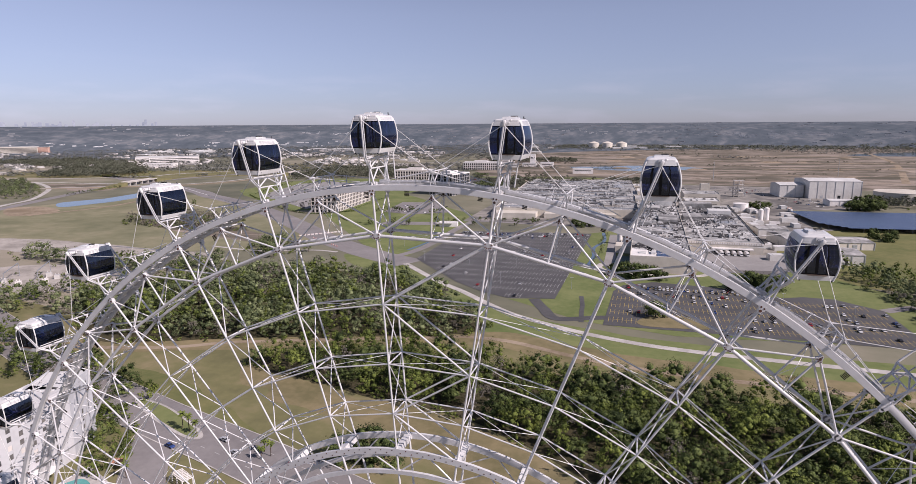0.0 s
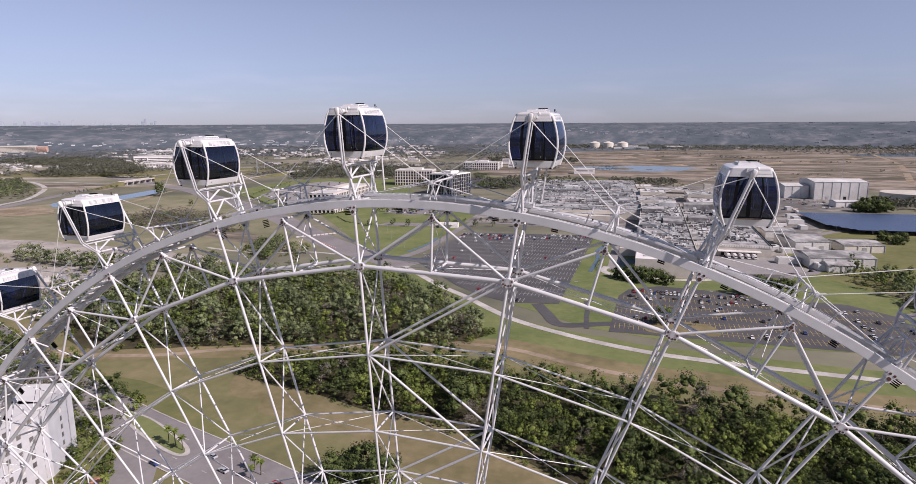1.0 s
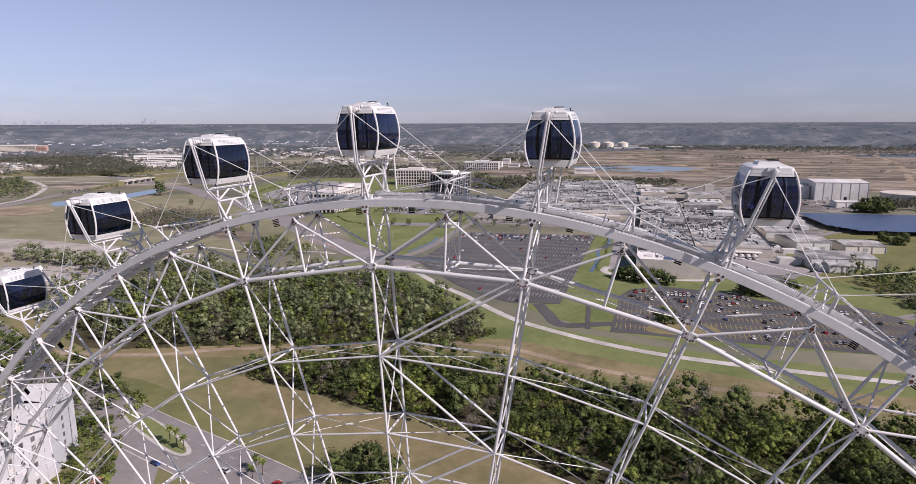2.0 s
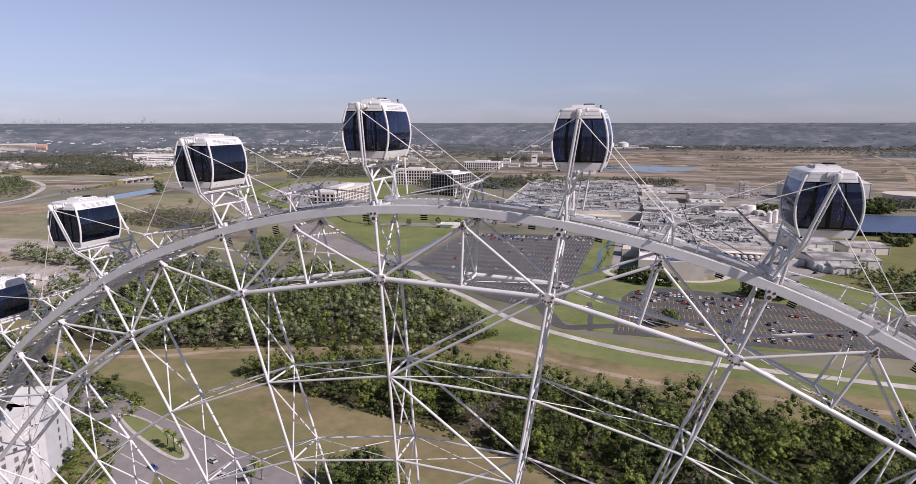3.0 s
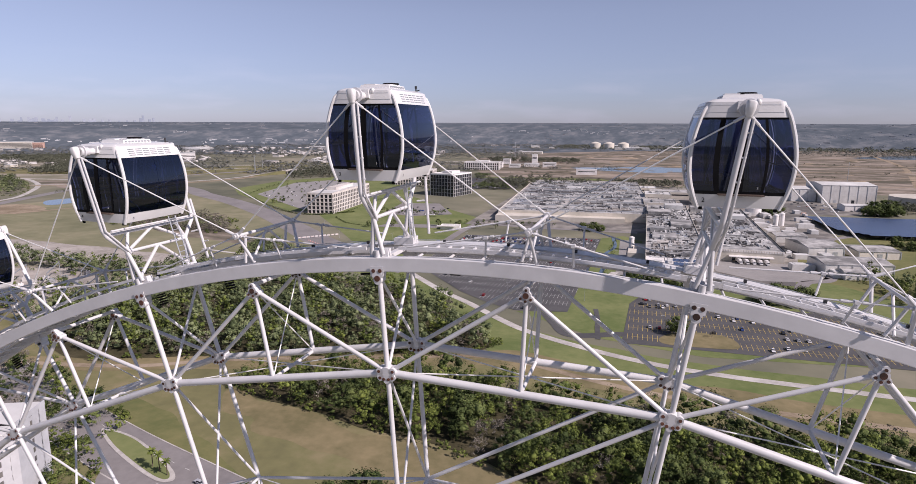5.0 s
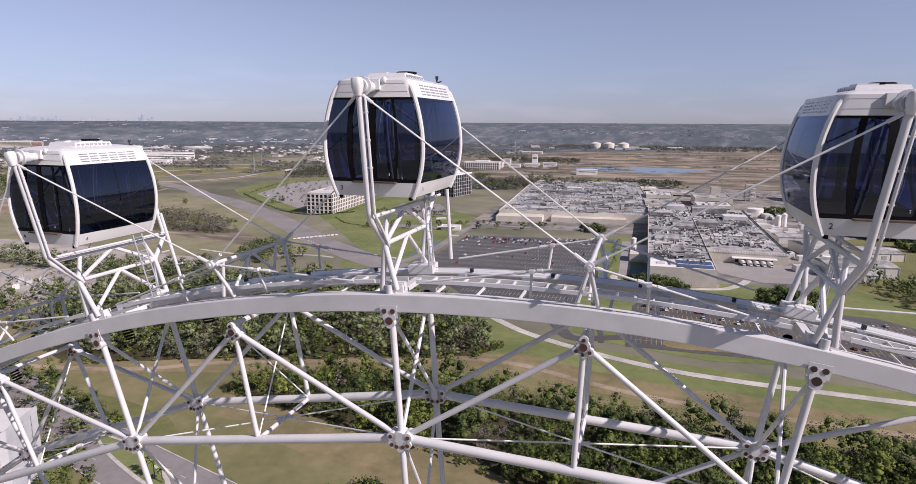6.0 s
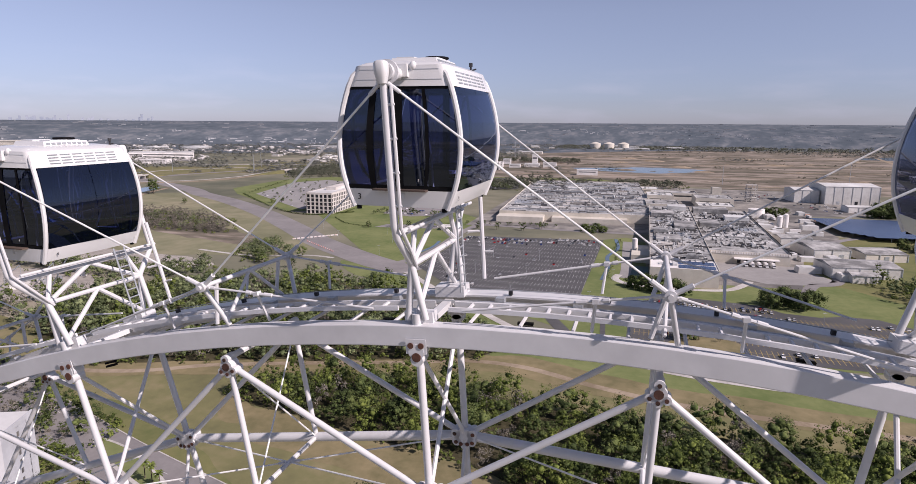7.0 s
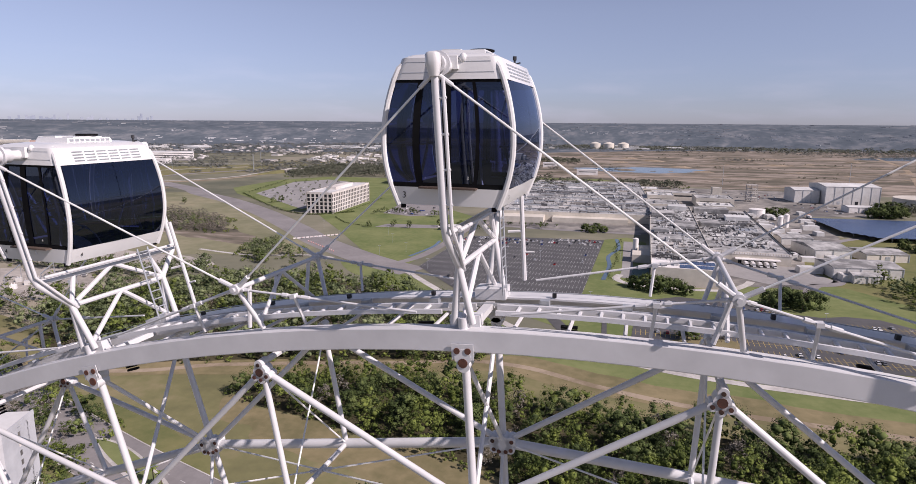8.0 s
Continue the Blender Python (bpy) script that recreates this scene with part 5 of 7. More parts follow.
def palm(x, y, h):
    top = thing("palm_tree", "small palm with a ragged green head on the verge", "palm tree", pose(x, y, 0, 0, 0, rng.random() * 360), "verge palms")
    part("trunk", Shape().path([(0, 0, -0.1), (0.1, 0, h * 0.5), (0.05, 0.1, h)], 0.17, 8), BARK, top)
    fronds = Shape()
    for k in range(26):
        a, tilt = 2.4 * k, -0.5 + 1.5 * rng.random()
        prev = Vector((0.05, 0.1, h))
        d = Vector((math.cos(a) * math.cos(tilt), math.sin(a) * math.cos(tilt), math.sin(tilt)))
        side = d.cross(Vector((0, 0, 1))).normalized()
        for j in range(4):
            nxt = prev + d * 0.5
            w0, w1 = (0.1, 0.32, 0.36, 0.22)[j], (0.32, 0.36, 0.22, 0.04)[j]
            fronds.add([prev - side * w0 - Vector((0, 0, w0 * 0.5)), prev, nxt, nxt - side * w1 - Vector((0, 0, w1 * 0.5))], [(0, 1, 2, 3)])
            fronds.add([prev, prev + side * w0 - Vector((0, 0, w0 * 0.5)), nxt + side * w1 - Vector((0, 0, w1 * 0.5)), nxt], [(0, 1, 2, 3)])
            prev, d = nxt, (d + Vector((0, 0, -0.32))).normalized()
    part("fronds", fronds, PINE, top)


for x, y, h in ((-156, 141, 6.5), (-151, 139, 7.0), (-147, 138, 5.5), (-113, 134, 5.0), (-109, 132, 5.5), (-111, 129, 4.8), (-152, 108, 6.0), (-149, 105, 5.5), (-158, 101, 6.5)):
    palm(x, y, h)


# ---- buildings ----
def building(name, label, category, x, y, w, d, h, rot=0.0, wall=TILTUP, roof=ROOF, group=""):
    """An empty at the base with walls, a parapet and a sunk roof; the front is on the -y side."""
    top = thing(name, label, category, pose(x, y, 0, 0, 0, rot), group)
    s = Shape()
    t = 0.4
    for x0, y0, x1, y1 in ((-w / 2, -d / 2, w / 2, -d / 2 + t), (-w / 2, d / 2 - t, w / 2, d / 2), (-w / 2, -d / 2 + t, -w / 2 + t, d / 2 - t), (w / 2 - t, -d / 2 + t, w / 2, d / 2 - t)):
        s.box(x0, y0, -0.3, x1, y1, h)
    part("wall", s, wall, top, smooth=0)
    part("roof", Shape().box(-w / 2 + t, -d / 2 + t, h - 1.3, w / 2 - t, d / 2 - t, h - 0.9), roof, top, smooth=0)
    return top


def roof_plant(top, w, d, h, count, seed, big=1.0, edge=26):
    """Fans, boxes, ducts and pipes on a flat roof."""
    r = random.Random(seed)
    boxes = [Shape().box(-1.6, -1.1, 0, 1.6, 1.1, 1.5, taper=0.08).box(-0.9, -0.8, 1.5, 0.2, 0.8, 1.75).mesh("rooftop_unit", PLANT, 0),
             Shape().box(-3.2, -1.3, 0, 3.2, 1.3, 2.2, taper=0.1).tube((-1.5, 0, 2.2), (-1.5, 0, 2.5), 0.8, 10).tube((1.5, 0, 2.2), (1.5, 0, 2.5), 0.8, 10).mesh("rooftop_unit", PLANT),
             Shape().box(-0.7, -0.7, 0, 0.7, 0.7, 1.1).tube((0, 0, 1.1), (0, 0, 1.6), 0.5, 10).mesh("rooftop_fan", PLANT),
             Shape().box(-9, -0.5, 0.4, 9, 0.5, 1.3).box(-6, -0.4, 0, -5.6, 0.4, 0.4).box(5.6, -0.4, 0, 6, 0.4, 0.4).mesh("rooftop_duct", PLANT, 0),
             Shape().path([(-12, 0, 0.6), (11, 0, 0.6), (12, 0, 0.5), (12, 0, 0)], 0.25, 6).mesh("rooftop_pipe", PLANT)]
    for k in range(count):
        me = boxes[r.choice((0, 0, 1, 2, 2, 3, 4))]
        px, py = (r.random() - 0.5) * (w - edge), (r.random() - 0.5) * (d - edge)
        s = big * (0.7 + 0.9 * r.random())
        part(me.name.split(".")[0], me, PLANT, top, "", pose(px, py, h - 0.9, 0, 0, r.choice((0, 90))) @ Matrix.Scale(s, 4))


def roof_clutter(top, w, d, h, count, seed):
    """Curbs, pipes, hatches and stacks too small to tell apart, some dark, some pale."""
    r = random.Random(seed)
    for mat, label in ((ASPHALT, "small dark curbs and ducts"), (ROOFW, "small pale vents and pipes")):
        s = Shape()
        for k in range(count // 2):
            px, py = (r.random() - 0.5) * (w - 6), (r.random() - 0.5) * (d - 6)
            a, b = (0.4 + 1.2 * r.random(), 0.3 + 0.5 * r.random()) if r.random() < 0.7 else (0.25, 2 + 7 * r.random())
            if r.random() < 0.5:
                a, b = b, a
            s.box(px - a, py - b, h - 1.0, px + a, py + b, h - 0.5 + 1.1 * r.random() ** 2)
        part("roof_clutter", s, mat, top, label, smooth=0)["kind"] = "stuff"


def roof_patches(top, w, d, h, count, seed):
    """Re-laid stretches of roofing in other greys, with raised seams."""
    r = random.Random(seed)
    for k in range(count):
        ww, dd = 8 + 30 * r.random(), 8 + 40 * r.random()
        px, py = (r.random() - 0.5) * (w - ww - 4), (r.random() - 0.5) * (d - dd - 4)
        part("roof_patch", Shape().box(px - ww / 2, py - dd / 2, h - 0.95, px + ww / 2, py + dd / 2, h - 0.86 + 0.012 * k), r.choice((ROOFW, YARD, ASPHALT, ROOF, ASPHALT, CONCRETE, GALV)), top, smooth=0)


def office(name, label, x, y, w, d, h, rows, cols, side_cols, rot, wall, glass, group="", pier=0.32, core=None):
    """An office block whose piers and floor bands stand proud of sunk panes."""
    top = thing(name, label, "office building", pose(x, y, 0, 0, 0, rot), group)
    part("wall", Shape().box(-w / 2 + 1, -d / 2 + 1, 0, w / 2 - 1, d / 2 - 1, h - 1), wall, top, smooth=0)
    storey = (h - 2.0) / rows
    for axis, length, depth, count, angle in (("front", w, d, cols, 0), ("side", d, w, side_cols, 90), ("rear", w, d, cols, 180), ("end", d, w, side_cols, 270)):
        m = Matrix.Rotation(radians(angle), 4, "Z")
        grid = Shape()
        step = length / count
        for i in range(count + 1):
            wide = 0.9 if i in (0, count) else pier * step / 2
            grid.box(max(-length / 2 + i * step - wide, -length / 2), -depth / 2, 0, min(-length / 2 + i * step + wide, length / 2), -depth / 2 + 1.0, h)
        for j in range(rows + 1):
            z = j * storey
            grid.box(-length / 2, -depth / 2 + 0.08, z - (0 if j == 0 else 2.3 * pier), length / 2, -depth / 2 + 1.0, z + (1.2 * pier if j < rows else 2.0))
        if angle < 180:
            for k in range(0, len(grid.v), 8):
                part("pier" if k < 8 * (count + 1) else "floor_band", Shape().add(grid.v[k:k + 8], grid.f[:6]), wall, top, m=m, smooth=0)
        else:
            part("facade_" + axis, grid, wall, top, m=m, smooth=0)
        if angle < 180:
            pane = Shape().box(-step / 2, -0.05, 0, step / 2, 0.05, storey).mesh("window_pane", glass, 0)
            for i in range(count):
                for j in range(rows):
                    part("window_pane", pane, glass, top, "", m @ Matrix.Translation((-length / 2 + (i + 0.5) * step, -depth / 2 + 0.75, j * storey)))
    part("roof", Shape().box(-w / 2 + 1, -d / 2 + 1, h - 1, w / 2 - 1, d / 2 - 1, h - 0.6), ROOFW, top, smooth=0)
    part("roof_house", Shape().box(-w * 0.2, -d * 0.22, h - 0.6, w * 0.2, d * 0.22, h + 3.2), wall, top, smooth=0)
    return top


office("office_block", "five-storey beige precast office block with dark windows", -415, 786, 36, 144, 28, 5, 6, 24, 5, BEIGE, DARKGLASS, "office park")
office("office_block", "beige precast office block behind trees", -430, 1135, 75, 45, 30, 5, 14, 8, 8, BEIGE, DARKGLASS, "office park")
office("office_block", "dark glass office block with a pale frame", -310, 985, 46, 60, 37, 6, 8, 10, -14, PLASTER, DARKGLASS, "office park", 0.06)
office("office_block", "low white office far behind the lawn", -405, 1560, 90, 40, 20, 3, 16, 6, 6, PLASTER, DARKGLASS, "office park")
HOTELGLASS = material("grey_hotel_glass", (0.06, 0.06, 0.062), (0.16, 0.15, 0.14), 0.5, 0.15, random_object=0.5, spread=0.5)
clinic = building("clinic", "long white three-storey clinic with window bands", "building", -1342, 1430, 108, 34, 12, 18, PLASTER, ROOFW)
for z in (1.4, 5.0, 8.6):
    for i in range(12):
        part("window_pane", Shape().box(-50 + i * 8.4, -17.15, z, -43.6 + i * 8.4, -17.02, z + 1.3), HOTELGLASS, clinic, smooth=0)
low = building("gatehouse", "small flat-roofed white gatehouse by the lawn", "gatehouse", -206, 652, 22, 12, 5, 10, PLASTER, ROOFW)
part("canopy", Shape().box(-15, -9, 4.2, 6, -6, 4.7), PLASTER, low)

fac = building("factory_hall", "vast low factory hall with a crowded grey roof", "factory", -92, 980, 195, 440, 10.5, 4, TILTUP, ROOF)
roof_plant(fac, 195, 440, 10.5, 120, 3, 1.1)
roof_clutter(fac, 190, 430, 10.5, 1500, 41)
roof_patches(fac, 195, 440, 10.5, 40, 21)
for i in range(9):
    part("roof_monitor", Shape().box(-88, -200 + i * 46, 9.5, 88, -198.4 + i * 46, 10.9), GALV, fac, "pale roof ridge", smooth=0)
part("entrance_wing", Shape().box(-97, -246, 0, -40, -220, 7).box(-30, -236, 0, 60, -220, 6), TILTUP, fac, smooth=0)
fac = building("factory_hall", "long factory hall with a white front roof and solar panels", "factory", 33.8, 660, 49.5, 380, 13.4, 0, TILTUP, ROOF)
roof_plant(fac, 44, 330, 13.4, 90, 4, 1.0, 22)
roof_clutter(fac, 47, 340, 13.4, 900, 42)
roof_patches(fac, 48, 300, 13.4, 26, 22)
part("roof_patch", Shape().box(-24.2, -189.4, 12.62, 24.2, -157, 12.9), PLASTER, fac, "bright white front roof", smooth=0)
for r in range(2):
    for c in range(7):
        part("solar_panel", Shape().box(-3.5 + c * 3.8, -186 + r * 14, 13.0, 0.1 + c * 3.8, -175 + r * 14, 13.3), SOLAR, fac, "blue rooftop solar panel", smooth=0)
part("roof_block", Shape().box(-8, -180, 12.8, -4.5, -170, 14.6).box(-18, -178, 12.8, -12, -172, 13.6), PLANT, fac, smooth=0)
for c in range(14):
    part("side_pane", Shape().box(-24.9, -184 + c * 7.2, 2.0, -24.74, -177.6 + c * 7.2, 11.0), TEALGLASS, fac, "teal glazed side bay", smooth=0)
part("annex", Shape().box(-40, -118, 0, -24.75, -98, 7).box(-36, -96, 0, -24.75, -60, 5), TILTUP, fac, smooth=0)
for px, py, ww, dd, hh in ((-8, -60, 22, 26, 15), (10, 20, 20, 40, 16), (-10, 110, 26, 30, 16), (8, 160, 22, 24, 18), (-14, -20, 14, 12, 16)):
    part("roof_block", Shape().box(px - ww / 2, py - dd / 2, 12.4, px + ww / 2, py + dd / 2, hh), ROOF if dd > 25 else PLANT, fac, smooth=0)
for i in range(11):
    part("roof_seam", Shape().box(-24.2, -150 + i * 30, 12.4, 24.2, -149.3 + i * 30, 13.2), ROOFW if i % 2 else ASPHALT, fac, smooth=0)
dock = building("loading_hall", "cream loading hall with dock doors and canopy", "factory", 92, 709, 66.5, 284, 10.5, 0, TILTUP, ROOF)
part("canopy", Shape().box(-12, -149, 5.0, 24, -142.05, 5.6), PLASTER, dock, smooth=0)
for c in range(6):
    part("dock_door", Shape().box(-9 + c * 5.4, -142.15, 0.6, -5.4 + c * 5.4, -142.02, 4.4), DARKGLASS, dock, "dark open dock door", smooth=0)
for c in range(32):
    part("parapet_rib", Shape().box(-33 + c * 2.08, -142.4, 8.6, -31.6 + c * 2.08, -142.02, 10.2), PLASTER, dock, smooth=0)
part("parapet_trim", Shape().box(33.27, -142, 9.4, 33.7, 142, 10.9), BLACK, dock, "dark roof edge", smooth=0)
roof_plant(dock, 62, 250, 10.5, 70, 8, 1.0, 22)
roof_clutter(dock, 64, 250, 10.5, 800, 43)
roof_patches(dock, 64, 240, 10.5, 22, 31)
for px, py, ww, dd, hh in ((-20, 10, 20, 30, 14), (14, 60, 26, 20, 14.5), (-10, 115, 40, 26, 16)):
    part("roof_block", Shape().box(px - ww / 2, py - dd / 2, 9.5, px + ww / 2, py + dd / 2, hh), ROOF if dd > 25 else PLANT, dock, smooth=0)
for x, y, w, d, h, roof in ((26, 905, 44, 60, 12, ROOF), (24, 985, 38, 50, 15, ROOFW), (95, 900, 46, 44, 12, ROOFW), (100, 990, 52, 60, 13, ROOF), (48, 1070, 70, 50, 10, ROOF), (-6, 1130, 60, 40, 9, ROOFW)):
    hall = building("works_building", "cream works building behind the long halls", "factory", x, y, w, d, h, 2, TILTUP, roof, "works buildings")
    roof_plant(hall, w + 16, d + 16, h, 10, int(x) + 100, 0.8)
    part("window_band", Shape().box(-w * 0.4, -d / 2 - 0.12, h * 0.45, w * 0.4, -d / 2 - 0.02, h * 0.65), DARKGLASS, hall, smooth=0)
rig = thing("frame_tower", "open steel frame tower with four decks", "tower", pose(163, 1055, 0, 0, 0, 5))
for sx in (-7, 0, 7):
    for sy in (-5, 5):
        part("column", Shape().box(sx - 0.35, sy - 0.35, 0, sx + 0.35, sy + 0.35, 27), CONCRETE, rig, smooth=0)
for k in range(4):
    part("deck", Shape().box(-8, -6, 6 + k * 6.6, 8, 6, 6.8 + k * 6.6), CONCRETE, rig, smooth=0)


def hangar(label, x, y, w, d, h, rot, bays, wall=SHEET, roof=ROOFW, rise=3.0):
    top = thing("warehouse", label, "warehouse", pose(x, y, 0, 0, 0, rot), "sheds by the factory")
    part("wall", Shape().box(-w / 2, -d / 2, 0, w / 2, d / 2, h), wall, top, smooth=0)
    s = Shape().add([(-w / 2 - 0.6, -d / 2 - 0.6, h), (w / 2 + 0.6, -d / 2 - 0.6, h), (w / 2 + 0.6, d / 2 + 0.6, h), (-w / 2 - 0.6, d / 2 + 0.6, h), (-w / 2 - 0.6, 0, h + rise), (w / 2 + 0.6, 0, h + rise)],
                    [(0, 1, 5, 4), (3, 4, 5, 2), (0, 4, 3), (1, 2, 5), (3, 2, 1, 0)])
    part("roof", s, roof, top, smooth=0)
    for i in range(bays + 1):
        px = -w / 2 + w * i / bays
        part("wall_rib", Shape().box(px - 0.35, -d / 2 - 0.4, 0, px + 0.35, -d / 2, h), GALV, top, smooth=0)
    for i in range(1, bays, 2):
        px = -w / 2 + w * (i + 0.5) / bays
        part("door", Shape().box(px - 2.2, -d / 2 - 0.15, 0, px + 2.2, -d / 2, 5.0), GALV if i % 4 == 1 else DARKGLASS, top, "steel roller door", smooth=0)
    return top


hangar("tall pale ribbed hangar with a white roof", 300, 1092, 77, 66, 27.5, 8, 6)
hangar("pale ribbed shed beside the tall hangar", 241, 1090, 36, 46, 19.5, 8, 3)
hangar("low pale metal warehouse on the meadow", 171, 554, 52, 34, 9, 10, 5, SHEET, ROOF, 2.4)
hangar("small pale metal shed with a lean-to", 168, 528, 20, 14, 6, 10, 2, SHEET, ROOF, 1.8)
hangar("small grey-roofed metal shed", 162, 632, 32, 46, 9, 14, 2, SHEET, ROOF, 3.0)
hangar("low grey-roofed brick shed", 208, 630, 36, 34, 7, 12, 3, TILTUP, ROOF, 2.0)
hangar("long low metal shed in the yard", 150, 690, 30, 24, 7, 10, 2, SHEET, ROOF, 2.0)
hangar("white metal shed by the car yard", 292, 975, 40, 24, 8, 8, 3, PLASTER, ROOFW, 1.5)


def storage_tank(label, x, y, r, h, mat, dome=1.0):
    top = thing("storage_tank", label, "tank", pose(x, y, 0), "storage tanks")
    part("shell", Shape().tube((0, 0, 0), (0, 0, h), r, 32), mat, top)
    part("roof", Shape().tube((0, 0, h), (0, 0, h + dome), r, 32, r * 0.2), mat, top)
    part("rim", Shape().tube((0, 0, h - 0.4), (0, 0, h), r + 0.15, 32), mat, top)
    return top


storage_tank("white cylindrical tank behind the factory", 145, 880, 10, 10, PLASTER)
storage_tank("pair of slim white silos", 157, 792, 3.0, 13, PLASTER, 1.5)
storage_tank("pair of slim white silos", 164, 795, 3.0, 15, PLASTER, 1.5)
storage_tank("slim white tank beside the canal", -4, 588, 2.5, 13, PLASTER, 1)
storage_tank("broad cream water tank behind trees", 385, 1030, 36, 17, TILTUP, 3)
for x in (-235, -172, -105):
    storage_tank("large cream domed tank on the plain", x, 3050, 25, 24, TILTUP, 7)
block = building("works_tower", "square cream works tower", "tower", 112, 1062, 14, 14, 20, 5, TILTUP, ROOFW)

# solar roof over the field
array = thing("solar_array", "wide blue solar array on steel posts", "solar panels", pose(300, 792, 0, 0, 0, 6))
for r in range(17):
    x0 = -92 + max(0, (4 - r)) * 5
    part("panel_slab", Shape().box(x0, -66 + r * 8.0, 5.0, 150, -58.2 + r * 8.0, 5.25), SOLAR, array, "blue solar panel row", smooth=0)
for r in range(0, 17, 4):
    for c in range(10):
        x0 = -80 + c * 24
        if x0 > -92 + max(0, (4 - r)) * 5:
            part("post", Shape().tube((x0, -62 + r * 8.0, 0), (x0, -62 + r * 8.0, 5.0), 0.25, 6), GALV, array)

# white hotel beside the wheel
hotel = thing("hotel", "white rendered hotel with a grey end wing and flat roof", "hotel", pose(-178, 111, 0, 0, 0, 7))
# its own frame: the white front looks along +x and runs down -y; the grey wing turns off at the corner
GREYWALL = material("grey_render", (0.36, 0.37, 0.39), (0.45, 0.46, 0.48), 0.3, 0.85)
HH = 28.0
HOTELWHITE = material("off_white_render", (0.42, 0.42, 0.43), (0.5, 0.5, 0.51), 0.3, 0.8, bump=0.004)


def wing(length, deep, turn, mat, cols, wide, label, up):
    """One wing with a front of piers and floor bands before sunk panes."""
    m = Matrix.Rotation(radians(turn), 4, "Z")
    f = up
    part("wing_wall", Shape().box(-deep, min(0, f * length), 0, -0.35, max(0, f * length), HH - 1.0), mat, hotel, label, m, 0)
    step = length / cols
    for i in range(cols + 1):
        y = f * min(max(i * step, (step - wide) / 2), length - (step - wide) / 2)
        part("pier", Shape().box(-0.35, y - (step - wide) / 2, 0, 0.0, y + (step - wide) / 2, HH - 1.6), mat, hotel, "", m, 0)
    for j in range(9):
        part("floor_band", Shape().box(-0.35, min(0, f * length), j * 3.1 - (0.1 if j else 0), -0.03, max(0, f * length), j * 3.1 + 1.1), mat, hotel, "", m, 0)
    part("cornice", Shape().box(-deep, min(0, f * length), HH - 1.6, 0.12, max(0, f * length), HH - 0.9), mat, hotel, "", m, 0)
    edge = Shape().box(-0.3, min(0, f * length), HH - 0.9, 0.1, max(0, f * length), HH).box(-deep, min(0, f * length), HH - 0.9, -deep + 0.3, max(0, f * length), HH)
    part("parapet", edge, mat, hotel, "", m, 0)
    part("roof", Shape().box(-deep + 0.3, min(0, f * length), HH - 0.9, -0.3, max(0, f * length), HH - 0.6), ROOFW, hotel, "white flat roof", m, 0)
    pane = Shape().box(-0.04, -wide / 2, 0, 0.04, wide / 2, 1.9).mesh("window_pane", HOTELGLASS, 0)
    for i in range(cols):
        for j in range(8):
            if (i * 7 + j * 3) % 5:
                part("window_pane", pane, HOTELGLASS, hotel, "", m @ Matrix.Translation((-0.25, f * (i + 0.5) * step, 1.1 + j * 3.1)))
            else:
                part("blind", Shape().box(-0.04, -wide / 2, 0, 0.04, wide / 2, 1.9), BEIGE, hotel, "closed pale blind", m @ Matrix.Translation((-0.25, f * (i + 0.5) * step, 1.1 + j * 3.1)), 0)


wing(60.0, 16.0, 0, HOTELWHITE, 13, 1.7, "", -1)
wing(17.0, 15.0, 16, GREYWALL, 3, 1.5, "grey end wing", 1)
for k in range(9):
    x, y = -10 + (k % 3) * 2.4, -8 - k * 5
    part("roof_fan", Shape().box(x, y, HH - 0.6, x + 1, y + 1, HH + 0.2).tube((x + 0.5, y + 0.5, HH + 0.2), (x + 0.5, y + 0.5, HH + 0.45), 0.4, 8), PLANT, hotel)
part("porch_roof", Shape().box(0.15, -50, 4.2, 6, -14, 5.2), PLASTER, hotel, smooth=0)

# ---- distant town ----
town = random.Random(9)
shapes = []
for w, d, h, wall, roof in ((60, 40, 6, TILTUP, ROOFW), (110, 70, 6, SHEET, ROOFW), (36, 24, 5, BEIGE, ROOF), (80, 40, 8, TILTUP, ROOFW), (26, 18, 5, TILTUP, ROOFW), (170, 80, 6, SHEET, ROOFW)):
    b = Shape().box(-w / 2, -d / 2, 0, w / 2, d / 2, h).mesh("wall", wall, 0)
    r = Shape().box(-w / 2 - 0.4, -d / 2 - 0.4, h, w / 2 + 0.4, d / 2 + 0.4, h + 0.8).box(-w * 0.2, -d * 0.2, h + 0.8, w * 0.1, d * 0.2, h + 2.4).mesh("roof", roof, 0)
    door = Shape().box(-w * 0.42, -d / 2 - 0.1, h * 0.35, w * 0.42, -d / 2, h * 0.6).mesh("window_band", DARKGLASS, 0)
    shapes.append((b, wall, r, roof, door))
placed = 0
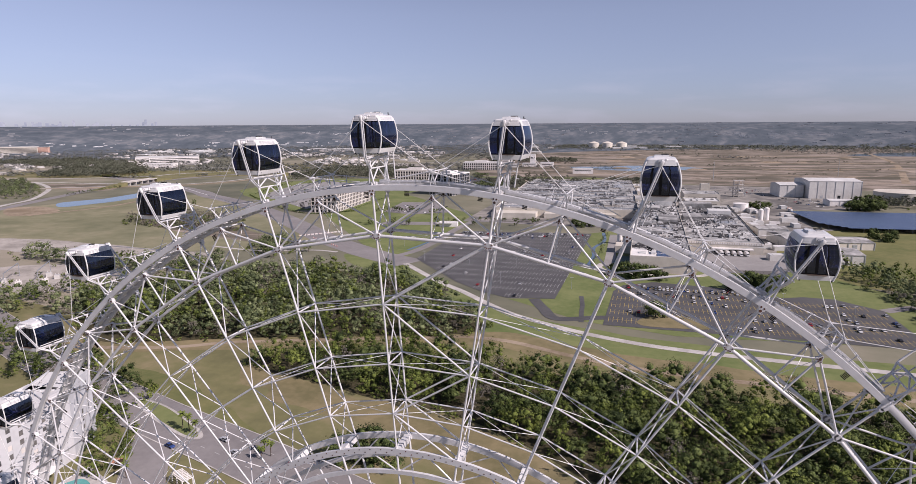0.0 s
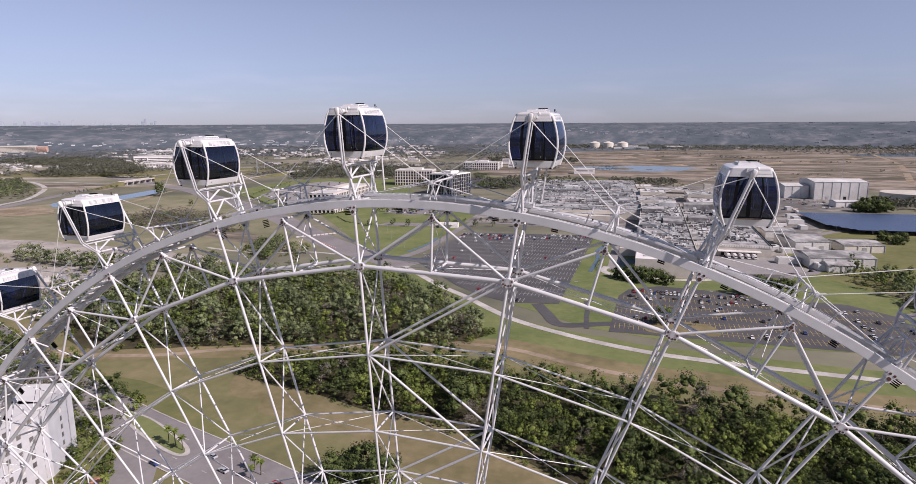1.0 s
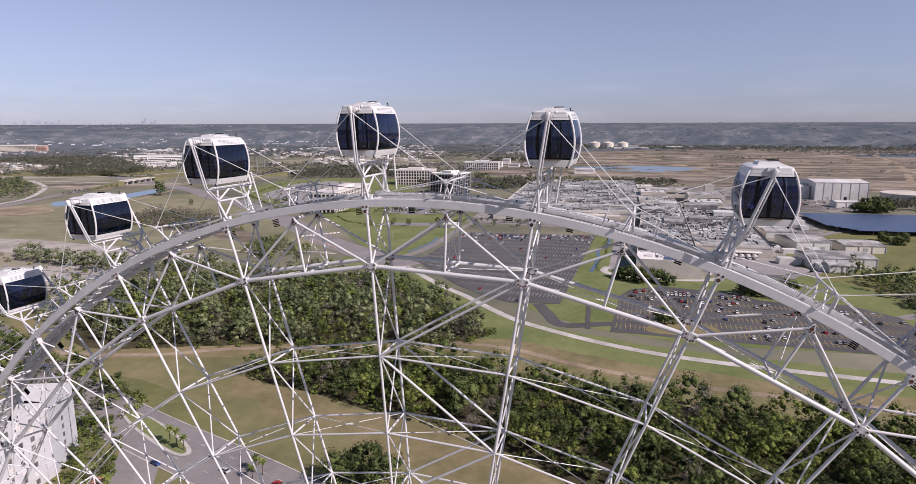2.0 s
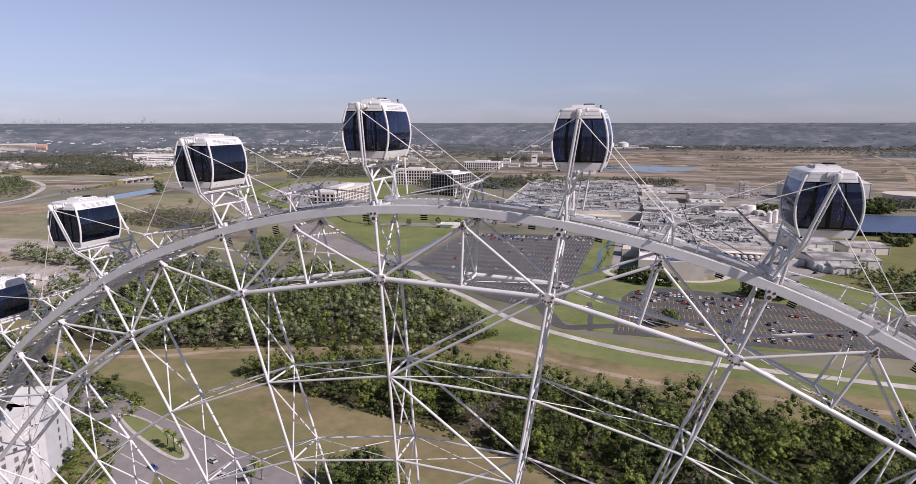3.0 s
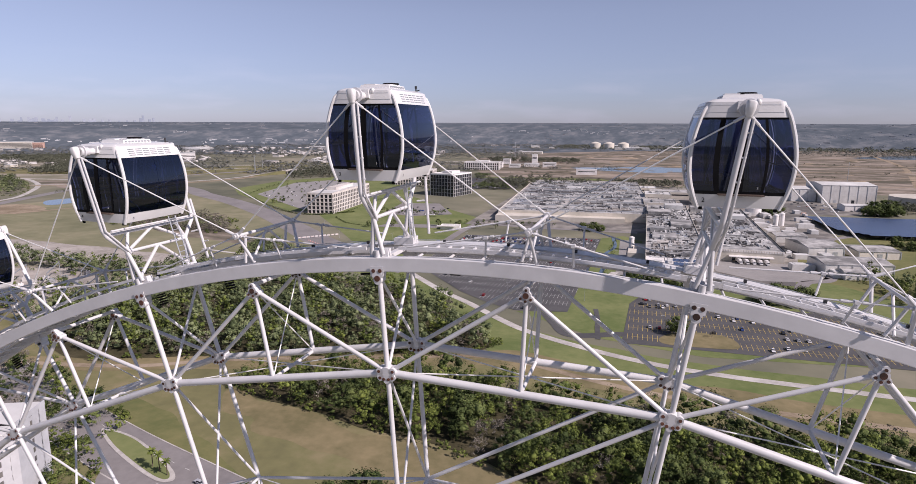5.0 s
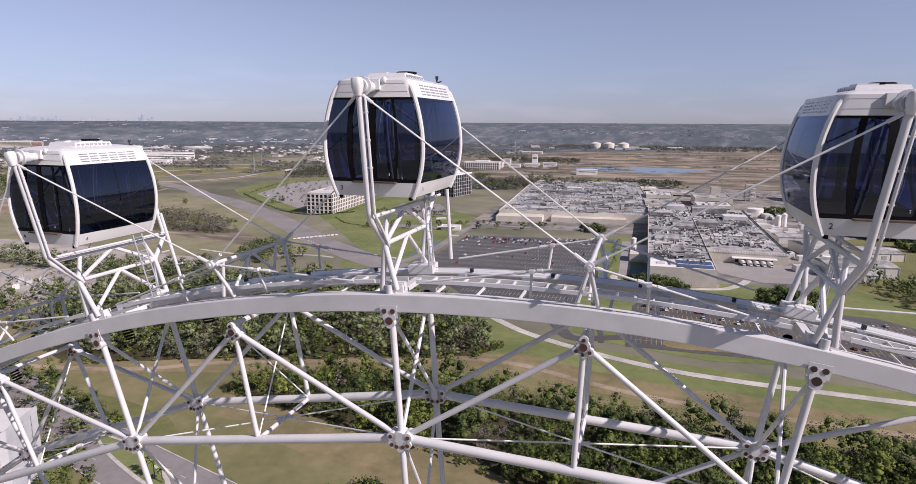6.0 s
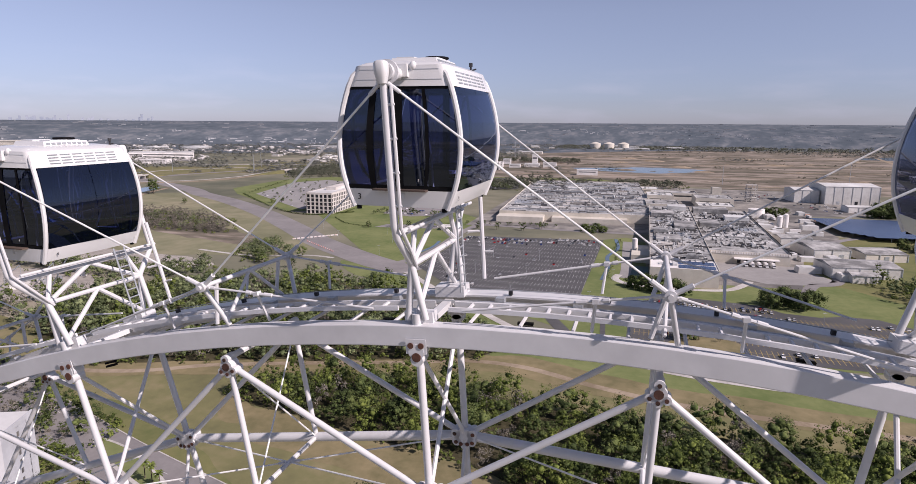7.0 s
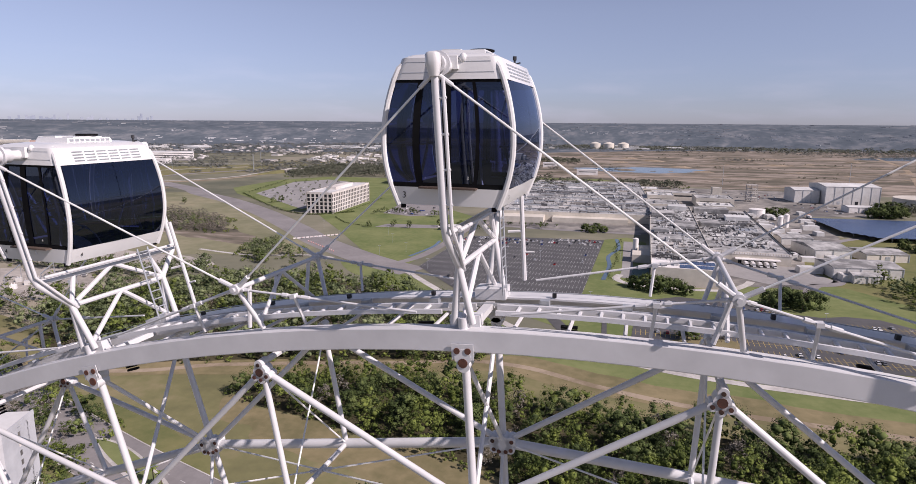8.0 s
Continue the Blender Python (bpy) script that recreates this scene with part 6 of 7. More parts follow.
while placed < 56:
    bearing, d = radians(-58 + 82 * town.random()), 1900 * (3450 / 1900) ** town.random()
    x, y = d * math.sin(bearing), d * math.cos(bearing)
    if -420 < x < 2000 and 1250 < y < 2950 or -1000 < x < -250 and y < 1250:
        continue
    if noise.noise((x * 0.0018, y * 0.0018, 31.0)) < 0.0:
        continue
    b, wall, r, roof, door = shapes[town.choice((2, 4, 4, 2, 4) if d < 2300 else (0, 1, 2, 2, 3, 4, 4, 5))]
    t = thing("town_building", "low pale flat-roofed building in the distant town", "building", pose(x, y, 0, 0, 0, town.choice((5, 12, 95, 100))), "distant town")
    part("wall", b, wall, t), part("roof", r, roof, t), part("window_band", door, DARKGLASS, t)
    placed += 1
for x, y, w, d, h, wall in ((-2690, 2080, 146, 34, 29, TILTUP), (-2626, 2134, 62, 34, 26, PINK), (-1480, 1660, 150, 60, 18, PLASTER), (-1620, 1720, 110, 60, 14, PLASTER)):
    t = thing("far_hotel", "large pale slab building on the plain", "building", pose(x, y, 0, 0, 0, 40), "distant town")
    part("wall", Shape().box(-w / 2, -d / 2, 0, w / 2, d / 2, h), wall, t)
    part("roof", Shape().box(-w / 2 - 0.5, -d / 2 - 0.5, h, w / 2 + 0.5, d / 2 + 0.5, h + 1), ROOFW, t)
    for j in range(max(2, int(h / 5))):
        part("window_band", Shape().box(-w / 2 + 2, -d / 2 - 0.2, 2 + j * 5, w / 2 - 2, -d / 2, 4.2 + j * 5), DARKGLASS, t)
FARWHITE = material("far_pale_walls", (0.36, 0.37, 0.385), (0.56, 0.565, 0.575), 0.02, 0.9, coarse=0.4, spread=0.5)
FARGREY = material("far_grey_walls", (0.15, 0.16, 0.175), (0.25, 0.255, 0.27), 0.02, 0.9, coarse=0.4, spread=0.5)
pale, grey = Shape(), Shape()
for k in range(1500):
    bearing, d = radians(-56 + 93 * town.random()), 3350 + 1500 * town.random() ** 1.8
    x, y = d * math.sin(bearing), d * math.cos(bearing)
    if noise.noise((x * 0.0022, y * 0.004, 41.0)) < 0.08:
        continue
    w, h = 3 + 14 * town.random() ** 2, 1.5 + 2.5 * town.random()
    m = pose(x, y, ground_height(d) - 1, 0, 0, math.degrees(-bearing) + town.choice((-8, 4, 10)))
    (pale if town.random() < (0.14 if d < 3800 else 0.04) else grey).box(-w, -6, -9, w, 6, h, m)
for bearing, d, w in ((-38.3, 3550, 83), (-36.7, 3585, 201), (-34.6, 3575, 167), (-32.1, 3550, 199), (-29.6, 3540, 99), (-28.1, 3760, 70), (-26.8, 3805, 142), (-24.5, 3850, 90), (-30.1, 3825, 89), (-22.9, 3585, 84), (-21.3, 3610, 67), (-6.7, 3875, 127), (-4.4, 3760, 70), (-1.4, 3780, 159), (0.6, 3825, 143), (2.3, 3850, 65), (5.6, 3725, 122), (7.2, 3745, 105), (9.0, 3675, 154), (10.7, 3805, 71), (13.2, 3710, 138), (15.2, 3745, 105), (17.4, 3690, 138), (19.1, 3760, 88), (24.2, 3640, 60), (25.6, 3600, 120), (27.4, 3590, 150), (29.6, 3600, 120), (31.2, 3620, 90), (33.0, 3700, 110), (22.0, 3800, 110), (28.4, 3900, 160), (25.0, 4050, 90), (-42.8, 3610, 101), (-46.9, 3565, 133), (-49.6, 3595, 101), (-40.6, 3805, 71), (4.0, 4235, 59), (-11.2, 3805, 71)):
    w *= 1.5 if bearing > -12 else 1.0
    tall = 1.6 + 2.2 * town.random()
    for k in range(8):
        off, far = (town.random() - 0.5) * w * 1.3, d + (town.random() - 0.5) * 90
        x, y = far * math.sin(radians(bearing)) + off * math.cos(radians(bearing)), far * math.cos(radians(bearing)) - off * math.sin(radians(bearing))
        m = pose(x, y, ground_height(far), 0, 0, -bearing)
        half = w * (0.02 + 0.11 * town.random() ** 2)
        pale.box(-half, -4, -8, half, 4, tall * (0.3 + 0.9 * town.random()), m)
tagged(new("horizon_town", pale.mesh("horizon_town", FARWHITE, 0)), "tiny white roofs and walls near the horizon", "buildings", kind="stuff")
tagged(new("horizon_town", grey.mesh("horizon_town", FARGREY, 0)), "tiny beige roofs and walls near the horizon", "buildings", kind="stuff")
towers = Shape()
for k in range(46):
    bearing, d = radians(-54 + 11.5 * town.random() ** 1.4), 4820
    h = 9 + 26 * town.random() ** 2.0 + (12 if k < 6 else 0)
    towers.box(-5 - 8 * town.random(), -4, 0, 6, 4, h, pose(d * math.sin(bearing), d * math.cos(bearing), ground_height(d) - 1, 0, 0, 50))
# the pale bluish wall colour has the distance haze mixed in
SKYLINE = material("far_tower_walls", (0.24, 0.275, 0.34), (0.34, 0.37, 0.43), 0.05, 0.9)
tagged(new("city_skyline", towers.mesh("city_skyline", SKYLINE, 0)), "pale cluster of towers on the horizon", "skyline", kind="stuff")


for x, y, w, d, h in ((-420, 1625, 40, 26, 17), (-384, 1650, 26, 24, 14), (-392, 1800, 22, 20, 14), (-300, 1700, 40, 24, 9), (-250, 1695, 36, 22, 12), (-318, 1850, 16, 16, 26), (-340, 1660, 30, 20, 8), (-130, 1480, 48, 24, 12)):
    t = thing("white_works", "white flat-roofed works beyond the offices", "building", pose(x, y, 0, 0, 0, 6), "white works")
    part("wall", Shape().box(-w / 2, -d / 2, 0, w / 2, d / 2, h), PLASTER, t, smooth=0)
    part("roof", Shape().box(-w / 2 - 0.4, -d / 2 - 0.4, h, w / 2 + 0.4, d / 2 + 0.4, h + 0.7), ROOFW, t, smooth=0)
    part("window_band", Shape().box(-w * 0.4, -d / 2 - 0.15, h * 0.55, w * 0.4, -d / 2 - 0.02, h * 0.7), DARKGLASS, t, smooth=0)


# low houses among the trees of the suburbs
homes = Shape()
for k in range(900):
    bearing, d = radians(-56 + 38 * town.random()), 1800 * (3350 / 1800) ** town.random()
    x, y = d * math.sin(bearing), d * math.cos(bearing)
    if noise.noise((x * 0.003, y * 0.003, 71.0)) < 0.02 or -1000 < x < -200 and y < 1250:
        continue
    w, dd, h = 6 + 6 * town.random(), 5 + 3 * town.random(), 3.0
    m = pose(x, y, 0, 0, 0, town.choice((5, 50, 95, 140)))
    homes.box(-w, -dd, -0.3, w, dd, h, m)
    homes.add([m @ Vector(p) for p in ((-w, -dd, h), (w, -dd, h), (w, dd, h), (-w, dd, h), (-w + 2, 0, h + 2.6), (w - 2, 0, h + 2.6))], [(0, 1, 5, 4), (1, 2, 5), (2, 3, 4, 5), (3, 0, 4)])
HOUSES = material("pale_house_roofs", (0.2, 0.19, 0.18), (0.56, 0.54, 0.52), 0.02, 0.9, coarse=0.4, spread=0.7, island=0.7)
tagged(new("suburb_houses", homes.mesh("suburb_houses", HOUSES, 0)), "small pale-roofed houses among suburban trees", "houses", kind="stuff")


# ---- cars ----
def build_car(paint):
    c = thing("car", "parked car on the asphalt", "car", group="cars")
    prof = [(-2.2, 0.35), (-2.25, 0.75), (-1.9, 0.95), (-1.0, 1.0), (0.9, 0.98), (2.1, 0.85), (2.25, 0.6), (2.2, 0.35)]
    s = Shape()
    n = len(prof)
    s.add([(x, -0.88, z) for x, z in prof] + [(x, 0.88, z) for x, z in prof], [tuple(range(n)), tuple(range(2 * n - 1, n - 1, -1))] + [(i, (i + 1) % n, n + (i + 1) % n, n + i) for i in range(n)])
    cab = Shape().add([(-1.7, -0.8, 0.96), (0.95, -0.8, 0.96), (0.95, 0.8, 0.96), (-1.7, 0.8, 0.96), (-1.25, -0.62, 1.42), (0.25, -0.62, 1.42), (0.25, 0.62, 1.42), (-1.25, 0.62, 1.42)], [(0, 1, 5, 4), (1, 2, 6, 5), (2, 3, 7, 6), (3, 0, 4, 7), (4, 5, 6, 7)])
    part("greenhouse", cab, DARKGLASS, c, smooth=0)
    s.box(-1.25, -0.63, 1.41, 0.25, 0.63, 1.47)
    part("body", s, paint, c, smooth=0)
    for x in (-1.35, 1.35):
        for y in (-0.82, 0.82):
            part("wheel", Shape().tube((x, y - 0.1, 0.33), (x, y + 0.1, 0.33), 0.33, 10), BLACK, c)
    return c


stock = [build_car(p) for p in PAINTS]
used = [False] * len(stock)
pick = random.Random(12)


def park(x, y, rot, z=0.17):
    k = pick.choice((0, 0, 0, 1, 1, 2, 2, 3, 3, 4, 5))
    m = pose(x, y, z, 0, 0, rot)
    if not used[k]:
        used[k] = True
        stock[k].matrix_basis = m
    else:
        copy_thing(stock[k], m)


def far_car(paint):
    """A car seen from a kilometre: body and glass."""
    c = thing("car", "small parked car far off on pale paving", "car", group="cars")
    part("body", Shape().box(-2.2, -0.88, 0.2, 2.2, 0.88, 0.95, taper=0.08).box(-1.2, -0.62, 1.38, 0.3, 0.62, 1.46), paint, c, smooth=0)
    part("greenhouse", Shape().add([(-1.7, -0.8, 0.95), (0.95, -0.8, 0.95), (0.95, 0.8, 0.95), (-1.7, 0.8, 0.95), (-1.25, -0.62, 1.42), (0.25, -0.62, 1.42), (0.25, 0.62, 1.42), (-1.25, 0.62, 1.42)], [(0, 1, 5, 4), (1, 2, 6, 5), (2, 3, 7, 6), (3, 0, 4, 7), (4, 5, 6, 7)]), DARKGLASS, c, smooth=0)
    return c


distant = [far_car(p) for p in PAINTS]
fresh = [True] * len(distant)


def park_far(x, y, rot, z):
    k = pick.choice((0, 0, 0, 1, 1, 2, 3, 3, 4, 5))
    m = pose(x, y, z, 0, 0, rot)
    if fresh[k]:
        fresh[k] = False
        distant[k].matrix_basis = m
    else:
        copy_thing(distant[k], m)


def bays(poly, y0, y1, x0, x1, gap, pitch, mat, name, keep, z):
    """Painted bays in double rows, and the cars that stand in some of them."""
    lines = Shape()
    y = y0
    while y < y1:
        x = x0
        while x < x1:
            if inside(x, y - 6, poly) and inside(x, y + 6, poly):
                lines.box(x - 0.09, y - 5.2, z, x + 0.09, y + 5.2, z + 0.012)
                for s in (-1, 1):
                    if inside(x + gap, y + s * 6, poly) and pick.random() < keep(x, y + s):
                        (park_far if y > 480 else park)(x + gap / 2, y + s * 2.7, 90 * s, 0.17)
            x += gap
        xs = [x for x in np.arange(x0, x1, gap) if inside(x, y - 6, poly) and inside(x, y + 6, poly)]
        if xs:
            lines.box(xs[0], y - 0.08, z, xs[-1], y + 0.08, z + 0.012)
        y += pitch
    tagged(new(name, lines.mesh(name, mat, 0)), "painted parking bay lines", "bay lines", kind="structure")


bays(LOT_A, 372, 634, -178, -36, 2.75, 17.0, LINE_W, "trim_bay_lines_west", lambda x, y: (0.7 if x < -80 else 0.25) if y > 600 else ((0.35 if x < -100 else 0.05) if y > 584 else 0.014), 0.18)
bays(LOT_B, 334, 432, -2, 168, 2.75, 16.5, LINE_Y, "trim_bay_lines_east", lambda x, y: 0.0 if inside(x, y, ISLAND_B) else 0.55 if y > 405 and x < 105 else (0.36 if y > 385 and x < 95 else (0.1 if x > 60 else 0.03)), 0.18)
for i in range(34):
    x, y = -600 + 130 * pick.random(), 770 + 16 * pick.randrange(20)
    if inside(x, y, OFFICE_LOT):
        park_far(x, y, 96, 0.17)
for i in range(40):
    park_far(125 + 85 * pick.random(), 1075 + 24 * pick.randrange(5), 95, 0.11)
for i in range(36):
    x, y = -360 + 120 * pick.random(), 1110 + 24 * pick.randrange(8)
    if inside(x, y, [(-365, 1295), (-252, 1328), (-228, 1112), (-308, 1090)]):
        park_far(x, y, 80, 0.17)
for i in range(16):
    park_far(-325 + 70 * pick.random(), 750 + 15 * pick.randrange(5), 70, 0.17)
for i in range(36):
    park_far(215 + 75 * pick.random(), 940 + 100 * pick.random(), pick.choice((10, 100)), 0.11)
for x, y, r in ((-150, 127, -17), (-133, 137, 163), (-123, 130, 163), (-100, 128, 163)):
    park(x, y, r, 0.1)

# switchgear of the substation on its gravel
gear = random.Random(23)
yard_gear = thing("substation", "grey steel substation frames and transformers on gravel", "substation", pose(-440, 318, 0.09, 0, 0, 38))
for k in range(5):
    x = -44 + 22 * k
    frame_bar = Shape().box(x - 0.2, -20, 0, x + 0.2, -19.6, 11).box(x - 0.2, 19.6, 0, x + 0.2, 20, 11).box(x - 0.25, -20, 10.4, x + 0.25, 20, 11)
    part("gantry", frame_bar, GALV, yard_gear, smooth=0)
for k in range(12):
    x, y = -50 + 100 * gear.random(), -18 + 36 * gear.random()
    part("transformer", Shape().box(x - 2, y - 1.5, 0, x + 2, y + 1.5, 3.2).tube((x - 1, y, 3.2), (x - 1, y, 4.6), 0.2, 6).tube((x + 1, y, 3.2), (x + 1, y, 4.6), 0.2, 6), (PLASTER, GALV, SHEET)[k % 3], yard_gear, smooth=0)

# lane paint, kerbs and the palm island
isl = [(-196, 158), (-178, 156), (-152, 144), (-143, 137), (-147, 134), (-160, 138), (-182, 148)]
kerb = patch("pavement_island_kerb", isl, 0.22, CONCRETE, "pale concrete kerb of a grass island")
lawn = patch("ground_island", [(-193, 157), (-177, 154.6), (-153, 143), (-145.5, 137.3), (-148, 135.6), (-160, 139.6), (-181, 149)], 0.26, LAWN, "grass island in the road")
dashes = Shape()
line = smooth_loop([(-460, 262), (-300, 192), (-191, 152), (-104, 126), (-20, 96), (140, 30)], 40, False)
for off in (-5.5, 5.5):
    for i in range(0, len(line) - 1, 4):
        (xa, ya), (xb, yb) = line[i], line[i + 1]
        d = Vector((xb - xa, yb - ya, 0)).normalized()
        nrm = Vector((-d.y, d.x, 0))
        p = Vector((xa, ya, 0)) + nrm * off
        q = p + d * 2.6
        w = nrm * 0.12
        dashes.add([(*(p - w).xy, 0.115), (*(q - w).xy, 0.115), (*(q + w).xy, 0.115), (*(p + w).xy, 0.115)], [(0, 1, 2, 3)])
tagged(new("trim_lane_dashes", dashes.mesh("trim_lane_dashes", LINE_W, 0)), "white painted lane dashes", "lane paint", kind="structure")
edge = strip([(-460, 262), (-300, 192), (-191, 152), (-104, 126), (-20, 96), (140, 30)], 0.5, 0.2, 10, 12.6)
edge2 = strip([(-460, 262), (-300, 192), (-191, 152), (-104, 126), (-20, 96), (140, 30)], 0.5, 0.2, 10, -12.6)
edge.add(edge2.v, edge2.f)
tagged(new("trim_kerb", edge.mesh("trim_kerb", CONCRETE, 0)), "pale concrete road kerb", "kerb", kind="structure")


# closed end of the wide road: barricades and striped barrels
REDBAND = material("red_reflective_band", (0.42, 0.06, 0.04), (0.55, 0.1, 0.06), 2.0, 0.5)
first_board, first_barrel = None, None
for k in range(11):
    m = pose(-341 + 3.0 * k, 541 + 3.4 * k, 0.12, 0, 0, 48)
    if first_board:
        copy_thing(first_board, m)
        continue
    first_board = thing("road_barricade", "white striped barricade closing the wide road", "barricade", m, "road barricades")
    for z in (0.5, 1.0, 1.5):
        part("board", Shape().box(-1.7, -0.06, z, 1.7, 0.06, z + 0.34), PLASTER, first_board, smooth=0)
    for x in (-1.4, 1.4):
        part("leg", Shape().box(x - 0.06, -0.5, 0, x + 0.06, 0.5, 0.12).box(x - 0.06, -0.05, 0.1, x + 0.06, 0.05, 1.9), GALV, first_board, smooth=0)
    part("stripe", Shape().box(-1.2, -0.075, 1.05, -0.6, -0.062, 1.3).box(0.3, -0.075, 1.05, 0.9, -0.062, 1.3), REDBAND, first_board, "red reflective stripe", smooth=0)
for k in range(15):
    m = pose(-323 + 3.4 * k, 537 - 2.6 * k, 0.12)
    if first_barrel:
        copy_thing(first_barrel, m)
        continue
    first_barrel = thing("traffic_barrel", "red and white striped traffic barrel on the road", "traffic barrel", m, "traffic barrels")
    part("drum", Shape().tube((0, 0, 0), (0, 0, 1.25), 0.42, 12, 0.34), REDBAND, first_barrel)
    for z in (0.35, 0.8):
        part("band", Shape().tube((0, 0, z), (0, 0, z + 0.22), 0.425, 12, 0.41), PLASTER, first_barrel, "white reflective band")


# ---- bridges, poles and lamps ----
def bridge(label, x, y, length, rot):
    top = thing("road_bridge", label, "bridge", pose(x, y, 0, 0, 0, rot), "highway bridges")
    part("deck", Shape().box(-length / 2, -7, 6.2, length / 2, 7, 7.6), CONCRETE, top, smooth=0)
    for s in (-1, 1):
        part("parapet", Shape().box(-length / 2, s * 7 - 0.2, 7.6, length / 2, s * 7 + 0.2, 8.7), CONCRETE, top, smooth=0)
        part("ramp", Shape().add([(s * length / 2, -7, 7.6), (s * length / 2, 7, 7.6), (s * (length / 2 + 90), 7, 0), (s * (length / 2 + 90), -7, 0), (s * length / 2, -7, 0), (s * length / 2, 7, 0)], [(0, 1, 2, 3), (0, 3, 4), (1, 5, 2), (0, 4, 5, 1)]), GRASS, top, smooth=0)
    for k in range(5):
        px = -length / 2 + length * (k + 0.5) / 5
        part("pier", Shape().box(px - 0.7, -6, 0, px + 0.7, 6, 6.2), CONCRETE, top, smooth=0)


bridge("low pale concrete road bridge over the channel", -1000, 1006, 96, 98)
bridge("pale concrete bridge behind the meadow", -800, 1292, 60, 70)



def mast(x, y, h, name, label, arm=0.0):
    top = thing(name, label, "pole", pose(x, y, 0, 0, 0, 20), "poles")
    part("pole", Shape().tube((0, 0, -0.2), (0, 0, h), 0.014 * h, 8, 0.007 * h), GALV, top)
    if arm:
        part("arm", Shape().tube((-arm, 0, h * 0.985), (arm, 0, h * 0.985), 0.1, 6), GALV, top)
        for s in (-1, 1):
            part("lamp_head", Shape().box(s * arm - 0.35, -0.2, h * 0.985 - 0.12, s * arm + 0.35, 0.2, h * 0.985 + 0.06), GALV, top)


for x, y, h in ((-905, 1290, 38), (-890, 1266, 42), (-740, 1512, 40), (-725, 1530, 40), (-980, 1430, 40), (-1080, 700, 40), (-1075, 1211, 34), (-430, 2100, 55), (150, 1330, 40), (420, 1500, 40)):
    mast(x, y, h, "transmission_pole", "tall pale steel transmission pole", 2.5)
for i in range(4):
    for j in range(4):
        x, y = -168 + 42 * i, 400 + 62 * j
        if inside(x, y, LOT_A) and inside(x + 6, y, LOT_A):
            mast(x, y, 9, "street_lamp", "slim grey car park lamp", 0.9)
for x, y in ((20, 352), (62, 360), (104, 356), (60, 398), (110, 394), (146, 372), (18, 392), (-30, 400), (-18, 470), (-16, 540), (-210, 520), (-240, 560), (-262, 600), (-228, 500), (-300, 560), (-345, 610)):
    mast(x, y, 9, "street_lamp", "slim grey street lamp", 0.9)

# tracks, heaps and low works on the cleared land
for k, (a, b, w) in enumerate((((-300, 1460), (700, 1520), 10), ((-100, 1900), (1300, 2050), 16), ((-200, 2300), (900, 2400), 18), ((200, 1300), (1100, 1420), 9), ((300, 1700), (1400, 1900), 14), ((-350, 1650), (-150, 2500), 12), ((500, 1350), (800, 2600), 14))):
    mid = ((a[0] + b[0]) / 2 + 40 * (-1) ** k, (a[1] + b[1]) / 2 + 30)
    road("road_site_track", [a, mid, b], w, 0.14 + 0.01 * k, DIRT, "pale bare track over the cleared land")
heap = random.Random(4)
for mat, count, label in ((SCRUB, 110, "low heaps of brown soil on the cleared land"), (DIRT, 60, "pale sandy spoil on the cleared land")):
    spoil = Shape()
    for k in range(count):
        x, y, r = -280 + 1700 * heap.random(), 1330 + 1100 * heap.random() ** 1.3, 3 + 12 * heap.random() ** 2
        n, spin = 9, 0.4 * heap.random()
        rim = [(x + r * (1 + 0.3 * heap.random()) * math.cos(2 * math.pi * i / n + spin) * 2.4, y + r * (1 + 0.3 * heap.random()) * math.sin(2 * math.pi * i / n + spin), 0.05) for i in range(n)]
        mid = [(x + 0.45 * (px - x), y + 0.45 * (py - y), r * 0.26 * (0.8 + 0.4 * heap.random())) for px, py, _ in rim]
        spoil.add(rim + mid, [(i, (i + 1) % n, n + (i + 1) % n, n + i) for i in range(n)] + [tuple(range(n, 2 * n))])
    tagged(new("spoil", spoil.mesh("spoil", mat, 50)), label, "soil", kind="stuff")
bushy = []
while len(bushy) < 280:
    x, y = -330 + 1900 * heap.random(), 1310 + 1300 * heap.random()
    if noise.noise((x * 0.004, y * 0.009, 51.0)) > 0.3:
        bushy.append((x, y))
forest("scrub_bushes", "scattered dull green scrub on the cleared land", bushy, BUSHES, MIDLEAF, 0.6, 1.5)

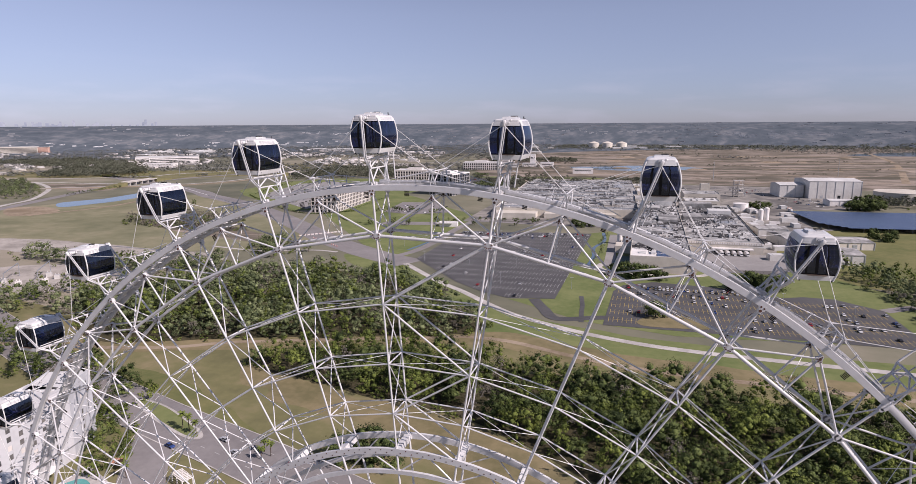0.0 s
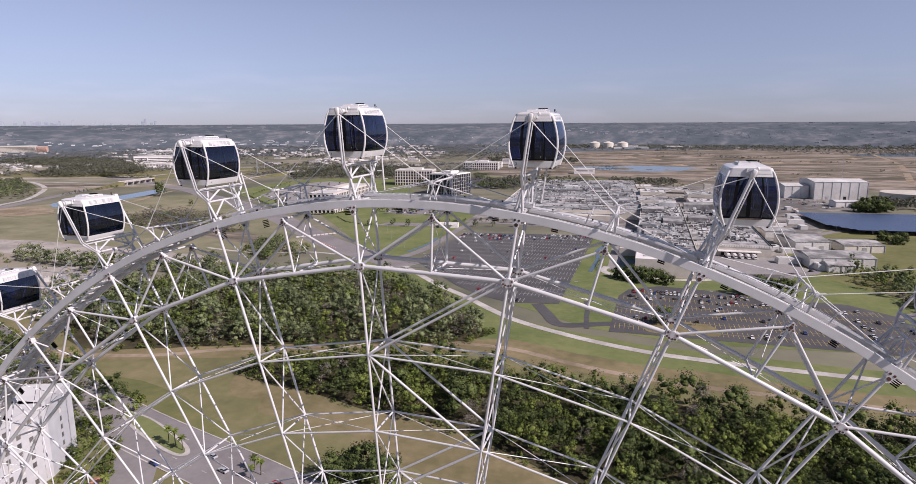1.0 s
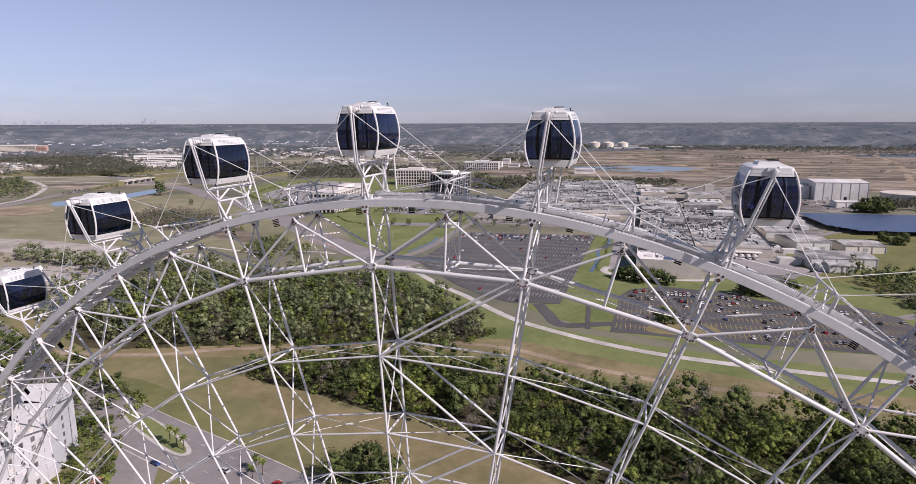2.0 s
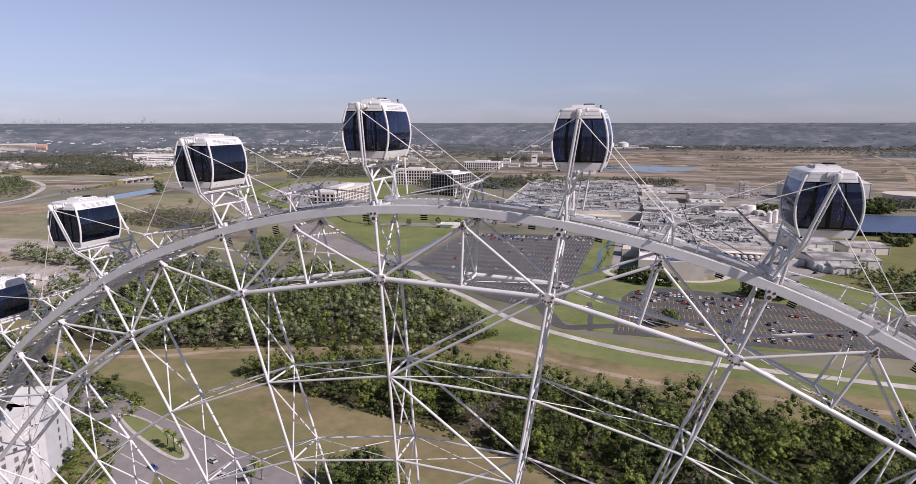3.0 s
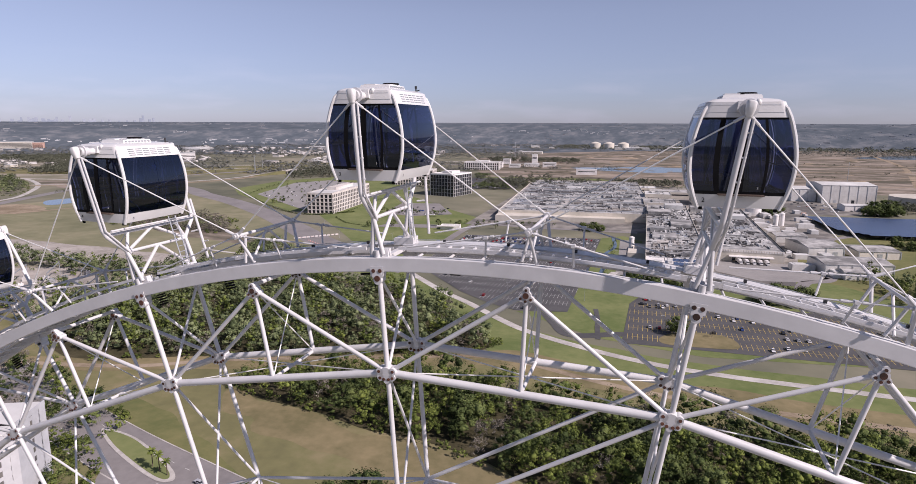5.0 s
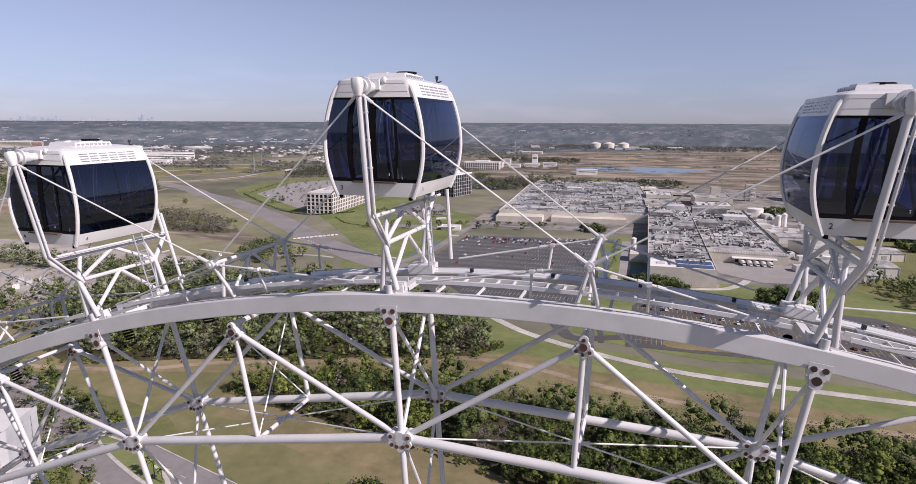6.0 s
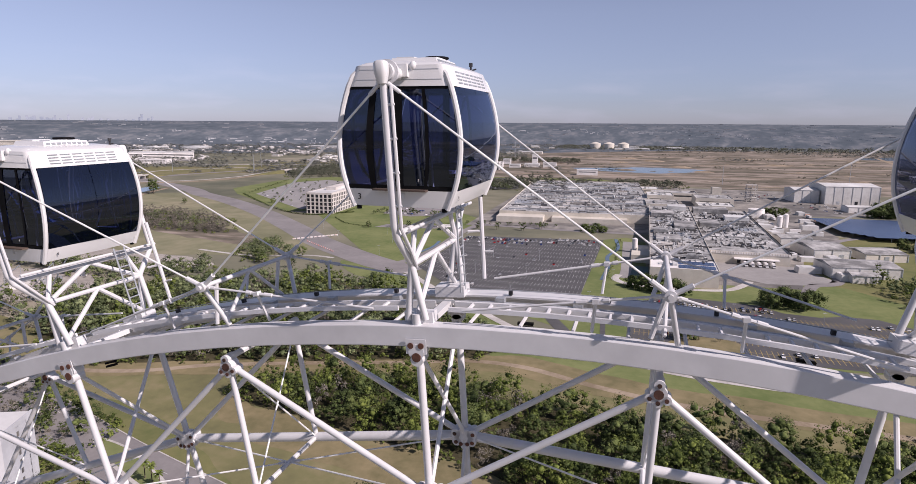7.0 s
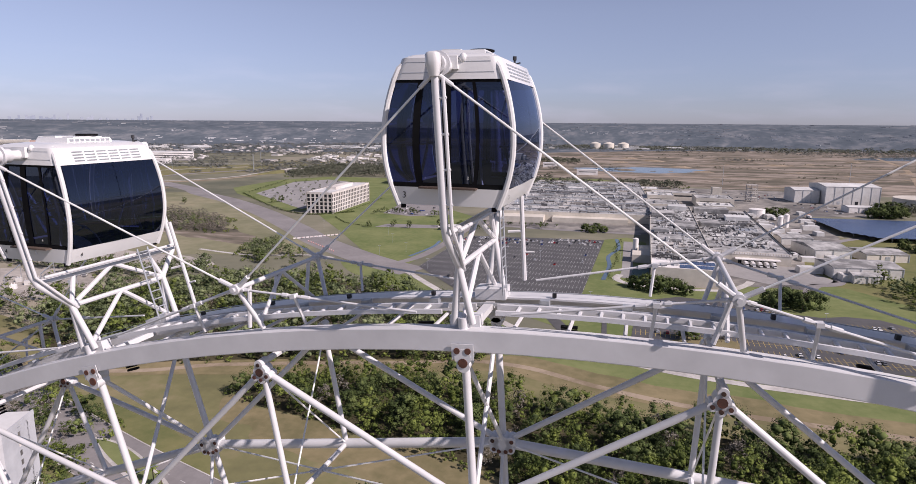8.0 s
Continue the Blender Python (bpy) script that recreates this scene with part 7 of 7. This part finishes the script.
# sheds, trailers and stores in the factory yard
yard = random.Random(15)
stores = [(Shape().box(-6, -1.3, 0.9, 6, 1.3, 3.8), PLASTER, "white box trailer parked in the yard", "trailer"), (Shape().box(-3, -1.2, 0, 3, 1.2, 2.6), PINK, "rust red shipping container", "container"), (Shape().box(-6, -4, 0, 6, 4, 4), ROOFW, "small white flat-roofed store", "shed"), (Shape().box(-9, -5, 0, 9, 5, 5, taper=0.3), SHEET, "small grey metal store", "shed")]
made = [s.mesh(c, m, 0) for s, m, l, c in stores]
for k in range(60):
    j = yard.choice((0, 0, 1, 2, 2, 3, 3))
    x, y = 132 + 90 * yard.random() ** 1.5, 500 + 420 * yard.random()
    if x > 150 + 0.22 * (y - 500):
        continue
    top = thing(stores[j][3], stores[j][2], stores[j][3], pose(x, y, 0.11, 0, 0, yard.choice((8, 98))), "yard stores")
    part("body", made[j], stores[j][1], top)
    if j == 0:
        for wx in (-4.5, -3.4, 4.0):
            part("wheel", Shape().tube((wx, -1.2, 0.5), (wx, 1.2, 0.5), 0.5, 10), BLACK, top)
    else:
        part("roof_lip", Shape().box(-3.05 * (1 + (j > 1)), -1.25 * (1 + 2.2 * (j > 1)), 2.6 + 1.4 * (j > 1) + (j > 2), 3.05 * (1 + (j > 1)), 1.25 * (1 + 2.2 * (j > 1)), 2.75 + 1.4 * (j > 1) + (j > 2)), ROOFW, top)
for k in range(5):
    x, y = 88 + 5.4 * k, 560
    top = thing("lorry", "white lorry backed up to the loading dock", "lorry", pose(x, y, 0.11, 0, 0, 100), "dock lorries")
    part("trailer", Shape().box(-4, -1.25, 1.0, 6, 1.25, 3.9), PLASTER, top)
    part("cab", Shape().box(-6.4, -1.2, 0.6, -4.3, 1.2, 3.1, taper=0.15), PAINTS[0], top)
    part("windscreen", Shape().box(-6.43, -1.0, 1.9, -6.25, 1.0, 2.7), DARKGLASS, top)
    for wx in (-5.4, 3.5, 4.8):
        part("wheel", Shape().tube((wx, -1.2, 0.5), (wx, 1.2, 0.5), 0.5, 10), BLACK, top)

# terrace between the hotel and the wheel
patch("pavement_terrace", [(-168, 108), (-150, 100), (-128, 60), (-150, 40), (-172, 60)], 0.2, CONCRETE, "pale paved hotel terrace", rounded=False)
TEAL = material("teal_pool_water", (0.05, 0.25, 0.24), (0.09, 0.33, 0.31), 0.2, 0.1)
patch("water_pool", [(-164, 100), (-155, 96), (-150, 84), (-160, 80), (-168, 90)], 0.24, TEAL, "teal swimming pool on the terrace")
ORANGE = material("terracotta_canvas", (0.3, 0.13, 0.08), (0.4, 0.19, 0.12), 1.0, 0.8)
for x, y in ((-157, 110),):
    top = thing("terrace_canopy", "terracotta canvas canopy on thin posts", "canopy", pose(x, y, 0.2, 0, 0, 20))
    part("cloth", Shape().add([(-2.4, -1.8, 2.6), (2.4, -1.8, 2.6), (2.4, 1.8, 2.6), (-2.4, 1.8, 2.6), (0, 0, 3.5), (-2.4, -1.8, 2.4), (2.4, -1.8, 2.4), (2.4, 1.8, 2.4), (-2.4, 1.8, 2.4)], [(0, 1, 4), (1, 2, 4), (2, 3, 4), (3, 0, 4), (0, 5, 6, 1), (1, 6, 7, 2), (2, 7, 8, 3), (3, 8, 5, 0)]), ORANGE, top, smooth=0)
    for px in (-2.3, 2.3):
        for py in (-1.7, 1.7):
            part("post", Shape().tube((px, py, 0), (px, py, 2.6), 0.05, 6), GALV, top)
pergola = thing("pergola", "white slatted roadside pergola", "pergola", pose(-128, 108, 0.1, 0, 0, -25))
for k in range(9):
    part("slat", Shape().box(-4 + k, -2, 3.0, -3.7 + k, 2, 3.25), PLASTER, pergola)
for px in (-3.8, 0, 4.1):
    for py in (-1.8, 1.8):
        part("post", Shape().box(px - 0.15, py - 0.15, 0, px + 0.15, py + 0.15, 3.0), PLASTER, pergola)
